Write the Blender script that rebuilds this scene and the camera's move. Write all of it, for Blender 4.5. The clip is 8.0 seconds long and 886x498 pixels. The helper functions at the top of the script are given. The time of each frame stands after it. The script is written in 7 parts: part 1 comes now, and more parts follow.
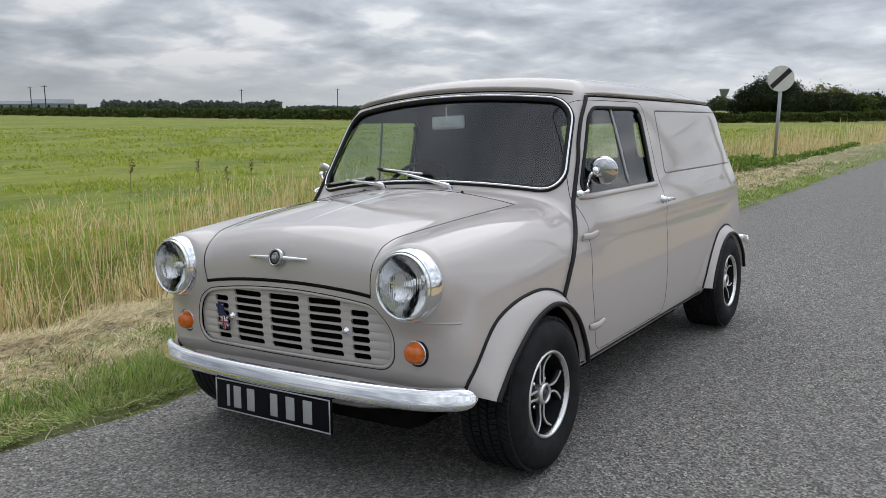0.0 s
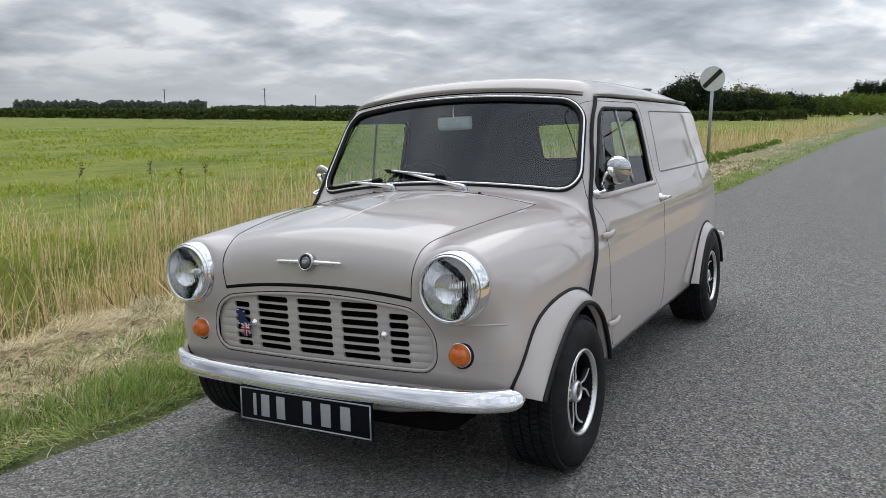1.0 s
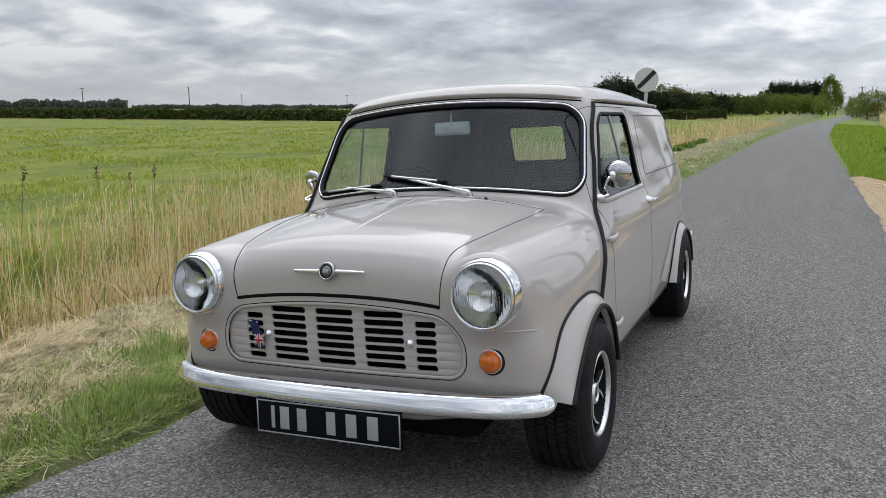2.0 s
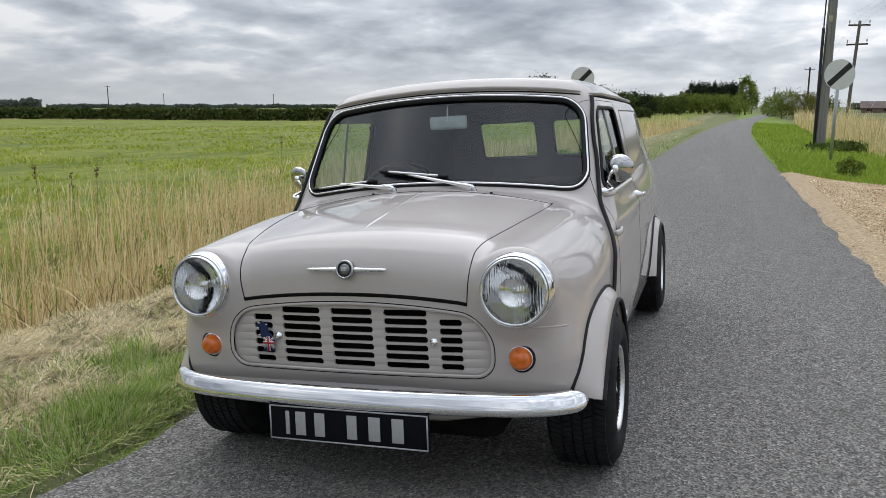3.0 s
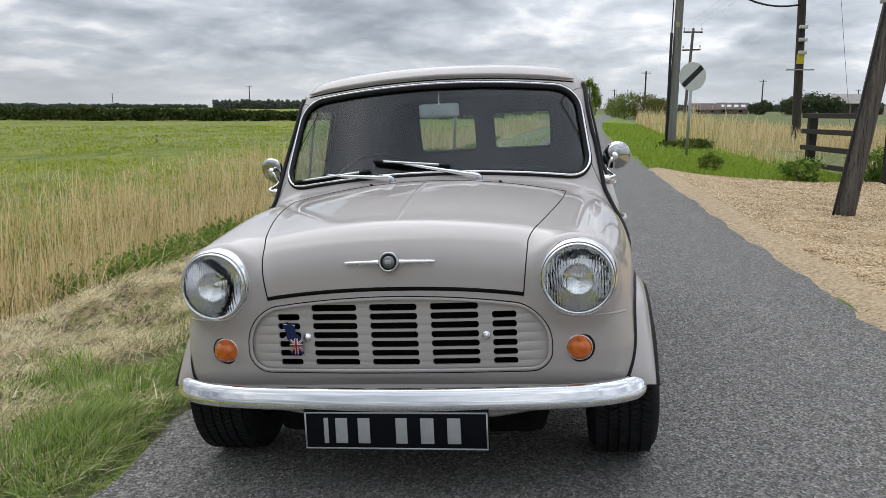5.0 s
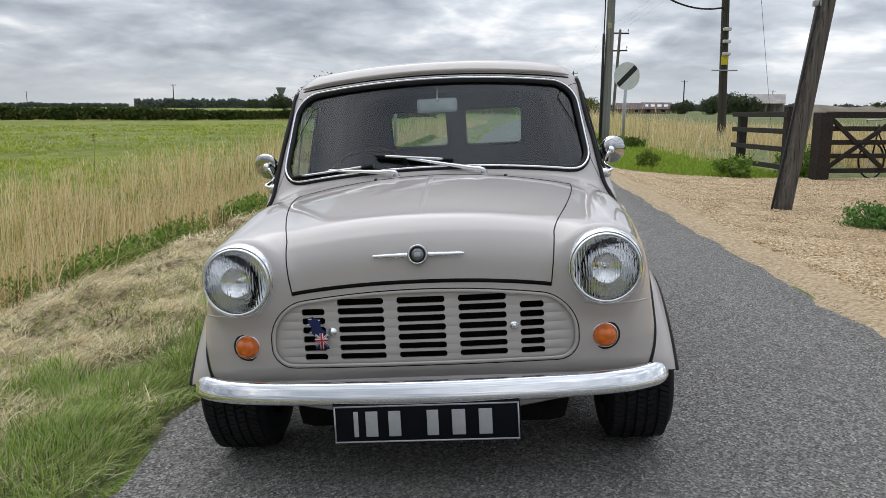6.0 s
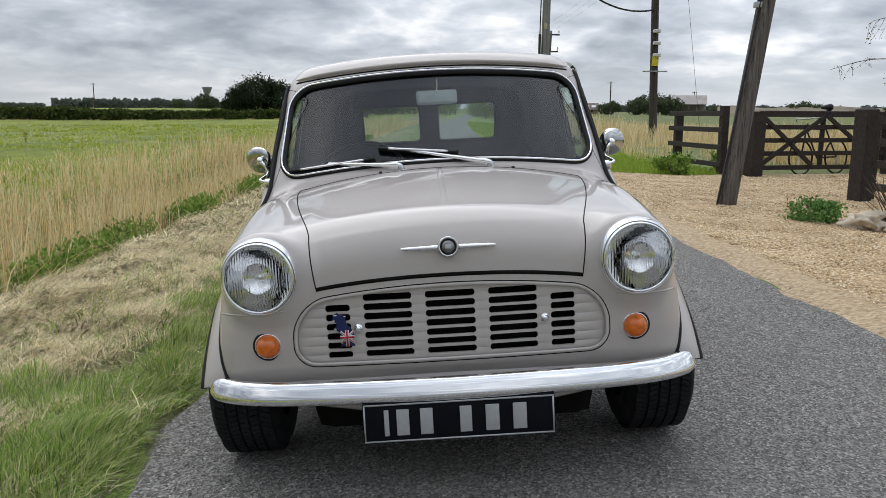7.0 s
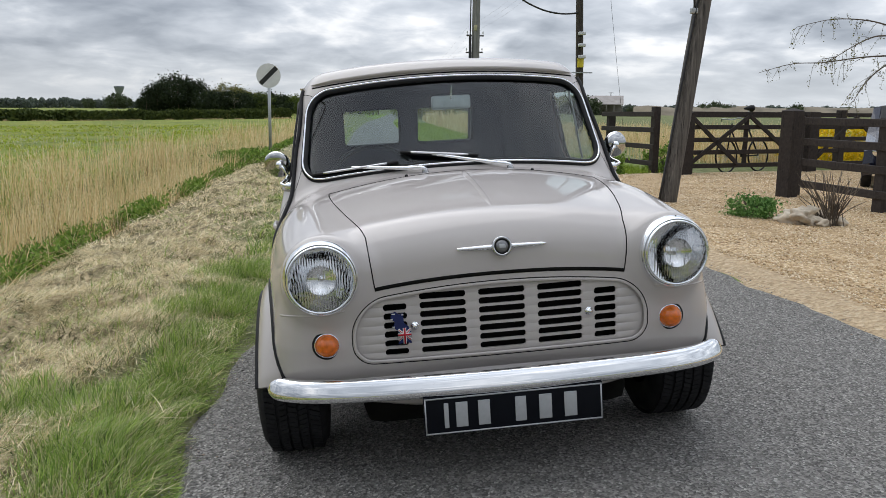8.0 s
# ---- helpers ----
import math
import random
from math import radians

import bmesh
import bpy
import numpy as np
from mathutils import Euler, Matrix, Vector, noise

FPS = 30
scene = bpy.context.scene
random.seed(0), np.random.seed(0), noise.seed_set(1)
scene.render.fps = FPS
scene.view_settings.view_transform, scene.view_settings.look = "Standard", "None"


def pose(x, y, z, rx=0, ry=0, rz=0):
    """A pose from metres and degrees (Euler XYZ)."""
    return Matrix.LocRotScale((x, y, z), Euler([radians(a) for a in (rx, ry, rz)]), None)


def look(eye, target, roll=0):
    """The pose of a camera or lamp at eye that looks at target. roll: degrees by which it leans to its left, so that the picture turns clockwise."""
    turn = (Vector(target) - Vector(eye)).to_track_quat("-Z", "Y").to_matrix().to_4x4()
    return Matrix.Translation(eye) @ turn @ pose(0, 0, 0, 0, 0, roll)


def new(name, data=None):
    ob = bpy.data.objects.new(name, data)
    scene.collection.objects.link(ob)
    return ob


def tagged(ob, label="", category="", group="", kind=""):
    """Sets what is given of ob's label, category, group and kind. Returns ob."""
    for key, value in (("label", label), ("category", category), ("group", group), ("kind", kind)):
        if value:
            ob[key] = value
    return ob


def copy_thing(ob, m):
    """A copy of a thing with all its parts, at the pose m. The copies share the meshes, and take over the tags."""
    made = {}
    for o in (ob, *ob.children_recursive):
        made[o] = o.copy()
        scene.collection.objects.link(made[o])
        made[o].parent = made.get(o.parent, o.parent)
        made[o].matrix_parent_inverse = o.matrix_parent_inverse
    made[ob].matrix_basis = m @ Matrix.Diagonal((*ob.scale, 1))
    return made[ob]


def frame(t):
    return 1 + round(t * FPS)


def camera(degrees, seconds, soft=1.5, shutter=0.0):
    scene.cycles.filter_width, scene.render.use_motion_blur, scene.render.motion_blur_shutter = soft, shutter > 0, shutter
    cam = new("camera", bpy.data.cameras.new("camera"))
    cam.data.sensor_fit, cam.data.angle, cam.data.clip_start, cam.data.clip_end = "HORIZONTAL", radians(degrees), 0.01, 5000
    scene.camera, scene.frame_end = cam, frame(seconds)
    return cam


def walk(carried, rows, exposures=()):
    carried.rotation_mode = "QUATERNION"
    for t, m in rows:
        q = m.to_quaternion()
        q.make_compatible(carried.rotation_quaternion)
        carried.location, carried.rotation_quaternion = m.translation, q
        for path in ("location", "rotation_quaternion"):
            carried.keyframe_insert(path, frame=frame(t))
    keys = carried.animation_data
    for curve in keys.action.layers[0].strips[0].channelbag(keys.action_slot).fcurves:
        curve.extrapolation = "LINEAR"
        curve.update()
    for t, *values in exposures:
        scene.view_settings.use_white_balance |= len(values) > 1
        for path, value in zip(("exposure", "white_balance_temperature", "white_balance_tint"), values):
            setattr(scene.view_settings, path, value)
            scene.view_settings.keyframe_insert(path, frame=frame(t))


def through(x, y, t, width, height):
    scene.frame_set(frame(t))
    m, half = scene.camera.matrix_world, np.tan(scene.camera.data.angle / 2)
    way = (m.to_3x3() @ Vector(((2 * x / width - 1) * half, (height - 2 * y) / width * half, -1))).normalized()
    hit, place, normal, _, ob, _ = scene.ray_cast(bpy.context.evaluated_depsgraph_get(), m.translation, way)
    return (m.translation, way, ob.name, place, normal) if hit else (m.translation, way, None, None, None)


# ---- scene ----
cam = camera(59.0, 8.0, soft=0.75)
PATH = [
    (0, (1.778, -2.128, 1.179), (0.665, -0.505, 0.825), 0.1),
    (0.5, (1.631, -2.19, 1.176), (0.588, -0.52, 0.822), 0.1),
    (1, (1.503, -2.29, 1.184), (0.539, -0.574, 0.829), 0.0),
    (1.5, (1.391, -2.388, 1.204), (0.501, -0.632, 0.849), 0.0),
    (2, (1.252, -2.415, 1.208), (0.445, -0.62, 0.851), 0.0),
    (3.5, (0.829, -2.489, 1.168), (0.275, -0.601, 0.81), 0.1),
    (4, (0.678, -2.507, 1.154), (0.217, -0.595, 0.796), 0.2),
    (4.5, (0.551, -2.472, 1.138), (0.175, -0.54, 0.782), 0.2),
    (6, (0.158, -2.535, 1.113), (0.044, -0.57, 0.757), 0.3),
    (6.5, (0.031, -2.497, 1.083), (-0.002, -0.529, 0.728), 0.3),
    (7, (-0.111, -2.49, 1.079), (-0.052, -0.522, 0.725), 0.4),
    (7.5, (-0.279, -2.518, 1.085), (-0.129, -0.555, 0.732), 0.4),
    (8, (-0.481, -2.566, 1.095), (-0.228, -0.613, 0.742), 0.4),
]
walk(cam, [(t, look(eye, target, roll)) for t, eye, target, roll in PATH])

# ---- world, sun, exposure ----
SUN_ELEVATION, SUN_AZIMUTH = 62.0, -35.0
world = bpy.data.worlds.new("overcast")
scene.world = world
world.use_nodes = True
wt = world.node_tree
wt.nodes.clear()


def wn(kind, **values):
    n = wt.nodes.new(kind)
    for key, value in values.items():
        n.inputs[key].default_value = value
    return n


def wlink(a, b):
    wt.links.new(a, b)


def build_sky():
    """A layered overcast: streaks of grey cloud laid on a flat deck, brighter gaps, pale towards the horizon."""
    out, back = wn("ShaderNodeOutputWorld"), wn("ShaderNodeBackground", Strength=1.0)
    sky = wt.nodes.new("ShaderNodeTexSky")
    sky.sky_type, sky.sun_disc = "NISHITA", False
    sky.sun_elevation, sky.sun_rotation = radians(SUN_ELEVATION), radians(SUN_AZIMUTH)
    faint = wt.nodes.new("ShaderNodeVectorMath")
    faint.operation = "SCALE"
    faint.inputs["Scale"].default_value = 0.1
    wlink(sky.outputs[0], faint.inputs[0])
    geo, sep = wn("ShaderNodeTexCoord"), wn("ShaderNodeSeparateXYZ")
    wlink(geo.outputs["Generated"], sep.inputs[0])
    up = wn("ShaderNodeMath")
    up.operation = "MAXIMUM"
    up.inputs[1].default_value = 0.0
    wlink(sep.outputs["Z"], up.inputs[0])
    # an overcast sky is brighter overhead than at the horizon
    lift = wn("ShaderNodeMath")
    lift.operation = "MULTIPLY_ADD"
    lift.inputs[1].default_value, lift.inputs[2].default_value = 1.35, 0.675
    wlink(up.outputs[0], lift.inputs[0])
    # and brighter on the side where the sun stands behind the cloud
    sunward = wn("ShaderNodeMath")
    sunward.operation = "MULTIPLY_ADD"
    sunward.inputs[1].default_value = 0.17
    wlink(sep.outputs["X"], sunward.inputs[0])
    wlink(lift.outputs[0], sunward.inputs[2])
    ahead = wn("ShaderNodeMath")
    ahead.operation = "MULTIPLY_ADD"
    ahead.inputs[1].default_value = 0.285
    wlink(sep.outputs["Y"], ahead.inputs[0])
    wlink(sunward.outputs[0], ahead.inputs[2])
    wlink(ahead.outputs[0], back.inputs["Strength"])
    # the cloud lies on a level deck, so that it crowds together towards the horizon
    deck = wn("ShaderNodeMath")
    deck.operation = "ADD"
    deck.inputs[1].default_value = 0.24
    wlink(up.outputs[0], deck.inputs[0])
    flat = wn("ShaderNodeVectorMath")
    flat.operation = "DIVIDE"
    wlink(geo.outputs["Generated"], flat.inputs[0])
    wlink(deck.outputs[0], flat.inputs[1])
    big = wn("ShaderNodeTexNoise", Scale=1.7, Detail=6.0, Roughness=0.50, Distortion=0.35)
    small = wn("ShaderNodeTexNoise", Scale=5.2, Detail=5.0, Roughness=0.5, Distortion=0.3)
    wlink(flat.outputs[0], big.inputs["Vector"])
    wlink(flat.outputs[0], small.inputs["Vector"])
    both = wn("ShaderNodeMix")
    both.data_type = "FLOAT"
    both.inputs[0].default_value = 0.34
    wlink(big.outputs[0], both.inputs[2])
    wlink(small.outputs[0], both.inputs[3])
    ramp = wn("ShaderNodeValToRGB")
    e = ramp.color_ramp.elements
    e[0].position, e[0].color = 0.36, (0.325, 0.36, 0.42, 1)
    e[1].position, e[1].color = 0.62, (0.94, 0.955, 0.985, 1)
    e.new(0.45).color = (0.455, 0.495, 0.56, 1)
    e.new(0.54).color = (0.635, 0.675, 0.74, 1)
    wlink(both.outputs[0], ramp.inputs[0])
    haze = wn("ShaderNodeMapRange")
    haze.inputs["From Min"].default_value, haze.inputs["From Max"].default_value = 0.0, 0.07
    haze.inputs["To Min"].default_value, haze.inputs["To Max"].default_value = 0.85, 0.0
    wlink(up.outputs[0], haze.inputs["Value"])
    pale = wn("ShaderNodeMix")
    pale.data_type = "RGBA"
    pale.inputs[7].default_value = (0.68, 0.725, 0.775, 1)
    wlink(haze.outputs[0], pale.inputs[0])
    wlink(ramp.outputs[0], pale.inputs[6])
    over = wn("ShaderNodeMix")
    over.data_type = "RGBA"
    over.inputs[0].default_value = 0.94
    wlink(faint.outputs[0], over.inputs[6])
    wlink(pale.outputs[2], over.inputs[7])
    wlink(over.outputs[2], back.inputs[0])
    wlink(back.outputs[0], out.inputs[0])


build_sky()
sun = new("sun", bpy.data.lights.new("sun", "SUN"))
sun.data.energy, sun.data.angle, sun.data.color = 1.0, radians(70), (1.0, 0.98, 0.95)
sun.matrix_world = look((0, 0, 20), Vector((0, 0, 20)) - Vector((math.sin(radians(SUN_AZIMUTH)) * math.cos(radians(SUN_ELEVATION)), math.cos(radians(SUN_AZIMUTH)) * math.cos(radians(SUN_ELEVATION)), math.sin(radians(SUN_ELEVATION)))))
scene.view_settings.exposure = 0.0


# ---- building helpers ----
def part(name, bm, material, parent=None, label="", smooth=True):
    """Links a bmesh as one mesh object, under a thing or a part."""
    me = bpy.data.meshes.new(name)
    bm.to_mesh(me)
    bm.free()
    return settle(name, me, material, parent, label, smooth)


def settle(name, me, material, parent=None, label="", smooth=True):
    me.materials.append(material)
    if smooth:
        me.polygons.foreach_set("use_smooth", [True] * len(me.polygons))
    ob = new(name, me)
    ob.parent = parent
    if label:
        tagged(ob, label)
    return ob


def raw(name, verts, faces, material, parent=None, label="", smooth=True):
    me = bpy.data.meshes.new(name)
    me.from_pydata([tuple(map(float, v)) for v in verts], [], [tuple(map(int, f)) for f in faces])
    me.update()
    return settle(name, me, material, parent, label, smooth)


def empty(name, matrix, label, category, group="", kind=""):
    ob = new(name)
    ob.matrix_world = matrix
    return tagged(ob, label, category, group, kind)


def box(bm, lo, hi, bevel=0.0, m=None):
    """A box between two corners, with bevelled edges, added to bm."""
    lo, hi = Vector(lo), Vector(hi)
    made = bmesh.ops.create_cube(bm, size=1.0)["verts"]
    bmesh.ops.transform(bm, matrix=Matrix.LocRotScale((lo + hi) / 2, None, hi - lo), verts=made)
    if bevel:
        edges = list({e for v in made for e in v.link_edges})
        made = bmesh.ops.bevel(bm, geom=edges, offset=bevel, segments=2, affect="EDGES", profile=0.6)["verts"]
    if m is not None:
        bmesh.ops.transform(bm, matrix=m, verts=list({v for v in made}))
    return bm


def boxed(lo, hi, bevel=0.0, m=None):
    return box(bmesh.new(), lo, hi, bevel, m)


def lathe(bm, profile, sides=48, m=Matrix(), closed=False):
    """Turns a profile of (radius, height) round z and lays it by m."""
    rings = []
    for r, h in profile:
        rings.append([bm.verts.new(m @ Vector((r * math.cos(2 * math.pi * k / sides), r * math.sin(2 * math.pi * k / sides), h))) for k in range(sides)])
    pairs = list(zip(rings, rings[1:])) + ([(rings[-1], rings[0])] if closed else [])
    for a, b in pairs:
        for k in range(sides):
            bm.faces.new((a[k], a[(k + 1) % sides], b[(k + 1) % sides], b[k]))
    if not closed:
        for ring, flip in ((rings[0], True), (rings[-1], False)):
            r = (ring[0].co - ring[len(ring) // 2].co).length / 2
            if r > 1e-4 and r < 0.004:
                bm.faces.new(ring[::-1] if flip else ring)
    return bm


def frames_along(points, closed=False):
    p = np.asarray(points, float)
    if closed:
        t = np.roll(p, -1, 0) - np.roll(p, 1, 0)
    else:
        t = np.gradient(p, axis=0)
    return p, t / (np.linalg.norm(t, axis=1)[:, None] + 1e-12)


def sweep(bm, points, section, normals, closed=False, scale=None, caps=True):
    """A section of (along normal, along binormal) pairs carried along points."""
    p, t = frames_along(points, closed)
    n = np.asarray(normals, float)
    n = n - t * (n * t).sum(1)[:, None]
    n /= np.linalg.norm(n, axis=1)[:, None] + 1e-12
    b = np.cross(t, n)
    rings = []
    for k in range(len(p)):
        s = 1.0 if scale is None else scale[k]
        rings.append([bm.verts.new(p[k] + (n[k] * u + b[k] * v) * s) for u, v in section])
    count, m = len(p), len(section)
    for k in range(count if closed else count - 1):
        a, c = rings[k], rings[(k + 1) % count]
        for j in range(m):
            bm.faces.new((a[j], a[(j + 1) % m], c[(j + 1) % m], c[j]))
    if caps and not closed:
        bm.faces.new(rings[0][::-1])
        bm.faces.new(rings[-1])
    return bm


def disc(radius, sides=8, flat=1.0):
    return [(radius * flat * math.cos(2 * math.pi * k / sides), radius * math.sin(2 * math.pi * k / sides)) for k in range(sides)]


def tube(bm, points, radius, sides=8, closed=False, scale=None, up=(0.13, 0.31, 0.94)):
    return sweep(bm, points, disc(radius, sides), np.tile(np.array(up, float), (len(points), 1)), closed, scale)


def spline(points, count, closed=False):
    """Catmull-Rom through points."""
    p = np.asarray(points, float)
    n = len(p)
    if closed:
        idx = lambda i: p[i % n]
        spans = n
    else:
        idx = lambda i: p[min(max(i, 0), n - 1)]
        spans = n - 1
    out = []
    for k in range(count):
        s = k / count * spans if closed else k / (count - 1) * spans
        i = min(int(s), spans - 1)
        u = s - i
        a, b, c, d = idx(i - 1), idx(i), idx(i + 1), idx(i + 2)
        out.append(0.5 * (2 * b + (c - a) * u + (2 * a - 5 * b + 4 * c - d) * u * u + (3 * b - a - 3 * c + d) * u ** 3))
    return np.array(out)


# ---- materials ----
class Mat:
    """A small builder for node materials."""

    def __init__(self, name, color=(0.5, 0.5, 0.5), rough=0.5, metal=0.0, **more):
        self.m = bpy.data.materials.new(name)
        self.m.use_nodes = True
        self.t = self.m.node_tree
        self.b = self.t.nodes["Principled BSDF"]
        self.b.inputs["Base Color"].default_value = (*color, 1)
        self.b.inputs["Roughness"].default_value = rough
        self.b.inputs["Metallic"].default_value = metal
        for key, value in more.items():
            self.b.inputs[key.replace("_", " ")].default_value = value
        self.co = self.t.nodes.new("ShaderNodeTexCoord").outputs["Object"]

    def node(self, kind, **values):
        n = self.t.nodes.new(kind)
        for key, value in values.items():
            n.inputs[key.replace("_", " ")].default_value = value
        return n

    def link(self, a, b):
        self.t.links.new(a, b)

    def world_space(self):
        self.co = self.t.nodes.new("ShaderNodeNewGeometry").outputs["Position"]
        return self

    def stretched(self, scale):
        m = self.node("ShaderNodeMapping", Scale=scale)
        self.link(self.co, m.inputs["Vector"])
        return m.outputs[0]

    def noise(self, scale, detail=4.0, rough=0.55, at=None, distortion=0.0):
        n = self.node("ShaderNodeTexNoise", Scale=scale, Detail=detail, Roughness=rough, Distortion=distortion)
        self.link(self.co if at is None else at, n.inputs["Vector"])
        return n.outputs["Fac"]

    def cells(self, scale, feature="F1", at=None):
        n = self.node("ShaderNodeTexVoronoi", Scale=scale)
        n.feature = feature
        self.link(self.co if at is None else at, n.inputs["Vector"])
        return n

    def ramp(self, fac, *stops):
        n = self.node("ShaderNodeValToRGB")
        e = n.color_ramp.elements
        e[0].position, e[0].color = stops[0][0], (*stops[0][1], 1)
        e[1].position, e[1].color = stops[-1][0], (*stops[-1][1], 1)
        for pos, col in stops[1:-1]:
            e.new(pos).color = (*col, 1)
        self.link(fac, n.inputs[0])
        return n.outputs[0]

    def mix(self, fac, a, b, blend="MIX"):
        n = self.node("ShaderNodeMix")
        n.data_type, n.blend_type = "RGBA", blend
        for value, slot in ((fac, 0), (a, 6), (b, 7)):
            if isinstance(value, (int, float)):
                n.inputs[slot].default_value = value
            elif isinstance(value, tuple):
                n.inputs[slot].default_value = (*value, 1)
            else:
                self.link(value, n.inputs[slot])
        return n.outputs[2]

    def span(self, fac, a, b, lo, hi):
        n = self.node("ShaderNodeMapRange", From_Min=a, From_Max=b, To_Min=lo, To_Max=hi)
        self.link(fac, n.inputs["Value"])
        return n.outputs[0]

    def color(self, socket):
        self.link(socket, self.b.inputs["Base Color"])
        return self

    def rough(self, socket):
        self.link(socket, self.b.inputs["Roughness"])
        return self

    def bump(self, height, strength=0.3, distance=0.01):
        n = self.node("ShaderNodeBump", Strength=strength, Distance=distance)
        self.link(height, n.inputs["Height"])
        self.link(n.outputs[0], self.b.inputs["Normal"])
        return self

    def random(self):
        return self.t.nodes.new("ShaderNodeObjectInfo").outputs["Random"]

    def island(self):
        return self.t.nodes.new("ShaderNodeNewGeometry").outputs["Random Per Island"]


def simple(name, color, rough=0.5, metal=0.0, vary=0.12, scale=20.0, bump=0.0, **more):
    """A plain surface with a little unevenness in colour and gloss."""
    m = Mat(name, color, rough, metal, **more)
    n = m.noise(scale, 5.0)
    dark = tuple(c * (1 - vary) for c in color)
    light = tuple(min(1.0, c * (1 + vary)) for c in color)
    m.color(m.ramp(n, (0.3, dark), (0.7, light)))
    m.rough(m.span(m.noise(scale * 0.37), 0.3, 0.7, max(0.02, rough * 0.85), min(1.0, rough * 1.15)))
    if bump:
        m.bump(m.noise(scale * 4), bump, 0.004)
    return m.m


def paint_material():
    m = Mat("stone_grey_paint", (0.50, 0.468, 0.449), 0.5, 0.0, Coat_Weight=1.0, Coat_Roughness=0.045, Coat_IOR=1.62, Specular_IOR_Level=0.25)
    big, fine = m.noise(1.7, 3.0), m.noise(380.0, 2.0)
    m.color(m.mix(m.span(fine, 0.3, 0.7, 0.0, 0.06), m.ramp(big, (0.3, (0.522, 0.480, 0.460)), (0.7, (0.547, 0.505, 0.481))), (0.38, 0.35, 0.33)))
    m.bump(m.noise(9.0, 2.0), 0.02, 0.004)
    return m.m


PAINT = paint_material()
CHROME = simple("chrome", (0.92, 0.93, 0.945), 0.035, 1.0, 0.03, 9.0)
# chrome with dim reflections put into its colour, for mirrors, wipers and badge
DARK_CHROME = simple("dark_chrome", (0.54, 0.545, 0.55), 0.08, 1.0, 0.08, 14.0)
MACHINED = simple("machined_alloy", (0.70, 0.70, 0.70), 0.5, 0.5, 0.08, 40.0)
POLISHED = simple("polished_alloy", (0.82, 0.82, 0.82), 0.32, 1.0, 0.06, 30.0)
RUBBER = simple("black_rubber", (0.010, 0.010, 0.011), 0.6, 0.0, 0.25, 40.0, 0.1, Specular_IOR_Level=0.3)
TYRE = simple("tyre_rubber", (0.017, 0.017, 0.0185), 0.75, 0.0, 0.35, 25.0, 0.25, Specular_IOR_Level=0.2)
BLACK = simple("satin_black", (0.008, 0.008, 0.009), 0.5, 0.0, 0.2, 30.0, Specular_IOR_Level=0.3)
DARK = simple("underbody_and_shadow_black", (0.008, 0.008, 0.007), 0.95, 0.0, 0.4, 12.0, Specular_IOR_Level=0.1)
PLATE_BLACK = simple("number_plate_black", (0.004, 0.005, 0.008), 0.4, 0.0, 0.2, 20.0, Specular_IOR_Level=0.12)
SILVER = simple("silver_paint", (0.42, 0.43, 0.44), 0.4, 0.2, 0.06, 50.0)
AMBER = simple("amber_lens", (0.72, 0.145, 0.003), 0.15, 0.0, 0.25, 60.0, Coat_Weight=0.8)
VINYL = simple("dark_vinyl", (0.020, 0.022, 0.028), 0.55, 0.0, 0.25, 18.0, 0.2)
DARK_SHEET = simple("cabin_lining", (0.040, 0.047, 0.064), 0.8, 0.0, 0.2, 6.0)
TRIM_GREY = simple("grey_trim", (0.16, 0.155, 0.15), 0.7, 0.0, 0.15, 10.0)


def glass_material(name, tint, rough=0.0, base=0.09):
    """A thin pane: mostly clear, with a mirror's share at a slant."""
    m = Mat(name)
    t = m.t
    clear, gloss, mix = m.node("ShaderNodeBsdfTransparent"), m.node("ShaderNodeBsdfGlossy"), m.node("ShaderNodeMixShader")
    clear.inputs[0].default_value = (*tint, 1)
    gloss.inputs["Roughness"].default_value = rough
    facing, power, share = m.node("ShaderNodeLayerWeight", Blend=0.5), m.node("ShaderNodeMath"), m.node("ShaderNodeMath")
    power.operation, share.operation, share.use_clamp = "POWER", "MULTIPLY_ADD", True
    power.inputs[1].default_value = 5.0
    share.inputs[1].default_value, share.inputs[2].default_value = 0.9, base
    m.link(facing.outputs["Facing"], power.inputs[0])
    m.link(power.outputs[0], share.inputs[0])
    m.link(share.outputs[0], mix.inputs[0])
    m.link(clear.outputs[0], mix.inputs[1])
    m.link(gloss.outputs[0], mix.inputs[2])
    m.link(mix.outputs[0], t.nodes["Material Output"].inputs["Surface"])
    return m.m


GLASS = glass_material("window_glass", (0.76, 0.84, 0.84))


# ---- ground ----
def road_mid(y):
    y = np.asarray(y, float)
    return 0.58 + 0.0165 * np.clip(y, -40, None) + 0.0006 * np.clip(y - 21, 0, 70) ** 2 + 0.06 * np.clip(y - 91, 0, None)


def road_half(y):
    return 1.12 + 0.53 * np.exp(-np.clip(np.asarray(y, float), -2, None) / 22)


def road_z(x, y):
    """The cambered road: it falls to the verge on which the van leans."""
    x, y = np.asarray(x, float), np.asarray(y, float)
    u = x - road_mid(y) + 0.58
    cross = np.where(u < 0.75, 0.0592 * u, 0.0444 - 0.030 * (u - 0.75))
    cross = cross - 0.02 * np.exp(-((u - 0.75) / 0.25) ** 2) * 0.3
    return cross - 0.0109 * np.clip(y, -1.5, 4.5)


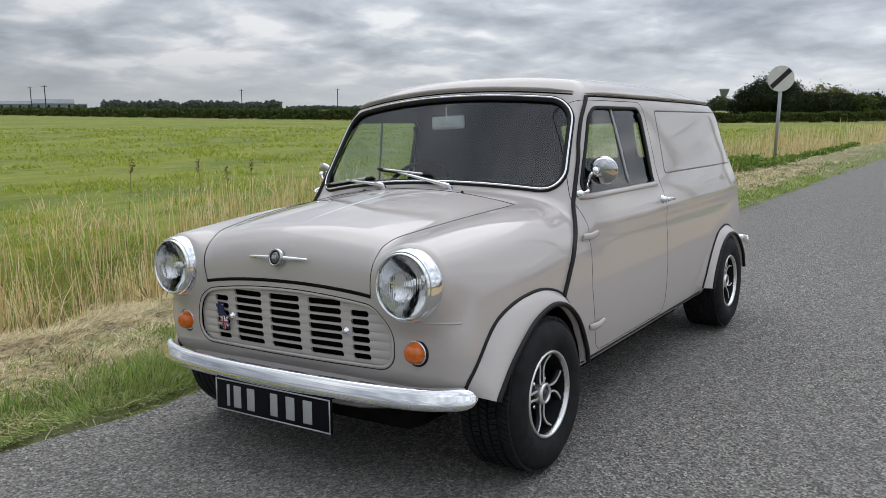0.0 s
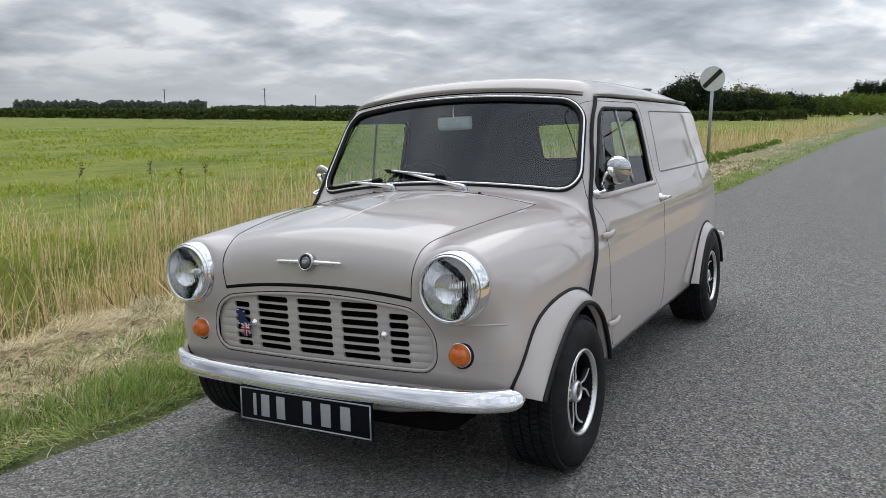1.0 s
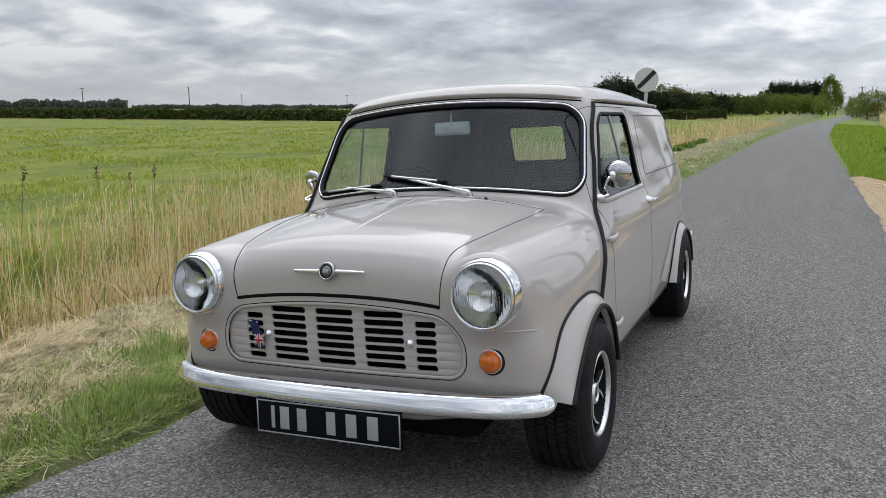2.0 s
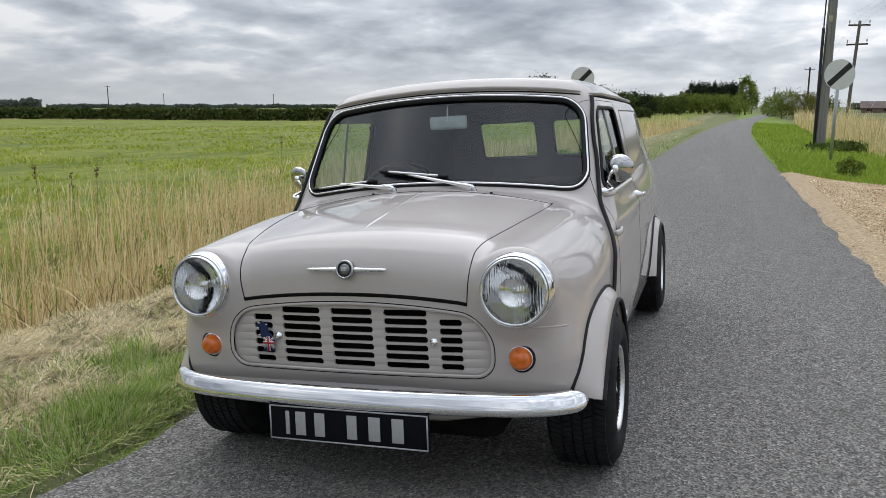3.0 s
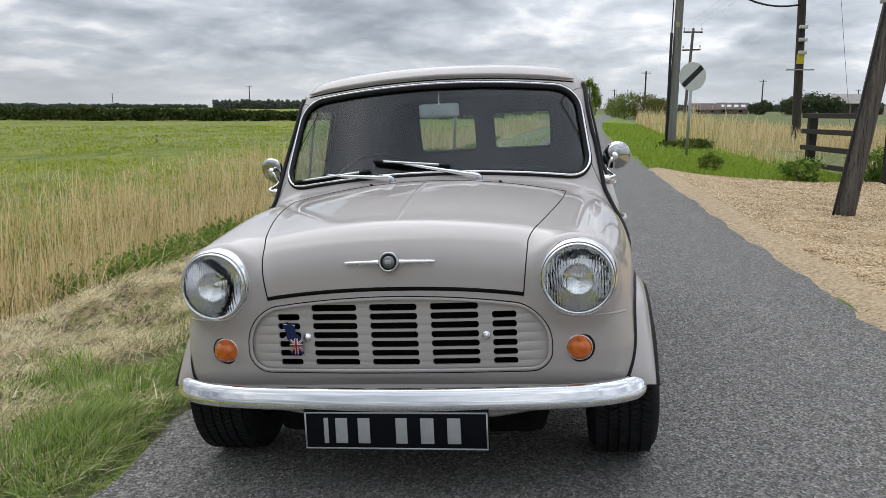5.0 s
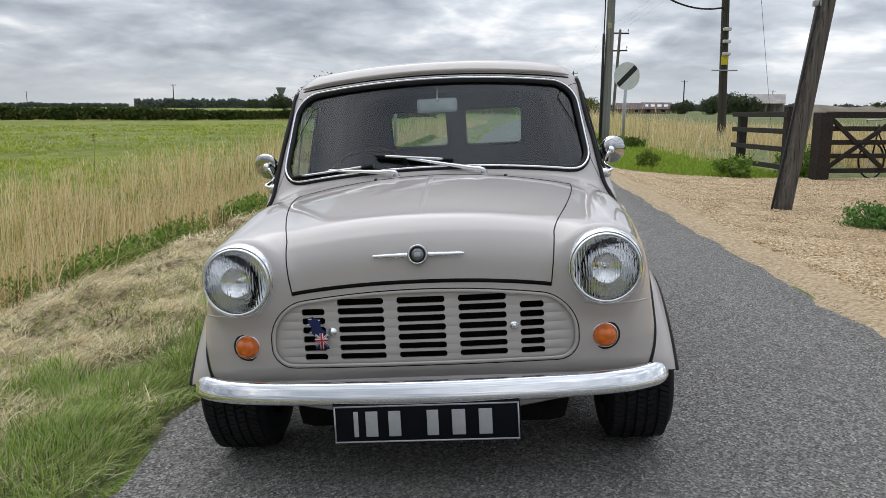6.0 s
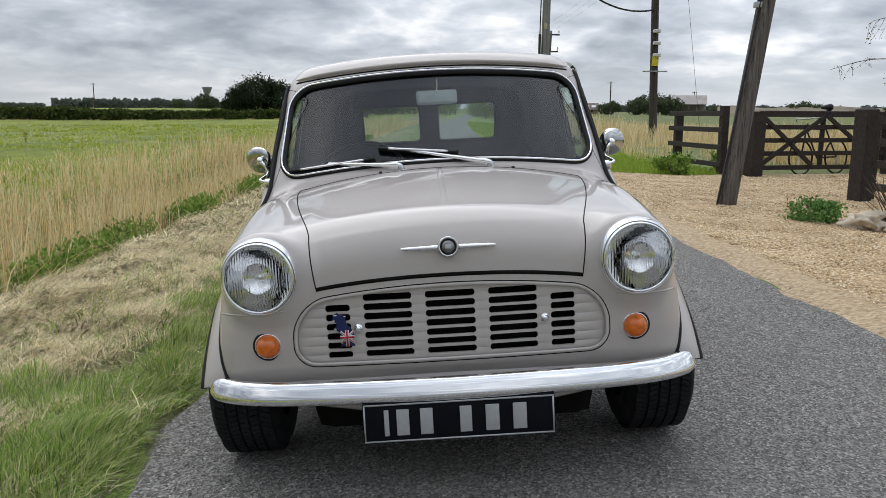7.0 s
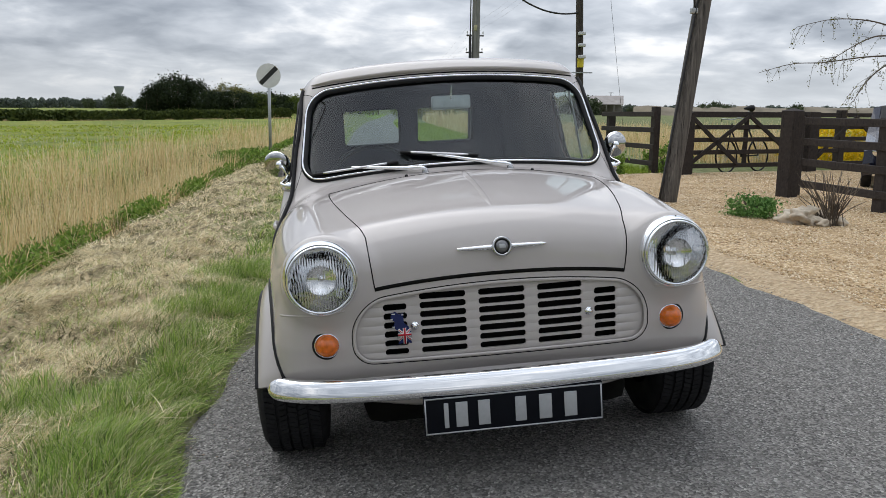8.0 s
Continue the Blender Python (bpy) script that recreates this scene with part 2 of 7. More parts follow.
def ground_z(x, y):
    """Verges beside the road, a shallow ditch under the reeds, then level fields."""
    x, y = np.asarray(x, float), np.asarray(y, float)
    mid, half = road_mid(y), road_half(y)
    u = x - mid
    edge = road_z(np.clip(x, mid - half, mid + half), y)
    left, right = np.clip(-u - half, 0, None), np.clip(u - half, 0, None)
    off = left + right
    z = edge + (-0.14 - edge) * np.clip((off - 0.3) / 2.2, 0, 1) ** 1.0
    ditch = -0.50 * np.exp(-((left - 3.1) / 0.95) ** 2) * (left > 0)
    return z + ditch - 0.03 * (off < 0.001)


def patch(name, xs, ys, zf, material, **tags):
    X, Y = np.meshgrid(xs, ys, indexing="ij")
    Z = zf(X, Y)
    n = len(ys)
    faces = [(i * n + j, (i + 1) * n + j, (i + 1) * n + j + 1, i * n + j + 1) for i in range(len(xs) - 1) for j in range(n - 1)]
    ob = raw(name, np.stack([X.ravel(), Y.ravel(), Z.ravel()], 1), faces, material)
    return tagged(ob, **tags)


def spread(lo, hi, near, fine, growth=1.16):
    """Steps that are fine near a stretch and grow away from it."""
    a, b = near
    out = list(np.arange(a, b, fine))
    s, v = fine, b
    while v < hi:
        out.append(v)
        s *= growth
        v += s
    out.append(hi)
    s, v = fine, a
    while v > lo:
        s *= growth
        v -= s
        out.insert(0, max(v, lo))
    return np.array(sorted(set(np.round(out, 4))))


def masks(m):
    """Distances across and along, for the ground's cover."""
    sep = m.node("ShaderNodeSeparateXYZ")
    m.link(m.co, sep.inputs[0])
    return sep.outputs["X"], sep.outputs["Y"]


def calc(m, op, a, b=None, clamp=False):
    n = m.node("ShaderNodeMath")
    n.operation, n.use_clamp = op, clamp
    for k, v in enumerate((a, b)):
        if v is None:
            continue
        if isinstance(v, (int, float)):
            n.inputs[k].default_value = v
        else:
            m.link(v, n.inputs[k])
    return n.outputs[0]


def ground_material():
    """Pasture, with mown hay and short turf beside the road and stony gravel in the drive."""
    m = Mat("ground_cover", (0.1, 0.2, 0.03), 0.95).world_space()
    x, y = masks(m)
    wob = calc(m, "MULTIPLY", calc(m, "SUBTRACT", m.noise(1.3, 5.0), 0.5), 0.9)
    mid = calc(m, "ADD", calc(m, "MULTIPLY", y, 0.0165), 0.58)
    u = calc(m, "ADD", calc(m, "SUBTRACT", x, mid), wob)
    field = m.ramp(m.noise(1.0, 8.0, 0.62, at=m.stretched((0.30, 0.12, 1.0))), (0.30, (0.085, 0.125, 0.013)), (0.5, (0.165, 0.205, 0.019)), (0.70, (0.245, 0.265, 0.032)))
    field = m.mix(m.span(m.noise(1.0, 7.0, 0.68, at=m.stretched((2.2, 0.7, 1.0))), 0.47, 0.68, 0.0, 0.8), field, (0.30, 0.315, 0.040))
    field = m.mix(m.span(m.noise(1.0, 7.0, 0.72, at=m.stretched((3.4, 1.1, 1.0))), 0.52, 0.66, 0.0, 0.75), field, (0.055, 0.085, 0.010))
    field = m.mix(m.span(m.noise(1.0, 7.0, 0.72, at=m.stretched((4.0, 1.6, 1.0))), 0.60, 0.72, 0.0, 0.6), field, (0.40, 0.34, 0.13))
    turf = m.ramp(m.noise(9.0, 6.0, 0.65), (0.3, (0.075, 0.10, 0.028)), (0.7, (0.27, 0.285, 0.12)))
    hay = m.ramp(m.noise(26.0, 8.0, 0.75, at=m.stretched((1.0, 0.6, 1.0))), (0.38, (0.06, 0.05, 0.026)), (0.49, (0.40, 0.315, 0.18)), (0.62, (0.72, 0.595, 0.37)))
    hay = m.mix(m.span(m.noise(5.5, 7.0, 0.7), 0.47, 0.62, 0.0, 0.7), hay, (0.14, 0.118, 0.062))
    hay = m.mix(m.span(m.noise(2.0, 6.0, 0.65), 0.52, 0.68, 0.0, 0.6), hay, (0.16, 0.18, 0.055))
    left = calc(m, "MULTIPLY", m.span(u, -3.95, -3.75, 0.0, 1.0), m.span(u, -2.25, -2.02, 1.0, 0.0))
    left = calc(m, "MULTIPLY", left, m.span(y, 10.0, 24.0, 1.0, 0.3))
    verge = m.span(u, -3.75, -3.6, 0.0, 1.0)
    col = m.mix(verge, field, turf)
    col = m.mix(left, col, hay)
    col = m.mix(m.span(u, 5.0, 8.0, 0.0, 0.65), col, m.ramp(m.noise(0.12, 7.0, 0.65), (0.35, (0.075, 0.10, 0.022)), (0.65, (0.15, 0.16, 0.045))))
    right = calc(m, "MULTIPLY", m.span(u, 1.0, 1.2, 0.0, 1.0), m.span(u, 4.2, 6.0, 1.0, 0.0))
    lush = m.ramp(m.noise(7.0, 6.0, 0.6), (0.3, (0.10, 0.17, 0.018)), (0.7, (0.25, 0.33, 0.045)))
    col = m.mix(right, col, lush)
    m.color(col)
    m.bump(m.noise(24.0, 8.0, 0.7), 0.7, 0.05)
    return m.m


def asphalt_material():
    m = Mat("worn_asphalt", (0.1, 0.1, 0.1), 0.85).world_space()
    stone, chip = m.cells(135.0), m.cells(58.0)
    chips = m.ramp(stone.outputs["Color"], (0.0, (0.022, 0.021, 0.0195)), (0.4, (0.135, 0.129, 0.119)), (0.8, (0.335, 0.32, 0.295)), (1.0, (0.64, 0.615, 0.57)))
    worn = m.noise(30.0, 6.0, 0.7)
    chips = m.mix(m.span(worn, 0.52, 0.70, 0.0, 0.5), chips, (0.055, 0.053, 0.049))
    chips = m.mix(m.span(worn, 0.30, 0.46, 0.35, 0.0), chips, (0.34, 0.325, 0.30))
    pale = calc(m, "MULTIPLY", m.span(chip.outputs["Color"], 0.92, 0.945, 0.0, 1.0), m.span(chip.outputs["Distance"], 0.24, 0.36, 0.85, 0.0))
    chips = m.mix(pale, chips, (0.74, 0.71, 0.65))
    broad = m.noise(0.8, 5.0, 0.6)
    col = m.mix(m.span(broad, 0.35, 0.7, 0.0, 0.25), chips, (0.165, 0.159, 0.149))
    streak = m.noise(1.0, 4.0, 0.5, at=m.stretched((2.2, 0.12, 1.0)))
    col = m.mix(m.span(streak, 0.5, 0.75, 0.0, 0.25), col, (0.27, 0.26, 0.243))
    m.color(col)
    m.rough(m.span(m.noise(40.0), 0.3, 0.7, 0.75, 0.95))
    m.bump(stone.outputs["Distance"], 1.0, 0.007)
    return m.m


GROUND = ground_material()
ASPHALT = asphalt_material()
gx = np.array(sorted({*spread(-2500, 2500, (-7.5, 9.0), 0.14).tolist(), *np.arange(-3.2, -1.0, 0.05).round(4).tolist()}))
gy = spread(-60, 3000, (-3.0, 14.0), 0.08, 1.06)


def swathes(x, y):
    """The low heaps in which the mown hay lies on the verge."""
    shape = np.shape(x)
    x, y = np.ravel(x), np.ravel(y)
    u = -(x - road_mid(y))
    inside = np.clip((u - 1.85) / 0.3, 0, 1) * np.clip((3.8 - u) / 0.25, 0, 1)
    h = np.zeros(len(x))
    for k in np.flatnonzero((inside > 0) & (y < 45)):
        h[k] = 0.075 * noise.noise(Vector((x[k] * 3.1, y[k] * 1.9, 5.0))) + 0.06 * noise.noise(Vector((x[k] * 8.0, y[k] * 6.0, 7.0)))
    return (inside * (h + 0.015)).reshape(shape)


def rough_ground(x, y):
    z = ground_z(x, y)
    bump = np.array([noise.noise(Vector((a * 2.3, b * 2.3, 0.0))) for a, b in zip(x.ravel(), y.ravel())]).reshape(x.shape)
    off = np.clip(np.abs(x - road_mid(y)) - road_half(y), 0, 1)
    return z + 0.035 * bump * off * (x > 0) + swathes(x, y)


patch("ground", gx, gy, rough_ground, GROUND, label="flat green pasture with mown verges beside the road", category="ground", kind="structure")


def build_road():
    ys = spread(-60, 700, (-3.0, 16.0), 0.12, 1.06)
    us = np.linspace(-1, 1, 44)
    verts, faces = [], []
    for y in ys:
        mid, half = float(road_mid(y)), float(road_half(y))
        ragged = [0.12 * noise.noise(Vector((s * 3.0, y * 1.7, 4.0))) + 0.05 * noise.noise(Vector((s * 3.0, y * 6.0, 9.0))) for s in (-1, 1)]
        for u in us:
            x = mid + half * u + (ragged[0] * max(0, -u) ** 8 + ragged[1] * max(0, u) ** 8)
            z = float(road_z(x, y)) - 0.05 * max(0, abs(u) - 0.985) / 0.015
            verts.append((x, y, z))
    n = len(us)
    for j in range(len(ys) - 1):
        for i in range(n - 1):
            faces.append((j * n + i, j * n + i + 1, (j + 1) * n + i + 1, (j + 1) * n + i))
    tagged(raw("road", verts, faces, ASPHALT), "narrow worn grey asphalt lane with a strong camber", "road", kind="structure")


build_road()


def drive_far(x):
    return 11.9 + 2.1 * np.exp(-((x - 2.0) / 0.75) ** 2) + 0.18 * np.clip(x - 4.5, 0, None)


def gravel_material():
    m = Mat("pea_gravel", (0.4, 0.32, 0.2), 0.9).world_space()
    stone = m.cells(42.0)
    col = m.ramp(stone.outputs["Color"], (0.0, (0.16, 0.10, 0.05)), (0.35, (0.44, 0.30, 0.155)), (0.7, (0.64, 0.475, 0.28)), (1.0, (0.88, 0.77, 0.58)))
    x, y = masks(m)
    sand = m.mix(m.span(m.noise(24.0, 7.0, 0.7), 0.35, 0.65, 0.0, 1.0), (0.34, 0.25, 0.15), (0.58, 0.455, 0.30))
    sand = m.mix(0.30, sand, col)
    rim = m.span(calc(m, "ADD", calc(m, "SUBTRACT", x, calc(m, "MULTIPLY", y, 0.002)), calc(m, "MULTIPLY", m.noise(2.0, 5.0), 0.5)), 2.62, 2.85, 1.0, 0.0)
    col = m.mix(m.span(m.noise(0.9, 7.0, 0.68), 0.42, 0.66, 0.0, 0.7), col, (0.34, 0.225, 0.11))
    col = m.mix(rim, col, sand)
    m.color(col)
    m.bump(stone.outputs["Distance"], 0.9, 0.02)
    return m.m


GRAVEL = gravel_material()


def build_drive():
    xs = np.arange(2.05, 13.0, 0.14)
    n = 90
    verts = []
    for x in xs:
        top = float(drive_far(x)) + 0.25 * noise.noise(Vector((x * 1.4, 2.0, 0)))
        for k in range(n):
            y = -4.0 + (top + 4.0) * k / (n - 1)
            z = float(ground_z(x, y)) + 0.030 * min(1, (x - 2.05) / 0.3) + 0.012 * noise.noise(Vector((x * 3, y * 3, 1.0)))
            if k == n - 1:
                z -= 0.06
            verts.append((x, y, z))
    faces = [(i * n + j, (i + 1) * n + j, (i + 1) * n + j + 1, i * n + j + 1) for i in range(len(xs) - 1) for j in range(n - 1)]
    tagged(raw("gravel_drive", verts, faces, GRAVEL), "pale stony gravel drive meeting the lane", "drive", kind="structure")


build_drive()


# ---- the van: its body as one smooth form, parted into panels ----
CAR = Matrix(((0.99825, 0.0, -0.05921, 0.007), (0.00065, 0.99994, 0.01088, 0.0), (0.05921, -0.0109, 0.99819, 0.0), (0, 0, 0, 1)))


def smax(a, b, k):
    h = np.clip(0.5 + 0.5 * (a - b) / k, 0, 1)
    return b + (a - b) * h + k * h * (1 - h)


def smin(a, b, k):
    return -smax(-a, -b, k)


SIDE_Z = np.array([0.15, 0.22, 0.32, 0.45, 0.60, 0.72, 0.80, 0.87, 1.00, 1.15, 1.25, 1.40])
SIDE_W = np.array([0.655, 0.672, 0.689, 0.697, 0.697, 0.690, 0.674, 0.650, 0.625, 0.592, 0.566, 0.53])


def half_width(y, z):
    w = np.interp(z, np.linspace(0.15, 1.40, 60), SMOOTH_W)
    w = w - (0.045 + 0.04 * np.clip((z - 0.45) / 0.25, 0, 1)) * np.clip((0.15 - y) / 0.55, 0, None) ** 2.2
    return w - 0.035 * np.clip((y - 1.9) / 0.75, 0, None) ** 2


def smoothed_profile():
    z = np.linspace(0.15, 1.40, 60)
    w = np.interp(z, SIDE_Z, SIDE_W)
    for _ in range(4):
        w[1:-1] = 0.25 * w[:-2] + 0.5 * w[1:-1] + 0.25 * w[2:]
    return w


SMOOTH_W = smoothed_profile()


def screen_y(x, z):
    return 0.334 + 0.649 * (z - 0.90) + 0.36 * x * x - 0.02 * x ** 4


def roof_z(x, y):
    return 1.311 - np.where(y < 1.06, 0.050, 0.034) * (y - 1.06) ** 2 - 0.107 * x * x - 0.12 * x ** 4


def body(x, y, z):
    """Signed distance, roughly, to the van's skin: below nought inside."""
    ax = np.sqrt(x * x + 1e-5)
    side = ax - half_width(y, z)
    front = -0.417 + 0.09 * x * x + 0.10 * np.clip(0.44 - z, 0, None) - y
    top = z - (0.862 + 0.105 * (y - 0.1) - 0.10 * np.clip(0.05 - y, 0, None) ** 2 - 0.23 * x * x)
    rear = y - (2.70 - 0.40 * np.clip(z - 0.57, 0, None) - 0.12 * x * x)
    floor = 0.215 + 0.13 * np.clip((-0.15 - y) / 0.25, 0, 1) - z
    soft = np.clip((z - 0.48) / 0.24, 0, 1)
    low = smax(smax(top, front, 0.12), side, 0.075 + 0.095 * soft * soft * (3 - 2 * soft))
    s = np.clip((y + 0.36) / 0.55, 0, 1)
    lamp = np.sqrt((ax - 0.512 - 0.035 * s) ** 2 + (z - 0.655 - 0.03 * s) ** 2 + np.clip(y - 0.42, 0, None) ** 2) - 0.112 + 0.035 * np.clip((y - 0.02) / 0.34, 0, 1) ** 2
    lamp = smax(lamp, -0.402 - y, 0.035)
    low = smin(low, lamp, 0.07)
    low = smax(low, floor, 0.05)
    cabin = smax(screen_y(x, z) - y, z - roof_z(x, y), 0.07)
    cabin = smax(cabin, side, 0.09)
    cabin = smax(cabin, 0.70 - z, 0.05)
    whole = smin(low, cabin, 0.035)
    return smax(whole, rear, 0.07)


def gradient(p, e=1e-4):
    x, y, z = p.T
    g = np.stack([body(x + e, y, z) - body(x - e, y, z), body(x, y + e, z) - body(x, y - e, z), body(x, y, z + e) - body(x, y, z - e)], 1) / (2 * e)
    return g


def onto(p, out=0.0):
    """Points drawn onto the skin, then moved out along its normal; and the normals."""
    p = np.array(p, float)
    for _ in range(6):
        g = gradient(p)
        p = p - g * (body(*p.T) / ((g * g).sum(1) + 1e-9))[:, None].clip(-0.05, 0.05)
    g = gradient(p)
    n = g / np.linalg.norm(g, axis=1)[:, None]
    return p + n * out, n


def cast(start, way, reach=2.0):
    """The first points of the skin along rays."""
    start, way = np.array(start, float), np.array(way, float)
    t = np.zeros(len(start))
    for _ in range(140):
        t = t + np.clip(body(*(start + way * t[:, None]).T) * 0.6, -0.02, 0.05)
        t = np.clip(t, 0, reach)
    return onto(start + way * t[:, None])[0]


def on_front(xz):
    xz = np.asarray(xz, float)
    return cast(np.stack([xz[:, 0], np.full(len(xz), -0.8), xz[:, 1]], 1), np.tile([0.0, 1.0, 0.0], (len(xz), 1)))


def on_side(yz, sign=1):
    yz = np.asarray(yz, float)
    return cast(np.stack([np.full(len(yz), 0.95 * sign), yz[:, 0], yz[:, 1]], 1), np.tile([-1.0 * sign, 0.0, 0.0], (len(yz), 1)))


def on_top(xy):
    xy = np.asarray(xy, float)
    return cast(np.stack([xy[:, 0], xy[:, 1], np.full(len(xy), 1.7)], 1), np.tile([0.0, 0.0, -1.0], (len(xy), 1)))


def on_back(xz):
    xz = np.asarray(xz, float)
    return cast(np.stack([xz[:, 0], np.full(len(xz), 3.1), xz[:, 1]], 1), np.tile([0.0, -1.0, 0.0], (len(xz), 1)))


def skin(lo, hi, h):
    """The surface of body() as a net of quads."""
    axes = [np.arange(a, b + h, h) for a, b in zip(lo, hi)]
    v = body(axes[0][:, None, None], axes[1][None, :, None], axes[2][None, None, :])
    inside = v < 0
    corner = lambda i, j, k, a: a[i:a.shape[0] - 1 + i, j:a.shape[1] - 1 + j, k:a.shape[2] - 1 + k]
    count = sum(corner(i, j, k, inside).astype(np.int8) for i in (0, 1) for j in (0, 1) for k in (0, 1))
    cells = np.argwhere((count > 0) & (count < 8))
    index = np.full(count.shape, -1, np.int64)
    index[tuple(cells.T)] = np.arange(len(cells))
    total, hits = np.zeros((len(cells), 3)), np.zeros(len(cells))
    for axis in range(3):
        step = np.eye(3, dtype=int)[axis]
        others = [np.eye(3, dtype=int)[a] for a in range(3) if a != axis]
        for a in (0, 1):
            for b in (0, 1):
                p0 = cells + a * others[0] + b * others[1]
                p1 = p0 + step
                f0, f1 = v[tuple(p0.T)], v[tuple(p1.T)]
                cut = (f0 < 0) != (f1 < 0)
                s = np.where(cut, f0 / np.where(cut, f0 - f1, 1), 0)
                total += np.where(cut[:, None], p0 + s[:, None] * step, 0)
                hits += cut
    verts = np.array(lo) + h * total / hits[:, None]
    quads = []
    for axis in range(3):
        u, w = (axis + 1) % 3, (axis + 2) % 3
        a = [slice(None)] * 3
        b = [slice(None)] * 3
        a[axis], b[axis] = slice(0, -1), slice(1, None)
        e = np.argwhere(inside[tuple(a)] != inside[tuple(b)])
        e = e[(e[:, u] > 0) & (e[:, w] > 0) & (e[:, u] < count.shape[u]) & (e[:, w] < count.shape[w])]
        flip = ~inside[tuple(e.T)]
        eu, ew = np.eye(3, dtype=int)[u], np.eye(3, dtype=int)[w]
        q = np.stack([index[tuple((e - eu - ew).T)], index[tuple((e - ew).T)], index[tuple(e.T)], index[tuple((e - eu).T)]], 1)
        q[flip] = q[flip][:, ::-1]
        quads.append(q)
    quads = np.concatenate(quads)
    verts, normals = onto(verts)
    return verts, normals, quads[(quads >= 0).all(1)]


# Outlines on the skin: below nought inside.
def rounded(dx, dz, r):
    return np.hypot(np.clip(dx + r, 0, None), np.clip(dz + r, 0, None)) + np.minimum(np.maximum(dx + r, dz + r), 0) - r


def screen_shape(x, z):
    """The windscreen, looked at from ahead."""
    ax = np.abs(x)
    return rounded(ax - (0.5757 - 0.136 * (z - 0.9)), np.abs(z - 1.0614 + 0.134 * x * x) - 0.1582, 0.075)


def door_glass(y, z):
    """The opening in the door, looked at from the side."""
    front, back = 0.462 + 0.66 * (z - 0.84), 1.166 + 0.03 * (z - 0.84)
    return rounded(np.maximum(front - y, y - back), np.abs(z - 0.998) - 0.160, 0.05)


def rear_glass(x, z):
    return rounded(np.abs(np.abs(x) - 0.236) - 0.184, np.abs(z - 1.015) - 0.118, 0.03)


def bonnet_edge(y):
    return 0.487 - 0.118 * np.clip((0.22 - y) / 0.62, 0, 1.1) ** 1.5


def bonnet_foot(x):
    return 0.632 - 0.221 * np.abs(x) ** 2.2


def bonnet_shape(p):
    x, y, z = p.T
    return np.maximum.reduce([np.abs(x) - bonnet_edge(y), y - (0.255 - 0.03 * x * x), bonnet_foot(x) - z])


def grille_shape(x, z):
    ax = np.abs(x)
    return rounded(ax - 0.433, np.where(z > 0.46, z - 0.604 + 0.21 * x * x, 0.393 - z), np.where(z > 0.46, 0.095, 0.055))


def door_shape(y, z):
    front = 0.428 + 0.04 * np.clip((0.5 - z) / 0.2, 0, 1) + 0.46 * np.clip(z - 0.83, 0, None)
    back = 1.236 - 0.02 * np.clip(z - 0.85, 0, None) - 0.06 * np.clip(0.45 - z, 0, None)
    return rounded(np.maximum(front - y, y - back), np.maximum(z - 1.186, 0.262 - z), 0.06)


ARCHES = ((0.01, 0.245, 0.300), (2.15, 0.245, 0.300))


def arch_hole(y, z):
    return np.minimum.reduce([np.hypot(y - cy, np.maximum(z - cz, 0) * 1.0) - r + 0.0 * z for cy, cz, r in ARCHES])


van = empty("panel_van", CAR, "small vintage panel van in glossy stone-grey paint with chrome trim", "van")


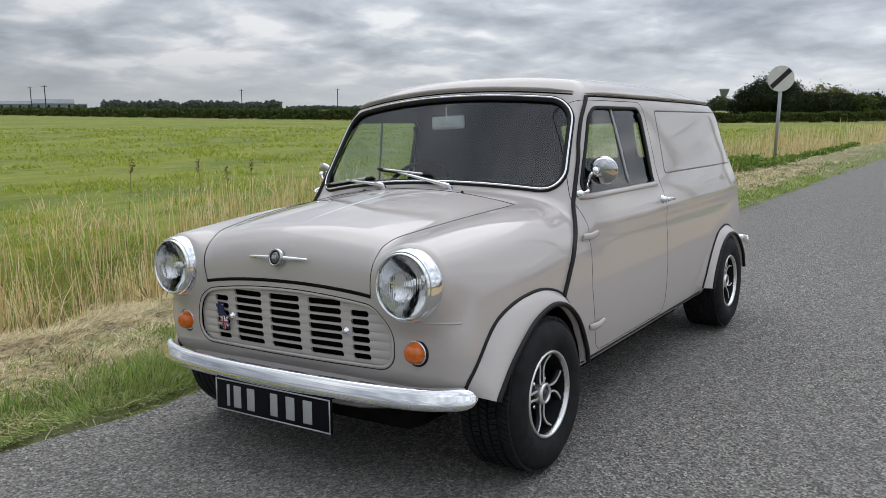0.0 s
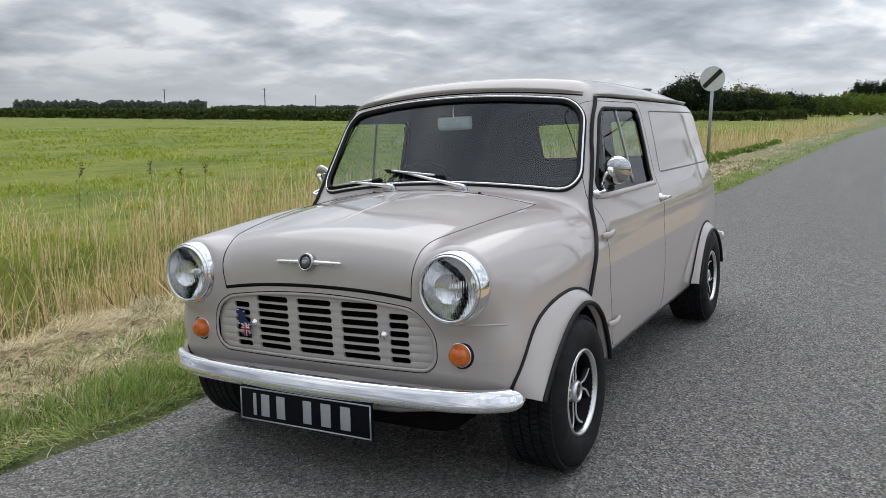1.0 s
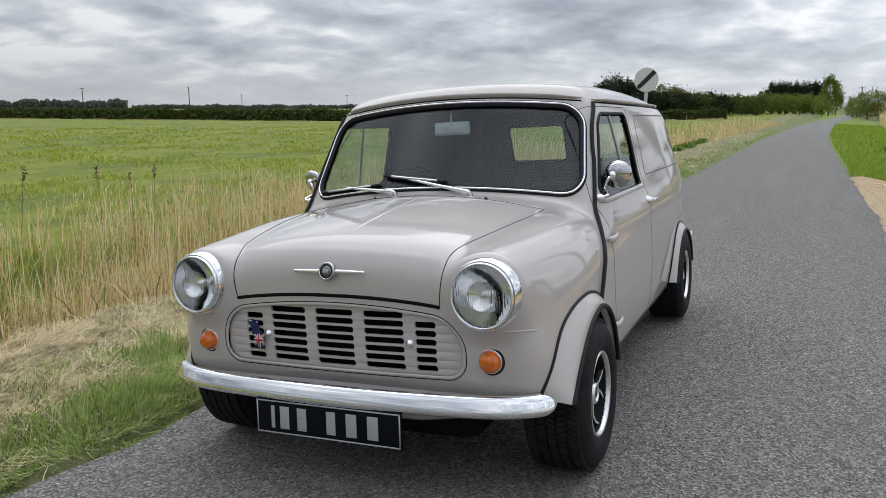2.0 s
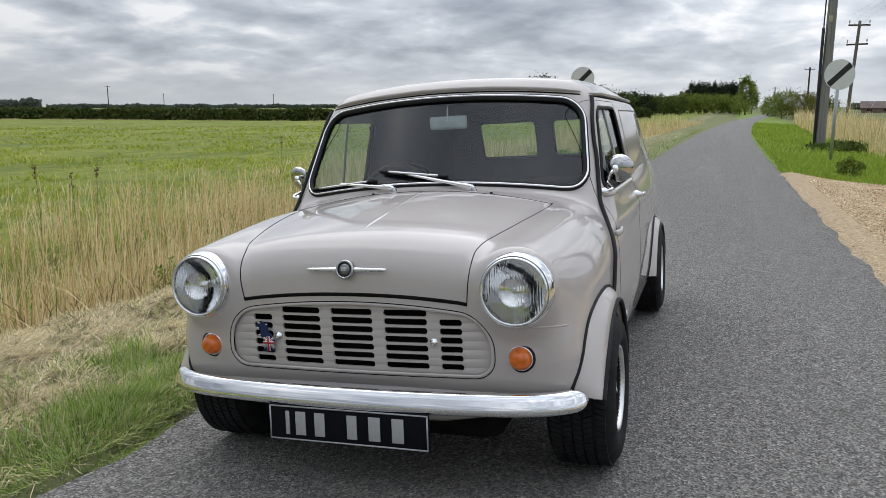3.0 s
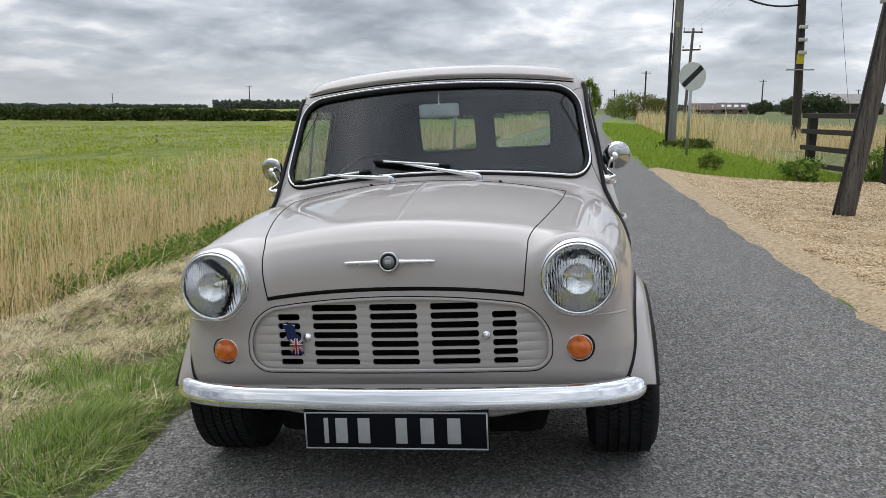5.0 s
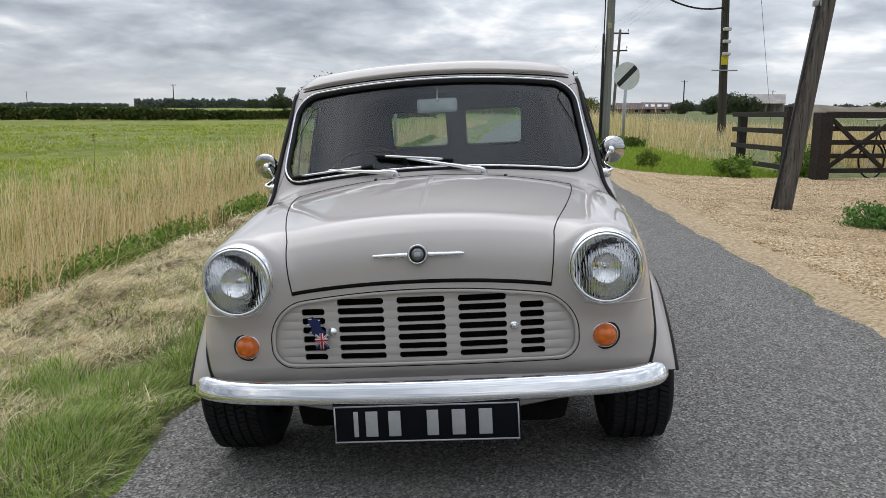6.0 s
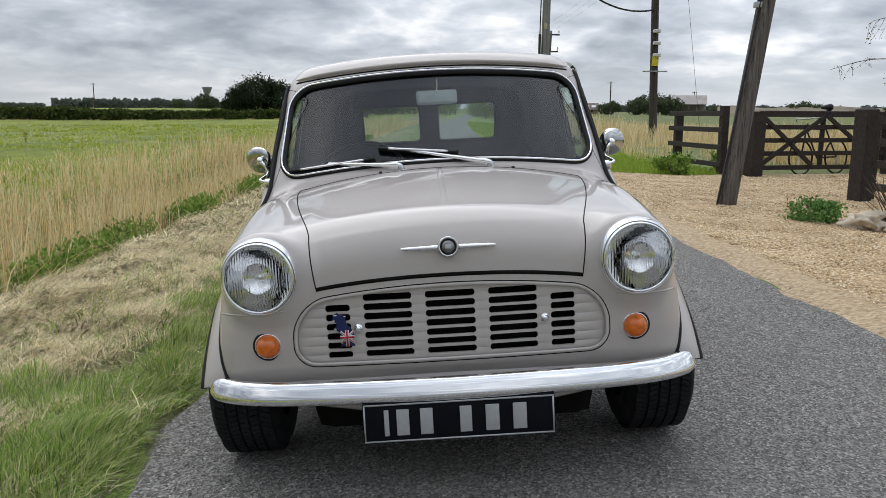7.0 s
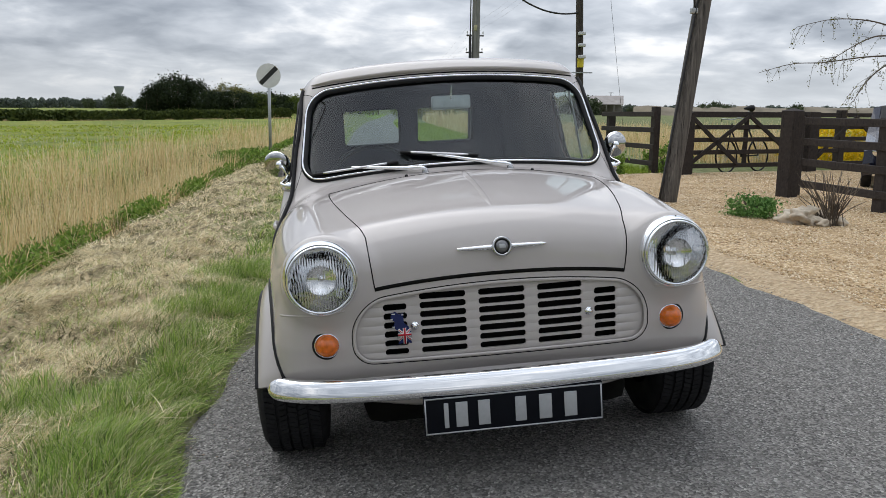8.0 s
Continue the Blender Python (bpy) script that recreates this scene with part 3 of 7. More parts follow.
def build_skin():
    verts, normals, quads = skin((-0.745, -0.56, 0.165), (0.745, 2.78, 1.39), 0.0115)
    c = verts[quads].mean(1)
    n = normals[quads].mean(1)
    x, y, z = c.T
    kind = np.zeros(len(c), int)
    sides = np.abs(n[:, 0]) > 0.45
    kind[(z > 1.262 - 0.03 * np.clip((1.0 - y) / 0.5, 0, 1) * 0) & (n[:, 2] > 0.25) & (y > 0.5)] = 5
    kind[(bonnet_shape(c) < 0) & (y < 0.3)] = 1
    door = sides & (door_shape(y, z) < 0)
    kind[door & (x > 0)], kind[door & (x < 0)] = 2, 3
    kind[(y > 2.0) & (n[:, 1] > 0.6)] = 6
    kind[(n[:, 1] < -0.25) & (y > 0.25) & (screen_shape(x, z) < 0) & (z > 0.86)] = 10
    kind[sides & (door_glass(y, z) < 0) & (x > 0)] = 11
    kind[sides & (door_glass(y, z) < 0) & (x < 0)] = 12
    kind[(n[:, 1] > 0.5) & (y > 2.0) & (rear_glass(x, z) < 0)] = np.where(x > 0, 13, 14)[(n[:, 1] > 0.5) & (y > 2.0) & (rear_glass(x, z) < 0)]
    gone = (sides & (arch_hole(y, z) < 0)) | ((np.abs(x) > 0.52) & (arch_hole(y, z) < -0.01) & (z < 0.5))
    gone |= (n[:, 1] < -0.5) & (y < 0) & (grille_shape(x, z) < 0)
    gone |= (y < -0.2) & (np.hypot(np.abs(x) - 0.512, z - 0.655) < 0.095)
    kind[gone] = -1
    names = {0: ("body_shell", PAINT), 1: ("bonnet", PAINT), 2: ("door", PAINT), 3: ("door", PAINT), 5: ("roof", PAINT), 6: ("tail_panel", PAINT), 10: ("windscreen", GLASS), 11: ("door_window", GLASS), 12: ("door_window", GLASS), 13: ("rear_window", GLASS), 14: ("rear_window", GLASS)}
    made = {}
    for k, (name, material) in names.items():
        q = quads[kind == k]
        used, flat = np.unique(q, return_inverse=True)
        me = bpy.data.meshes.new(name)
        p, nn = verts[used], normals[used]
        if k >= 10:
            p = p - nn * 0.006
        me.from_pydata(p.tolist(), [], flat.reshape(-1, 4).tolist())
        me.update()
        parent = van
        if k in (11, 12):
            parent = made[k - 9]
        if k in (13, 14):
            parent = made[6]
        made[k] = settle(name, me, material, parent)
        me.normals_split_custom_set_from_vertices(nn.tolist())
        if k >= 10:
            made[k].visible_shadow = False
    # dark sheet added behind the panels, darkening the cabin and the load space
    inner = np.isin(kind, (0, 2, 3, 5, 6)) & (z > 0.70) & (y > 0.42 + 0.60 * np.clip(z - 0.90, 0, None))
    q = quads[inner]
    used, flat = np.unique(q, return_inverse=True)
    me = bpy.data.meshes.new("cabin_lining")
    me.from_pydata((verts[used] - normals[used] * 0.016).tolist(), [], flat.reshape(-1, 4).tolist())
    me.update()
    settle("cabin_lining", me, DARK_SHEET, van, "dark grey sheet added inside the cabin")
    return made


PANELS = build_skin()


def seam(name, points, radius, material, parent, sink=0.0, closed=False, sides=6, label=""):
    """A line of rubber, dark gap, painted shadow or bright trim laid along the skin."""
    p, n = onto(points, -sink)
    return part(name, sweep(bmesh.new(), p, disc(radius, sides), n, closed), material, parent, label)


def outline(shape, lo, hi, count=160):
    """Points of the edge of a shape in a plane, found by rays from its middle."""
    mid = (np.array(lo) + np.array(hi)) / 2
    a = np.linspace(0, 2 * np.pi, count, endpoint=False)
    half = (np.array(hi) - np.array(lo)) / 2
    way = np.stack([np.cos(a) * half[0], np.sin(a) * half[1]], 1) * 2.6
    near, far = np.zeros(count), np.ones(count)
    for _ in range(30):
        m = (near + far) / 2
        inside = shape(*(mid + way * m[:, None]).T) < 0
        near, far = np.where(inside, m, near), np.where(inside, far, m)
    p = mid + way * near[:, None]
    d = np.linalg.norm(np.roll(p, -1, 0) - p, axis=1)
    s = np.r_[0, np.cumsum(d)]
    u = np.linspace(0, s[-1], count, endpoint=False)
    loop = np.r_[p, p[:1]]
    return np.stack([np.interp(u, s, loop[:, 0]), np.interp(u, s, loop[:, 1])], 1)


def build_glazing():
    edge = on_front(outline(lambda x, z: screen_shape(x, z) - 0.006, (-0.57, 0.9), (0.57, 1.23), 220))
    flat = lambda w, h: [(h * math.cos(a), w * math.sin(a)) for a in np.linspace(0, 2 * math.pi, 10, endpoint=False)]
    p, n = onto(on_front(outline(lambda x, z: screen_shape(x, z) - 0.0035, (-0.57, 0.9), (0.57, 1.23), 220)), 0.002)
    part("windscreen_rubber", sweep(bmesh.new(), p, flat(0.0145, 0.009), n, True), RUBBER, PANELS[10])
    part("chrome_strip", sweep(bmesh.new(), onto(edge, 0.009)[0], flat(0.0042, 0.0042), onto(edge, 0.0)[1], True), CHROME, PANELS[10])
    for sign, k in ((1, 2), (-1, 3)):
        p, n = onto(on_side(outline(door_glass, (0.6, 0.87), (1.05, 1.14), 140), sign), 0.001)
        part("window_rubber", sweep(bmesh.new(), p, flat(0.0068, 0.005), n, True), RUBBER, PANELS[k])
        # the deep black channel down the window's rear edge
        t = np.linspace(0.845, 1.135, 14)
        p, n = onto(on_side(np.stack([1.157 + 0.03 * (t - 0.84) - 0.02 * np.clip((t - 1.09) / 0.045, 0, 1) ** 2, t], 1), sign), 0.001)
        part("rear_channel", sweep(bmesh.new(), p, flat(0.013, 0.006), n), RUBBER, PANELS[k])
        t = np.linspace(0.855, 1.155, 12)
        p, n = onto(on_side(np.stack([0.90 - 0.10 * (t - 0.87), t], 1), sign), -0.004)
        part("sliding_window_channel", sweep(bmesh.new(), p, flat(0.007, 0.005), n), SILVER, PANELS[k])
        y = np.linspace(0.455, 1.18, 24)
        p, n = onto(on_side(np.stack([y, np.full(24, 0.833)], 1), sign), 0.004)
        part("window_sill_strip", sweep(bmesh.new(), p, flat(0.011, 0.007), n), PAINT, PANELS[k])
        loop = on_side(outline(door_shape, (0.6, 0.3), (1.2, 1.15), 200), sign)
        seam("door_gap", loop, 0.0014, DARK, PANELS[k], 0.0006, True)
    for sign in (1, -1):
        p, n = onto(on_back(outline(lambda x, z: rear_glass(x + 0.236 * sign, z), (-0.16, 0.93), (0.16, 1.11), 90) + np.array([[0.236 * sign, 0]])), 0.002)
        part("window_rubber", sweep(bmesh.new(), p, flat(0.012, 0.008), n, True), RUBBER, PANELS[13 if sign > 0 else 14])


build_glazing()


def build_seams():
    # the bonnet's gap
    y = np.linspace(0.25, -0.36, 40)
    for sign in (1, -1):
        side = on_top(np.stack([sign * bonnet_edge(y), y], 1))
        z = np.linspace(side[-1, 2] - 0.004, bonnet_foot(0.365) + 0.004, 16)
        fall = on_front(np.stack([sign * np.linspace(bonnet_edge(-0.36), 0.366, 16), z], 1))
        seam("bonnet_gap", np.r_[side, fall], 0.0018, DARK, PANELS[1], 0.0004)
    x = np.linspace(-0.366, 0.366, 50)
    seam("bonnet_gap", on_front(np.stack([x, bonnet_foot(x)], 1)), 0.0062, DARK, PANELS[1], 0.002)
    x = np.linspace(-0.487, 0.487, 50)
    seam("bonnet_gap", on_top(np.stack([x, 0.255 - 0.03 * x * x], 1)), 0.0018, DARK, PANELS[1], 0.0005)
    # a raised rib down the middle of the bonnet
    y = np.linspace(0.24, -0.34, 40)
    p, n = onto(on_top(np.stack([y * 0, y], 1)), -0.008)
    part("centre_rib", sweep(bmesh.new(), p, [(0.0105 * math.cos(a), 0.017 * math.sin(a)) for a in np.linspace(0, 2 * math.pi, 14, endpoint=False)], n, scale=np.interp(np.linspace(0, 1, 40), [0, 0.05, 0.75, 1], [0.8, 1.0, 0.95, 0.70])), PAINT, PANELS[1])
    # outside seam from the gutter down the screen pillar to the wheel arch
    for sign in (1, -1):
        zz = spline([(0.683, 1.199), (0.620, 1.125), (0.561, 1.035), (0.523, 0.967), (0.447, 0.847), (0.378, 0.751), (0.290, 0.670), (0.237, 0.600), (0.185, 0.522)], 60)
        p, n = onto(on_side(zz, sign), 0.005)
        part("seam_cover", sweep(bmesh.new(), p, disc(0.0078, 8), n), RUBBER, van, "black rubber seam cover")
        # gutter along the roof's side
        y = np.linspace(0.68, 2.45, 70)
        drip = 1.210 - 0.006 * np.clip(y - 0.9, 0, None) - 0.004 * np.clip(y - 1.5, 0, None) ** 2
        p, n = onto(on_side(np.stack([y, drip], 1), sign), 0.006)
        part("roof_gutter", sweep(bmesh.new(), p, [(0.012 * math.cos(a), 0.0055 * math.sin(a)) for a in np.linspace(0, 2 * math.pi, 10, endpoint=False)], n, scale=np.interp(y, [0.68, 0.80, 1.45, 1.50, 2.45], [0.15, 1.0, 1.1, 0.8, 0.7])), PAINT, van)
        # dark line laid under the side gutter as a painted shadow
        seam("gutter_shadow_line", on_side(np.stack([y, drip - 0.0085], 1), sign), 0.0035, DARK, van, 0.0)
        # sill seam
        y = np.linspace(0.36, 1.78, 40)
        seam("sill_seam", on_side(np.stack([y, 0.250 + 0 * y], 1), sign), 0.0045, RUBBER, van, -0.001)
        # recessed van side panel
        box_shape = lambda yy, zz: rounded(np.maximum(1.338 + 0.10 * (zz - 0.875) - yy, yy - (2.44 - 0.16 * (zz - 0.875))), np.abs(zz - 1.011) - 0.139, 0.014)
        loop = on_side(outline(box_shape, (1.4, 0.9), (2.4, 1.12), 260), sign)
        p, n = onto(loop, -0.001)
        part("side_panel_swage", sweep(bmesh.new(), p, [(0.0026 * math.cos(a), 0.0042 * math.sin(a)) for a in np.linspace(0, 2 * math.pi, 8, endpoint=False)], n, True), TRIM_GREY, van)
        # wing joint beside the front panel
        p = on_front(np.stack([np.linspace(0.455, 0.640, 16) * sign, np.interp(np.linspace(0.455, 0.640, 16), [0.455, 0.51, 0.58, 0.64], [0.556, 0.545, 0.548, 0.541])], 1))
        seam("wing_joint", p, 0.0034, PAINT, van, 0.0012)
    x = np.linspace(-0.53, 0.53, 60)
    p, n = onto(on_front(np.stack([x, 1.253 - 0.125 * x * x], 1)), 0.005)
    # dark line that imitates the shadow below the roof's front lip
    seam("gutter_shadow_line", on_front(np.stack([x, 1.2445 - 0.125 * x * x], 1)), 0.0032, DARK, van, 0.0)
    part("roof_gutter", sweep(bmesh.new(), p, [(0.014 * math.cos(a), 0.0045 * math.sin(a)) for a in np.linspace(0, 2 * math.pi, 8, endpoint=False)], n, scale=np.interp(np.abs(x), [0, 0.44, 0.53], [1, 0.9, 0.2])), PAINT, van)


build_seams()


FACING = pose(0, 0, 0, 90, 0, 0)  # the lathe's axis turned towards the van's nose


def lens_material():
    """Moulded lamp glass: upright flutes in patches, which bend what is seen of the bowl."""
    m = Mat("moulded_lamp_glass")
    sep, wave, patch_of, tall = m.node("ShaderNodeSeparateXYZ"), m.node("ShaderNodeMath"), m.node("ShaderNodeMath"), m.node("ShaderNodeMath")
    m.link(m.co, sep.inputs[0])
    scaled = m.node("ShaderNodeMath")
    scaled.operation = "MULTIPLY"
    scaled.inputs[1].default_value = 2 * math.pi / 0.0072
    m.link(sep.outputs["X"], scaled.inputs[0])
    wave.operation, patch_of.operation = "SINE", "MULTIPLY"
    m.link(scaled.outputs[0], wave.inputs[0])
    m.link(wave.outputs[0], patch_of.inputs[0])
    m.link(m.span(m.noise(22.0, 1.0), 0.40, 0.54, 0.35, 1.0), patch_of.inputs[1])
    tall.operation = "ADD"
    m.link(patch_of.outputs[0], tall.inputs[0])
    m.link(m.span(m.noise(38.0, 1.0), 0.3, 0.7, -1.9, 1.9), tall.inputs[1])
    relief = m.node("ShaderNodeBump", Strength=1.0, Distance=0.0013)
    m.link(tall.outputs[0], relief.inputs["Height"])
    bent, gloss, mix = m.node("ShaderNodeBsdfRefraction", Roughness=0.0, IOR=1.2), m.node("ShaderNodeBsdfGlossy", Roughness=0.02), m.node("ShaderNodeMixShader")
    m.link(relief.outputs[0], bent.inputs["Normal"])
    fresnel = m.node("ShaderNodeFresnel", IOR=1.45)
    m.link(fresnel.outputs[0], mix.inputs[0])
    m.link(bent.outputs[0], mix.inputs[1])
    m.link(gloss.outputs[0], mix.inputs[2])
    m.link(mix.outputs[0], m.t.nodes["Material Output"].inputs["Surface"])
    return m.m


LENS = lens_material()
REFLECTOR = simple("lamp_reflector", (0.90, 0.91, 0.92), 0.05, 1.0, 0.03, 15.0)


def build_lamp(sign):
    at = Matrix.Translation((0.512 * sign, -0.448, 0.655)) @ pose(0, 0, 0, -3, 0, 0) @ FACING
    lamp = part("headlamp", lathe(bmesh.new(), [(0.092, -0.080), (0.1005, -0.074), (0.1000, -0.030), (0.095, -0.012)], 56, at), CHROME, van, "round headlamp with a chrome rim")
    part("rim", lathe(bmesh.new(), [(0.1040, -0.060), (0.1072, -0.050), (0.1076, -0.040), (0.1060, -0.029), (0.1030, -0.018), (0.0995, -0.0085), (0.0976, -0.0065), (0.0970, -0.0105), (0.0962, -0.0105), (0.0956, -0.0045), (0.0940, 0.0010), (0.0912, 0.0025), (0.0887, 0.000), (0.0875, -0.008)], 72, at), CHROME, lamp)
    part("inner_ring", lathe(bmesh.new(), [(0.0974, -0.0098), (0.0966, -0.0080), (0.0958, -0.0098)], 64, at), BLACK, lamp)
    dome = [(0.0875 * s, 0.012 - 0.016 * s * s) for s in np.linspace(0.01, 1, 16)]
    glass = part("lens", lathe(bmesh.new(), dome[::-1], 56, at), LENS, lamp)
    glass.visible_shadow = False
    bowl = []
    for k, s in enumerate(np.linspace(0.10, 1, 22)):
        bowl.append((0.0875 * s, -0.048 + 0.040 * s * s))
    bm = lathe(bmesh.new(), bowl, 60, at)
    part("reflector", bm, REFLECTOR, lamp)
    part("bulb_shield", lathe(bmesh.new(), [(0.001, -0.030), (0.006, -0.031), (0.009, -0.036), (0.0095, -0.050)], 20, at), REFLECTOR, lamp)
    part("bulb", lathe(bmesh.new(), [(0.0095, -0.048), (0.007, -0.054), (0.009, -0.066)], 16, at), REFLECTOR, lamp)


def build_indicator(sign):
    p, _ = onto(on_front([(0.512 * sign, 0.453)]))
    at = Matrix.Translation(Vector(p[0]) + Vector((0, 0.006, 0))) @ FACING
    lamp = part("indicator", lathe(bmesh.new(), [(0.0365, -0.01), (0.0365, 0.008), (0.0350, 0.0105), (0.0330, 0.010), (0.0322, 0.004)], 36, at), CHROME, van, "amber indicator lamp in a chrome ring")
    part("base_gasket", lathe(bmesh.new(), [(0.034, -0.012), (0.0425, -0.010), (0.0425, 0.004), (0.0365, 0.007)], 36, at), RUBBER, lamp)
    dome = []
    for k, t in enumerate(np.linspace(0, 1, 14)):
        r = 0.0325 * math.cos(t * math.pi / 2) ** 0.75 + 0.0008 * (k % 2)
        dome.append((max(r, 0.0012), 0.006 + 0.034 * math.sin(t * math.pi / 2)))
    part("amber_lens", lathe(bmesh.new(), dome, 36, at), AMBER, lamp)


for s in (1, -1):
    build_lamp(s)
    build_indicator(s)


COLUMNS = ((-0.346, -0.279), (-0.241, -0.108), (-0.070, 0.066), (0.104, 0.238), (0.276, 0.343))


def grid_edges(spans, lo, hi, step):
    cuts = sorted({lo, hi, *[v for s in spans for v in s]})
    out = [cuts[0]]
    for a, b in zip(cuts, cuts[1:]):
        n = max(1, int(round((b - a) / step)))
        out += [a + (b - a) * (k + 1) / n for k in range(n)]
    return np.array(out)


def build_grille():
    rows = [(0.4077 + 0.0266 * k, 0.4085 + 0.0266 * k + 0.0182) for k in range(7)]
    xs, zs = grid_edges([*COLUMNS, *[(a + 0.0052, b - 0.0052) for a, b in COLUMNS]], -0.44, 0.44, 0.009), grid_edges(rows, 0.380, 0.612, 0.005)
    X, Z = np.meshgrid(xs, zs, indexing="ij")
    flat = np.stack([X.ravel(), np.full(X.size, -0.401), Z.ravel()], 1)
    flat[:, 1] = -0.405 + 0.09 * flat[:, 0] ** 2 + 0.10 * np.clip(0.44 - flat[:, 2], 0, None)
    # pressed ribs: each slat bows out a little
    flat[:, 1] -= 0.0042 * np.abs(np.sin(np.pi * (flat[:, 2] - 0.4085) / 0.0266 - 0.97)) ** 0.7 * np.interp(np.abs(flat[:, 0]), [0, 0.335, 0.35, 0.39, 0.425], [0.35, 0.35, 1.0, 0.7, 0.0])
    nz = len(zs)
    faces = []
    for i in range(len(xs) - 1):
        for j in range(nz - 1):
            cx, cz = (xs[i] + xs[i + 1]) / 2, (zs[j] + zs[j + 1]) / 2
            if grille_shape(np.array(cx), np.array(cz)) > 0.002:
                continue
            col = next((k for k, (a, b) in enumerate(COLUMNS) if a < cx < b), None)
            row = next((k for k, (a, b) in enumerate(rows) if a < cz < b), None)
            if col is not None and row is not None and row < (6 if col in (0, 4) else 7) and grille_shape(np.array(cx), np.array(cz)) < -0.007:
                # the slot's four corners are cut across
                (xa, xb), (za, zb) = COLUMNS[col], rows[row]
                ex = -1 if cx < xa + 0.0052 else 1 if cx > xb - 0.0052 else 0
                ez = -1 if cz < za + 0.0056 else 1 if cz > zb - 0.0056 else 0
                if ex and ez:
                    q = {(-1, -1): (i * nz + j), (1, -1): (i + 1) * nz + j, (1, 1): (i + 1) * nz + j + 1, (-1, 1): i * nz + j + 1}
                    ring = [(-1, -1), (1, -1), (1, 1), (-1, 1)]
                    k = ring.index((ex, ez))
                    faces.append(tuple(q[ring[(k + d) % 4]] for d in (-1, 0, 1)))
                continue
            faces.append((i * nz + j, (i + 1) * nz + j, (i + 1) * nz + j + 1, i * nz + j + 1))
    grille = raw("grille", flat, faces, PAINT, van, "pressed steel grille painted body colour with dark slots", smooth=False)
    thick = grille.modifiers.new("thickness", "SOLIDIFY")
    thick.thickness, thick.offset = 0.007, -1
    p, n = onto(on_front(outline(grille_shape, (-0.40, 0.40), (0.40, 0.57), 220)), -0.0018)
    part("grille_surround", sweep(bmesh.new(), p, [(0.0034 * math.cos(a), 0.0052 * math.sin(a)) for a in np.linspace(0, 2 * math.pi, 10, endpoint=False)], n, True), PAINT, grille)
    # thin dark line outside the bead, drawn as the surround's shadow
    seam("shadow_gap", on_front(outline(lambda x, z: grille_shape(x, z) - 0.0062, (-0.40, 0.40), (0.40, 0.57), 220)), 0.0016, DARK, grille, 0.0004, True)
    part("radiator", boxed((-0.42, -0.33, 0.38), (0.42, -0.28, 0.60), 0.01), DARK, grille)
    for x, z in ((-0.258, 0.492), (0.258, 0.492)):
        at = Matrix.Translation((x, -0.402 + 0.09 * x * x, z)) @ FACING
        part("grille_button", lathe(bmesh.new(), [(0.013, -0.01), (0.0135, 0.006), (0.011, 0.010), (0.008, 0.011), (0.0075, 0.016), (0.002, 0.018)], 20, at), CHROME, grille)


build_grille()


def build_grille_badge():
    """A small enamel badge in flag colours on the grille: blue field above, red cross on white below."""
    blue, red, white = simple("enamel_blue", (0.012, 0.022, 0.10), 0.25), simple("enamel_red", (0.45, 0.015, 0.03), 0.25), simple("enamel_white", (0.7, 0.7, 0.7), 0.25)
    at = Matrix.Translation((-0.303, -0.409, 0.490))
    bm = bmesh.new()
    ring = [bm.verts.new(at @ Vector((u, 0.0, v))) for u, v in ((-0.022, 0.046), (-0.010, 0.050), (0.000, 0.042), (0.012, 0.044), (0.013, 0.016), (0.026, 0.004), (0.033, -0.014), (0.026, -0.026), (0.034, -0.046), (0.014, -0.040), (-0.006, -0.046), (0.001, -0.022), (-0.006, -0.006), (-0.019, 0.006), (-0.012, 0.020), (-0.024, 0.030))]
    face = bm.faces.new(ring)
    out = bmesh.ops.extrude_face_region(bm, geom=[face])["geom"]
    bmesh.ops.translate(bm, vec=(0, -0.004, 0), verts=[g for g in out if isinstance(g, bmesh.types.BMVert)])
    badge = part("grille_badge", bm, blue, van, "small enamel badge in blue, red and white", smooth=False)
    mid = at @ Matrix.Translation((0.0135, 0, -0.0185))
    for turn in (42, -42):
        part("white_saltire", boxed((-0.024, -0.0058, -0.0032), (0.024, -0.0035, 0.0032), 0.0, mid @ pose(0, 0, 0, 0, turn, 0)), white, badge)
        part("red_saltire", boxed((-0.023, -0.0063, -0.0011), (0.023, -0.0035, 0.0011), 0.0, mid @ pose(0, 0, 0, 0, turn, 0)), red, badge)
    part("white_cross", boxed((-0.019, -0.0068, -0.0048), (0.019, -0.0035, 0.0048), 0.0, mid), white, badge)
    part("white_cross", boxed((-0.0048, -0.0069, -0.026), (0.0048, -0.0035, 0.020), 0.0, mid), white, badge)
    part("red_cross", boxed((-0.019, -0.0078, -0.0027), (0.019, -0.0045, 0.0027), 0.0, mid), red, badge)
    part("red_cross", boxed((-0.0027, -0.0079, -0.026), (0.0027, -0.0045, 0.020), 0.0, mid), red, badge)
    for u, v, w in ((-0.016, 0.044, 0.010), (-0.021, 0.029, 0.006), (-0.017, 0.006, 0.007), (0.010, 0.040, 0.006)):
        part("white_edge", boxed((u - w / 2, -0.0055, v - 0.0012), (u + w / 2, -0.0035, v + 0.0012), 0.0, at), white, badge)


build_grille_badge()


def bumper_path(x):
    x = np.asarray(x, float)
    return -0.487 + 0.05 * (x / 0.66) ** 2 + 0.075 * np.abs(x / 0.69) ** 9


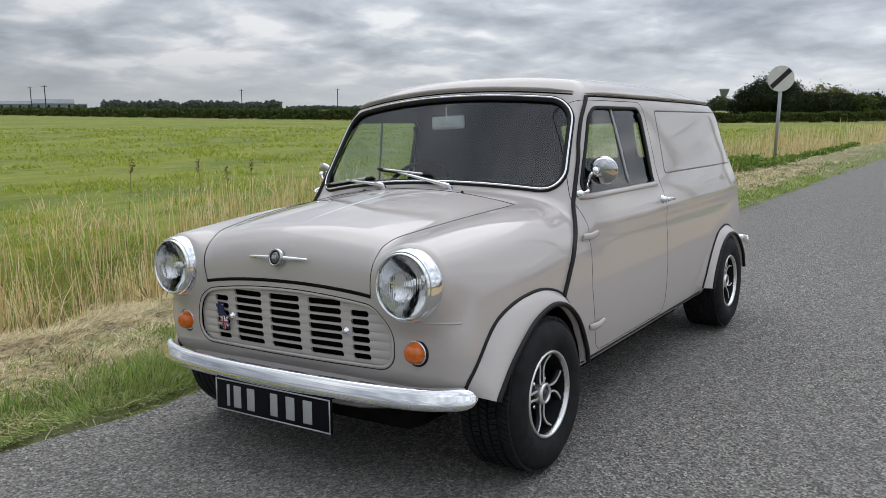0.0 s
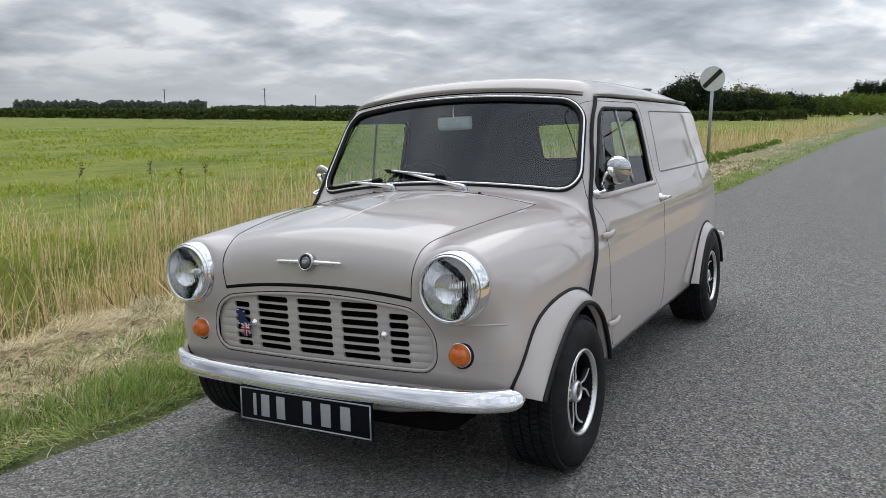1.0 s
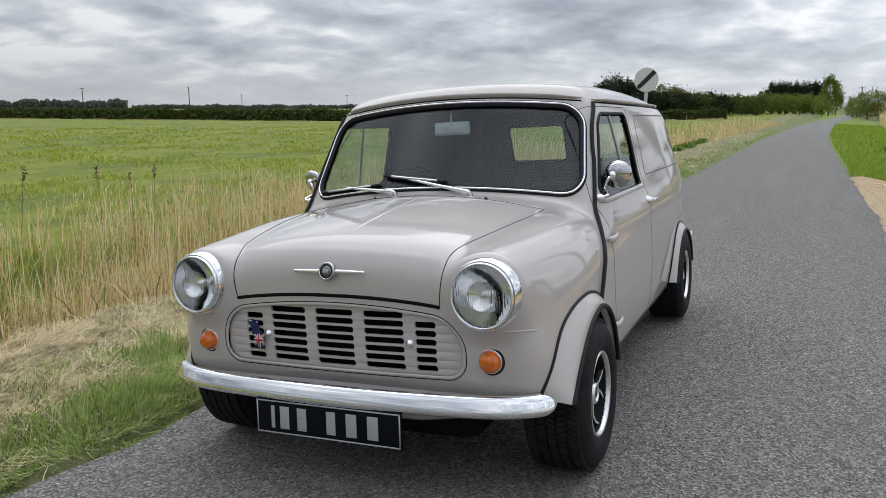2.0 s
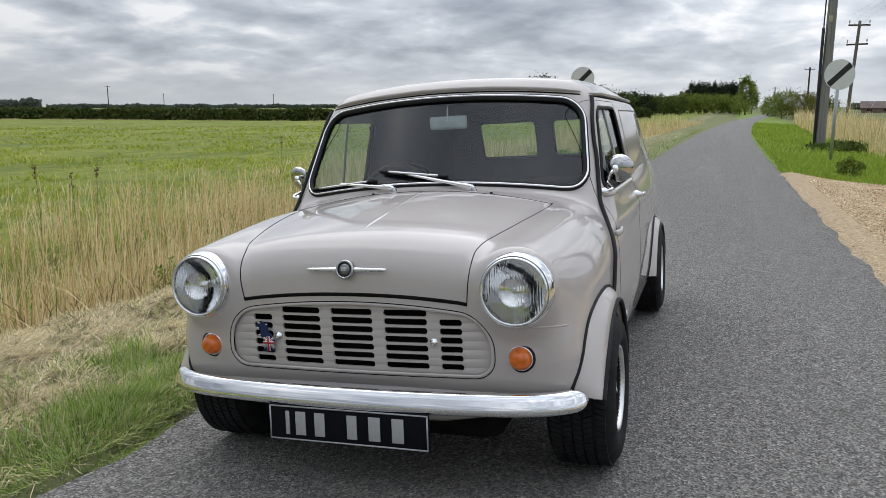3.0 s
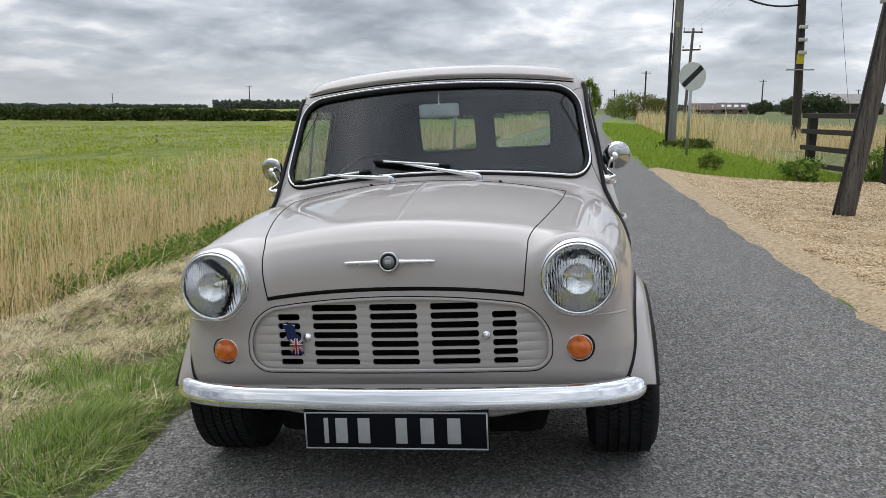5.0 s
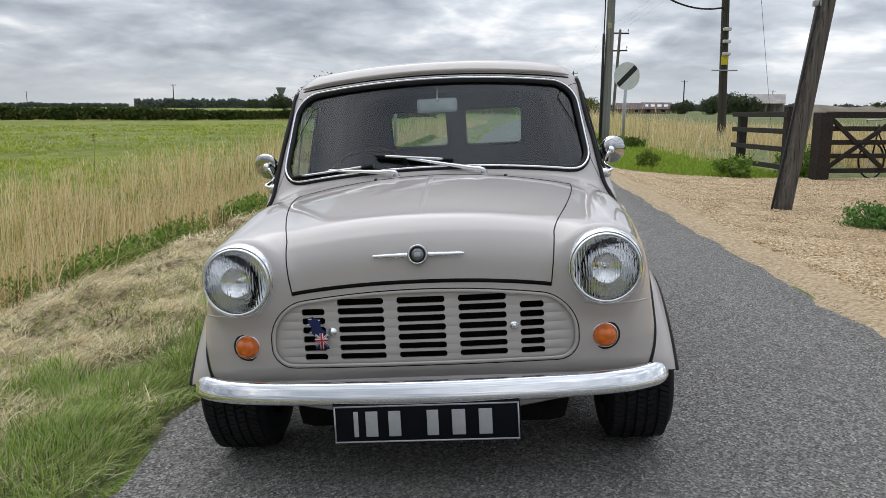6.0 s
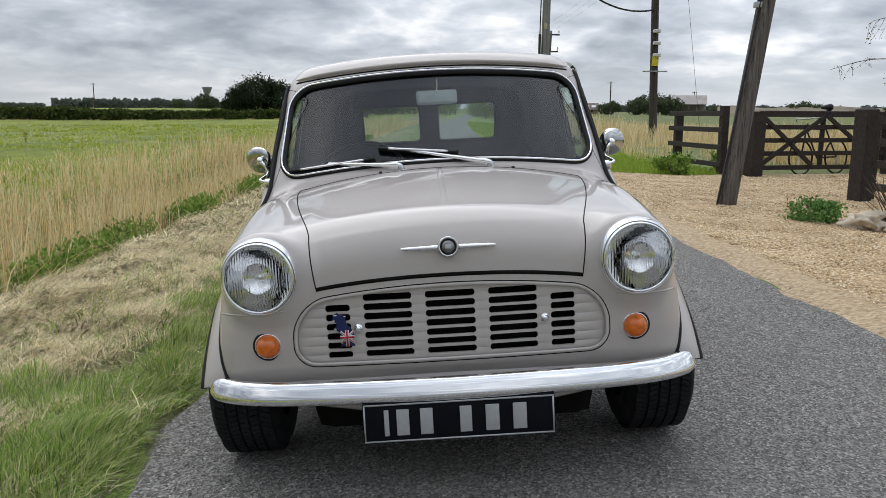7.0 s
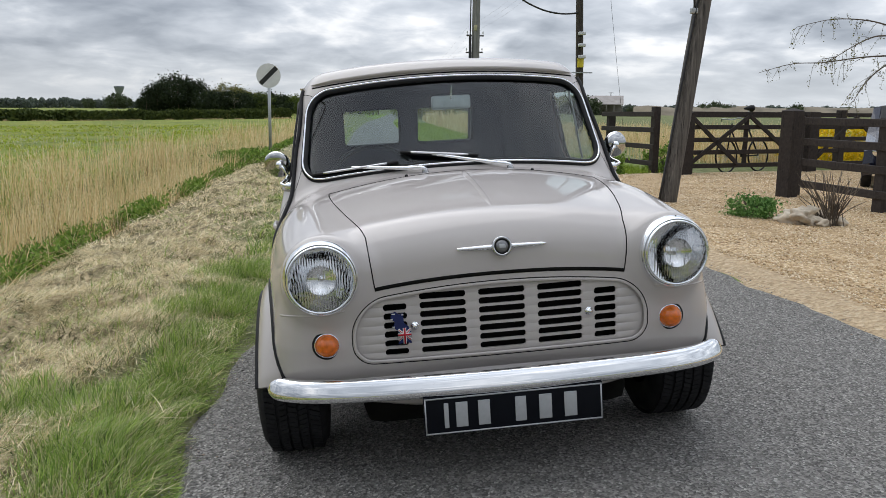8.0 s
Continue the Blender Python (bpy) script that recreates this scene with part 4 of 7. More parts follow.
def build_bumper():
    x = np.concatenate([np.linspace(-0.692, -0.55, 18), np.linspace(-0.54, 0.54, 50), np.linspace(0.55, 0.692, 18)])
    pts = np.stack([x, bumper_path(x), np.full(len(x), 0.331)], 1)
    t = np.gradient(pts, axis=0)
    n = np.stack([t[:, 1], -t[:, 0], 0 * x], 1)
    half = 0.0325
    # a long upper face that leans back, a rounded nose and a tucked lower edge
    arc = [(u, -v) for u, v in spline([(-0.010, -half), (0.0060, -0.0290), (0.0120, -0.0235), (0.0150, -0.0165), (0.0150, -0.0095), (0.0124, -0.001), (0.0085, 0.008), (0.0044, 0.017), (-0.001, 0.0255), (-0.008, 0.0310), (-0.018, half)], 30)]
    sec = arc + [(u - 0.004, v * 0.94) for u, v in arc[::-1]]
    scale = np.clip(np.sqrt(np.clip(1 - ((np.abs(x) - 0.655) / 0.038).clip(0, None) ** 2, 0.02, 1)), 0.14, 1)
    bumper = part("bumper", sweep(bmesh.new(), pts, sec, n, scale=scale), CHROME, van, "curved chrome front bumper")
    for sx in (-0.42, 0.42):
        part("bumper_iron", boxed((sx - 0.015, -0.46, 0.322), (sx + 0.015, -0.40, 0.343), 0.004), BLACK, bumper)
    # apron below the nose
    xs = np.linspace(-0.56, 0.56, 40)
    bm = bmesh.new()
    prof = [(-0.380, 0.362), (-0.396, 0.330), (-0.404, 0.295), (-0.401, 0.258), (-0.370, 0.236), (-0.27, 0.226)]
    rows = [[bm.verts.new((u * (1 - 0.05 * k), yy + 0.11 * u * u, zz + 0.10 * max(0, abs(u) - 0.33))) for u in xs] for k, (yy, zz) in enumerate(prof)]
    for a, b in zip(rows, rows[1:]):
        for k in range(len(xs) - 1):
            bm.faces.new((a[k], a[k + 1], b[k + 1], b[k]))
    part("front_apron", bm, PAINT, van)


build_bumper()


def build_plate():
    at = Matrix.Translation((0.004, -0.495, 0.25)) @ pose(0, 0, 0, -3, 0, 0)
    plate = part("number_plate", boxed((-0.26, -0.004, -0.0555), (0.26, 0.004, 0.0555), 0.002, at), PLATE_BLACK, van, "black number plate with silver characters as bars")
    bm = bmesh.new()
    for lo, hi in (((-0.257, -0.0525), (0.257, -0.0485)), ((-0.257, 0.0485), (0.257, 0.0525)), ((-0.257, -0.0485), (-0.253, 0.0485)), ((0.253, -0.0485), (0.257, 0.0485))):
        box(bm, (lo[0], -0.0062, lo[1]), (hi[0], -0.003, hi[1]), 0.0, at)
    part("border", bm, SILVER, plate)
    for x, w in ((-0.196, 0.013), (-0.152, 0.034), (-0.088, 0.034), (0.018, 0.032), (0.090, 0.037), (0.164, 0.037)):
        bm = bmesh.new()
        box(bm, (x - w / 2, -0.0066, -0.036), (x + w / 2, -0.003, 0.036), 0.0015, at)
        part("bar", bm, SILVER, plate)
    part("plate_bracket", boxed((-0.12, 0.006, -0.03), (0.12, 0.05, 0.02), 0.003, at), BLACK, plate)


build_plate()


def build_badge():
    p, n = onto(on_front([(0.0, 0.706)]), 0.010)
    at = Matrix.Translation(Vector(p[0])) @ pose(0, 0, 0, -14, 0, 0)
    badge = part("bonnet_badge", lathe(bmesh.new(), [(0.0285, -0.008), (0.029, 0.008), (0.026, 0.012), (0.0225, 0.011), (0.021, 0.007), (0.001, 0.009)], 36, at @ FACING), DARK_CHROME, PANELS[1], "chrome winged bonnet badge")
    part("roundel", lathe(bmesh.new(), [(0.0190, 0.006), (0.018, 0.0105), (0.009, 0.013), (0.001, 0.0132)], 28, at @ FACING), simple("badge_centre", (0.22, 0.22, 0.225), 0.3, 0.9), badge)
    part("dark_ring", lathe(bmesh.new(), [(0.0222, 0.0095), (0.0212, 0.0112), (0.0195, 0.0112), (0.0185, 0.0095)], 28, at @ FACING), BLACK, badge)
    part("emblem", boxed((-0.009, -0.0150, -0.006), (0.009, -0.0125, 0.006), 0.002, at), SILVER, badge)
    for sign in (1, -1):
        x = np.linspace(0.025, 0.128, 14)
        pts = [at @ Vector((sign * v, 0.001 + 0.10 * v * v, 0)) for v in x]
        sc = np.interp(x, [0.025, 0.05, 0.12, 0.128], [1.0, 0.85, 0.62, 0.5])
        part("wing_bar", sweep(bmesh.new(), pts, [(0.008, 0), (0.005, 0.0068), (-0.006, 0.0085), (-0.006, -0.0085), (0.005, -0.0068)], np.tile([0, -1.0, 0.1], (14, 1)), scale=sc), CHROME, badge)


build_badge()


# ---- wheels and arches ----
def wheel_parts(name_x):
    """One wheel, its axis along +x with the outer face at x = 0."""
    hub = new("wheel")
    turn = pose(0, 0, 0, 0, 90, 0)
    prof = [(0.136, 0.008), (0.145, 0.016), (0.165, 0.024), (0.190, 0.026), (0.212, 0.021), (0.226, 0.012), (0.2345, 0.000), (0.238, -0.014)]
    outer = prof + [(0.239, -0.030), (0.2395, -0.06), (0.2395, -0.105), (0.239, -0.135)] + [(0.238, -0.149), (0.2345, -0.163), (0.212, -0.182), (0.165, -0.187), (0.136, -0.174)]
    tyre = part("tyre", lathe(bmesh.new(), outer, 90, turn), TYRE, hub)
    bm = bmesh.new()
    for k in range(84):
        a = 2 * math.pi * k / 84
        for row, (h, w, skew) in enumerate(((-0.014, 0.030, 0.03), (-0.0515, 0.0235, -0.02), (-0.0825, 0.0235, 0.02), (-0.1135, 0.0235, -0.02), (-0.149, 0.030, 0.03))):
            a2 = a + row * 0.035
            r0, r1 = 0.236, (0.2480 if row in (1, 2, 3) else 0.2462)
            da = 0.0305
            v = []
            for rr in (r0, r1):
                for sa, sh in ((-1, -1), (1, -1), (1, 1), (-1, 1)):
                    ang = a2 + sa * da + sh * skew * 0.7
                    v.append(bm.verts.new(turn @ Vector((rr * math.cos(ang), rr * math.sin(ang), h + sh * w / 2))))
            for f in ((4, 5, 6, 7), (0, 1, 5, 4), (1, 2, 6, 5), (2, 3, 7, 6), (3, 0, 4, 7)):
                bm.faces.new([v[i] for i in f])
    tread = part("tread", bm, TYRE, tyre, smooth=False)
    part("rim", lathe(bmesh.new(), [(0.1265, 0.002), (0.1285, 0.012), (0.132, 0.0165), (0.1365, 0.017), (0.1405, 0.012), (0.139, 0.004)], 64, turn), POLISHED, hub, "polished alloy rim edge")
    part("rim_barrel", lathe(bmesh.new(), [(0.1268, 0.004), (0.1255, -0.02), (0.118, -0.05), (0.112, -0.12), (0.128, -0.17)], 48, turn), BLACK, hub)
    part("wheel_centre", lathe(bmesh.new(), [(0.118, -0.062), (0.10, -0.050), (0.055, -0.040), (0.036, -0.024), (0.001, -0.022)], 48, turn), BLACK, hub)
    for k in range(8):
        a0 = 2 * math.pi * k / 8
        rr = np.linspace(0.030, 0.127, 14)
        swirl = 0.24 * np.sin((rr - 0.03) / 0.097 * math.pi) * (1 if k % 2 else -1)
        pts = [turn @ Vector((r * math.cos(a0 + s), r * math.sin(a0 + s), -0.014 - 0.008 * math.sin((r - 0.03) / 0.097 * math.pi) * 0.5 + 0.008 * (r - 0.03) / 0.097)) for r, s in zip(rr, swirl)]
        spoke = part("spoke", sweep(bmesh.new(), pts, [(-0.001, 0.0042), (-0.001, -0.0042), (-0.024, -0.0085), (-0.024, 0.0085)], np.tile([1.0, 0, 0], (14, 1))), BLACK, hub)
        part("polished_face", sweep(bmesh.new(), pts, [(0.002, 0.0030), (0.002, -0.0030), (-0.0015, -0.0040), (-0.0015, 0.0040)], np.tile([1.0, 0, 0], (14, 1))), MACHINED, spoke)
    cap = part("hub_cap", lathe(bmesh.new(), [(0.036, -0.030), (0.035, -0.004), (0.031, 0.002), (0.026, 0.002), (0.025, -0.004)], 32, turn), POLISHED, hub)
    part("cap_centre", lathe(bmesh.new(), [(0.0252, -0.006), (0.022, -0.003), (0.013, -0.004), (0.010, 0.001), (0.001, 0.002)], 28, turn), simple("cap_enamel", (0.06, 0.06, 0.065), 0.3, 0.5), cap)
    for k in range(4):
        a0 = 2 * math.pi * k / 4 + 0.4
        part("wheel_nut", lathe(bmesh.new(), [(0.007, -0.045), (0.007, -0.024), (0.005, -0.020), (0.001, -0.020)], 6, turn @ Matrix.Translation((0.052 * math.cos(a0), 0.052 * math.sin(a0), 0))), CHROME, hub)
    return hub


first_wheel = wheel_parts("wheel")
first_wheel.parent = van
first_wheel.matrix_basis = pose(0.722, 0, 0.2475, 20, 0, 0)
for px, py, rz, rx in ((0.716, 2.14, 0, 75), (-0.722, 0, 180, 40), (-0.716, 2.14, 180, 10)):
    w = copy_thing(first_wheel, pose(px, py, 0.2475, 0, 0, rz) @ pose(0, 0, 0, rx, 0, 0))


FRONT_OUT = ((0.316, 0.275), (0.308, 0.34), (0.272, 0.43), (0.212, 0.505), (0.146, 0.548), (0.048, 0.573), (-0.046, 0.573), (-0.135, 0.556), (-0.215, 0.520), (-0.280, 0.456), (-0.328, 0.385), (-0.343, 0.348), (-0.348, 0.335))
FRONT_IN = ((0.308, 0.275), (0.300, 0.322), (0.255, 0.415), (0.205, 0.468), (0.145, 0.505), (0.065, 0.523), (-0.012, 0.514), (-0.087, 0.488), (-0.159, 0.444), (-0.229, 0.391), (-0.282, 0.338), (-0.296, 0.322), (-0.302, 0.312))
REAR_OUT = ((2.50, 0.28), (2.465, 0.38), (2.40, 0.46), (2.30, 0.522), (2.20, 0.545), (2.09, 0.538), (2.00, 0.505), (1.92, 0.44), (1.855, 0.35), (1.815, 0.262))
REAR_IN = ((2.45, 0.28), (2.425, 0.36), (2.36, 0.43), (2.27, 0.482), (2.18, 0.502), (2.09, 0.492), (2.01, 0.458), (1.94, 0.40), (1.875, 0.32), (1.843, 0.258))


def build_arch(out, opening, cy, sign):
    """A flared wheel arch: a painted strip that follows the opening and turns out over the tyre."""
    out, opening = spline(out, 56), spline(opening, 56)
    skin_pts, n = onto(on_side(out, sign), 0.001)
    out_x = 0.728
    bm = bmesh.new()
    rows = []
    for t in np.linspace(0, 1, 8):
        ring = []
        for k in range(56):
            y, z = out[k] + (opening[k] - out[k]) * t
            x0 = abs(skin_pts[k, 0])
            ring.append(bm.verts.new((sign * (x0 + (out_x - x0) * math.sin(t * math.pi / 2) ** 0.9), y, z)))
        rows.append(ring)
    rows.append([bm.verts.new((sign * (out_x - 0.03), cy + (o[0] - cy) * 0.985, 0.245 + (o[1] - 0.245) * 0.985)) for o in opening])
    for a, b in zip(rows, rows[1:]):
        for k in range(55):
            bm.faces.new((a[k], a[k + 1], b[k + 1], b[k]) if sign < 0 else (a[k + 1], a[k], b[k], b[k + 1]))
    arch = part("wheel_arch", bm, PAINT, van, "painted flared wheel arch edged in black")
    part("piping", sweep(bmesh.new(), skin_pts, disc(0.006, 6), n), RUBBER, arch)
    part("edge_trim", tube(bmesh.new(), [(sign * (out_x + 0.001), o[0], o[1]) for o in opening], 0.0085, 8), RUBBER, arch)
    bm = bmesh.new()
    rings = [[bm.verts.new((sign * x, cy + 0.302 * math.cos(a), 0.245 + 0.302 * math.sin(a))) for a in np.linspace(-0.1, math.pi - 0.30, 30)] for x in (0.70, 0.46)]
    for k in range(29):
        bm.faces.new((rings[0][k], rings[0][k + 1], rings[1][k + 1], rings[1][k]))
    part("arch_liner", bm, DARK, arch)


for s in (1, -1):
    build_arch(FRONT_OUT, FRONT_IN, 0.0, s)
    build_arch(REAR_OUT, REAR_IN, 2.15, s)


# ---- door furniture, mirrors, wipers ----
def build_door_furniture(sign, k):
    door = PANELS[k]
    for z, y in ((0.700, 0.418), (0.372, 0.45)):
        p, n = onto(on_side([(y, z)], sign), 0.0)
        at = Matrix.Translation(Vector(p[0]))
        pts = [at @ Vector((sign * o, d, 0.004 * (d > 0.02))) for d, o in ((-0.05, 0.004), (-0.03, 0.013), (0.0, 0.017), (0.03, 0.017), (0.06, 0.013), (0.085, 0.005))]
        part("hinge", sweep(bmesh.new(), spline(pts, 16), disc(0.0125, 10, 0.62), np.tile([sign, 0, 0.0], (16, 1)), scale=np.interp(np.linspace(0, 1, 16), [0, 0.2, 0.75, 1], [0.75, 1.0, 0.9, 0.25])), PAINT, door)
    p, n = onto(on_side([(1.195, 0.765)], sign), 0.0)
    at = Matrix.Translation(Vector(p[0]))
    handle = part("door_handle", lathe(bmesh.new(), [(0.019, -0.004), (0.0195, 0.006), (0.013, 0.010), (0.010, 0.030), (0.001, 0.031)], 24, at @ pose(0, 0, 0, 0, 90 * sign, 0)), CHROME, door, "chrome door handle")
    lever = spline([(sign * 0.028, -0.012, 0), (sign * 0.033, 0.012, 0.002), (sign * 0.034, 0.040, 0.001), (sign * 0.032, 0.066, -0.003)], 14)
    part("lever", sweep(bmesh.new(), [at @ Vector(v) for v in lever], disc(0.0095, 10, 0.7), np.tile([sign, 0, 0.0], (14, 1)), scale=np.linspace(1.0, 0.8, 14)), CHROME, handle)
    # wing mirror: a round chrome shell on a short bent arm
    foot, _ = onto(on_side([(0.462, 0.842)], sign), 0.004)
    foot = Vector(foot[0])
    head = Vector((0.686 * sign, 0.560, 0.922))
    arm = spline([foot, foot + Vector((0.028 * sign, 0.004, 0.010)), head + Vector((-0.040 * sign, -0.050, -0.046)), head + Vector((-0.026 * sign, -0.052, -0.012)), head + Vector((-0.010 * sign, -0.038, 0.002))], 22)
    mirror = part("wing_mirror", tube(bmesh.new(), arm, 0.0062, 10), CHROME, door, "round chrome wing mirror")
    part("foot", lathe(bmesh.new(), [(0.016, -0.006), (0.015, 0.008), (0.008, 0.014), (0.001, 0.015)], 18, Matrix.Translation(foot) @ pose(0, 0, 0, 0, 80 * sign, 0)), CHROME, mirror)
    at = Matrix.Translation(head) @ pose(0, 0, 0, 99 if sign > 0 else 106, 0, 14 * sign)
    part("shell", lathe(bmesh.new(), [(0.0515 * math.cos(t), (0.033 if sign > 0 else 0.019) * math.sin(t) - 0.004) for t in np.linspace(0, 1.55, 12)], 40, at), DARK_CHROME, mirror)
    part("ball_joint", lathe(bmesh.new(), [(0.001, -0.016), (0.011, -0.012), (0.0145, 0.0), (0.011, 0.012), (0.001, 0.016)], 18, Matrix.Translation(head + Vector((-0.012 * sign, -0.041, 0.001)))), CHROME, mirror)
    part("mirror_glass", lathe(bmesh.new(), [(0.001, -0.006), (0.0465, -0.0055), (0.051, -0.010), (0.0535, -0.006), (0.0515, -0.002)], 40, at), CHROME, mirror)


build_door_furniture(1, 2)
build_door_furniture(-1, 3)


def build_wiper(px, tip_x, tip_z, blade0, blade1):
    base, n = onto(on_top([(px, 0.292)]), 0.0)
    base = Vector(base[0])
    pivot = part("wiper", lathe(bmesh.new(), [(0.013, -0.006), (0.0125, 0.004), (0.009, 0.008), (0.0085, 0.015), (0.001, 0.017)], 20, Matrix.Translation(base) @ pose(0, 0, 0, 14, 0, 0)), DARK_CHROME, van, "chrome windscreen wiper at rest")
    line = []
    for t in np.linspace(0.12, 1, 12):
        x, z = px + (tip_x - px) * t, base.z + 0.014 + (tip_z - base.z - 0.014) * t ** 1.1
        p = on_front([(x, max(z, 0.895))])[0]
        line.append(Vector((x, min(p[1], 0.6) - 0.016 - 0.016 * (1 - t), z)))
    arm = [base + Vector((0, 0, 0.012)), base + Vector((-0.02, -0.004, 0.018))] + line[1:]
    arm = spline(arm, 30)
    part("arm", sweep(bmesh.new(), arm, [(0.004, 0.0062), (0.007, 0), (0.004, -0.0062), (-0.004, -0.0062), (-0.004, 0.0062)], np.tile([0, -0.8, 0.5], (30, 1)), scale=np.linspace(1.25, 0.75, 30)), CHROME, pivot)
    bl = []
    for t in np.linspace(0, 1, 16):
        x, z = blade0[0] + (blade1[0] - blade0[0]) * t, blade0[1] + (blade1[1] - blade0[1]) * t
        p = on_front([(x, z)])[0]
        bl.append((x, p[1] - 0.010, z))
    part("blade", sweep(bmesh.new(), bl, [(0.012, 0.0035), (0.012, -0.0035), (-0.008, -0.004), (-0.008, 0.004)], np.tile([0, -0.85, 0.5], (16, 1))), BLACK, pivot)
    part("blade_carrier", sweep(bmesh.new(), [(a, b - 0.009, c + 0.004) for a, b, c in bl[2:-2]], [(0.004, 0.004), (0.004, -0.004), (-0.002, -0.004), (-0.002, 0.004)], np.tile([0, -0.85, 0.5], (12, 1))), DARK_CHROME, pivot)


build_wiper(0.186, -0.10, 0.940, (-0.215, 0.949), (0.075, 0.922))
build_wiper(-0.132, -0.40, 0.906, (-0.548, 0.880), (-0.225, 0.914))


def build_small_front():
    for x in (-0.205, 0.262):
        p, n = onto(on_top([(x, 0.262)]), 0.0)
        part("washer_jet", lathe(bmesh.new(), [(0.0065, -0.003), (0.006, 0.003), (0.004, 0.006), (0.001, 0.0065)], 12, Matrix.Translation(Vector(p[0]))), BLACK, van)
    # inside mirror on its stalk
    at = Vector((0.012, 0.555, 1.128))
    stalk = part("rear_view_mirror", tube(bmesh.new(), spline([at + Vector((0.004, 0.02, 0.075)), at + Vector((0.003, -0.012, 0.06)), at + Vector((0, 0.0, 0.0))], 10), 0.0035, 8), CHROME, van, "interior mirror on a chrome stalk")
    part("mirror_case", boxed(at + Vector((-0.078, -0.006, -0.027)), at + Vector((0.078, 0.010, 0.027)), 0.012), simple("mirror_grey", (0.55, 0.56, 0.56), 0.35), stalk)
    # low roof ventilator
    p, n = onto(on_top([(0.0, 1.62)]), 0.0)
    part("roof_vent", lathe(bmesh.new(), [(0.085, -0.01), (0.084, 0.012), (0.070, 0.022), (0.02, 0.027), (0.001, 0.027)], 36, Matrix.Translation(Vector(p[0]))), PAINT, van)


build_small_front()


def build_cabin():
    part("cabin_floor", boxed((-0.60, 0.35, 0.225), (0.60, 2.60, 0.245), 0.004), VINYL, van)
    part("bulkhead", boxed((-0.50, 0.26, 0.24), (0.50, 0.28, 0.74), 0.004), VINYL, van)
    dash = part("dashboard", boxed((-0.585, 0.36, 0.735), (0.585, 0.56, 0.800), 0.02), VINYL, van)
    part("instrument_pod", lathe(bmesh.new(), [(0.07, 0.0), (0.075, 0.05), (0.066, 0.06), (0.06, 0.05), (0.001, 0.05)], 28, Matrix.Translation((0, 0.52, 0.78)) @ pose(0, 0, 0, -75, 0, 0)), BLACK, dash)
    wheel = Matrix.Translation((-0.30, 0.72, 0.80)) @ pose(0, 0, 0, 58, 0, 0)
    ring = [wheel @ Vector((0.19 * math.cos(a), 0.19 * math.sin(a), 0)) for a in np.linspace(0, 2 * math.pi, 48, endpoint=False)]
    steer = part("steering_wheel", tube(bmesh.new(), ring, 0.0105, 8, True), BLACK, van, "thin black two-spoke steering wheel")
    part("boss", lathe(bmesh.new(), [(0.001, 0.02), (0.03, 0.015), (0.035, -0.02), (0.02, -0.20)], 20, wheel), BLACK, steer)
    for a in (0.1, math.pi - 0.1):
        part("spoke", tube(bmesh.new(), [wheel @ Vector((0.03 * math.cos(a), 0.03 * math.sin(a), 0)), wheel @ Vector((0.19 * math.cos(a), 0.19 * math.sin(a), 0))], 0.006, 6), CHROME, steer)
    for sx in (-0.30, 0.30):
        seat = part("seat", boxed((sx - 0.21, 0.78, 0.36), (sx + 0.21, 1.22, 0.47), 0.04), VINYL, van, "dark vinyl front seat")
        part("backrest", boxed((-0.20, -0.05, 0.0), (0.20, 0.05, 0.42), 0.04, Matrix.Translation((sx, 1.21, 0.44)) @ pose(0, 0, 0, -14, 0, 0)), VINYL, seat)
        part("seat_base", boxed((sx - 0.17, 0.84, 0.245), (sx + 0.17, 1.16, 0.37), 0.01), BLACK, seat)


build_cabin()


def build_underbody():
    # subframe and floor boxes, oversized to block light and darken the ground beneath
    part("subframe_block", boxed((-0.42, -0.30, 0.150), (0.42, 0.34, 0.36), 0.06), DARK, van)
    part("underside_block", boxed((-0.57, 0.36, 0.145), (0.57, 1.76, 0.225), 0.03), DARK, van)
    part("rear_subframe_block", boxed((-0.44, 1.70, 0.14), (0.44, 2.55, 0.235), 0.03), DARK, van)
    part("exhaust", tube(bmesh.new(), spline([(0.05, 0.3, 0.16), (0.05, 1.2, 0.155), (0.08, 2.1, 0.16), (0.10, 2.74, 0.19)], 30), 0.019, 10), DARK, van)
    rear = np.array([(x, 2.74 - 0.13 * (x / 0.70) ** 8, 0.41) for x in np.linspace(-0.70, 0.70, 34)])
    part("rear_bumper", sweep(bmesh.new(), rear, [(0.012, 0.024), (0.018, 0), (0.012, -0.024), (0.004, -0.024), (0.004, 0.024)], np.tile([0, 1.0, 0], (34, 1))), CHROME, van)


build_underbody()


# ---- plants: fast meshes of many blades and leaves ----
def quick(name, verts, faces, material, label="", category="", kind="stuff", parent=None):
    """A mesh from arrays: faces is a list of (n, k) index arrays."""
    me = bpy.data.meshes.new(name)
    me.vertices.add(len(verts))
    me.vertices.foreach_set("co", np.asarray(verts, np.float32).ravel())
    loops = np.concatenate([f.ravel() for f in faces]).astype(np.int32)
    sizes = np.concatenate([np.full(len(f), f.shape[1]) for f in faces]).astype(np.int32)
    me.loops.add(len(loops))
    me.loops.foreach_set("vertex_index", loops)
    me.polygons.add(len(sizes))
    me.polygons.foreach_set("loop_start", np.r_[0, np.cumsum(sizes)[:-1]].astype(np.int32))
    me.polygons.foreach_set("loop_total", sizes)
    me.update(calc_edges=True)
    me.materials.append(material)
    ob = new(name, me)
    ob.parent = parent
    return tagged(ob, label, category, kind=kind)


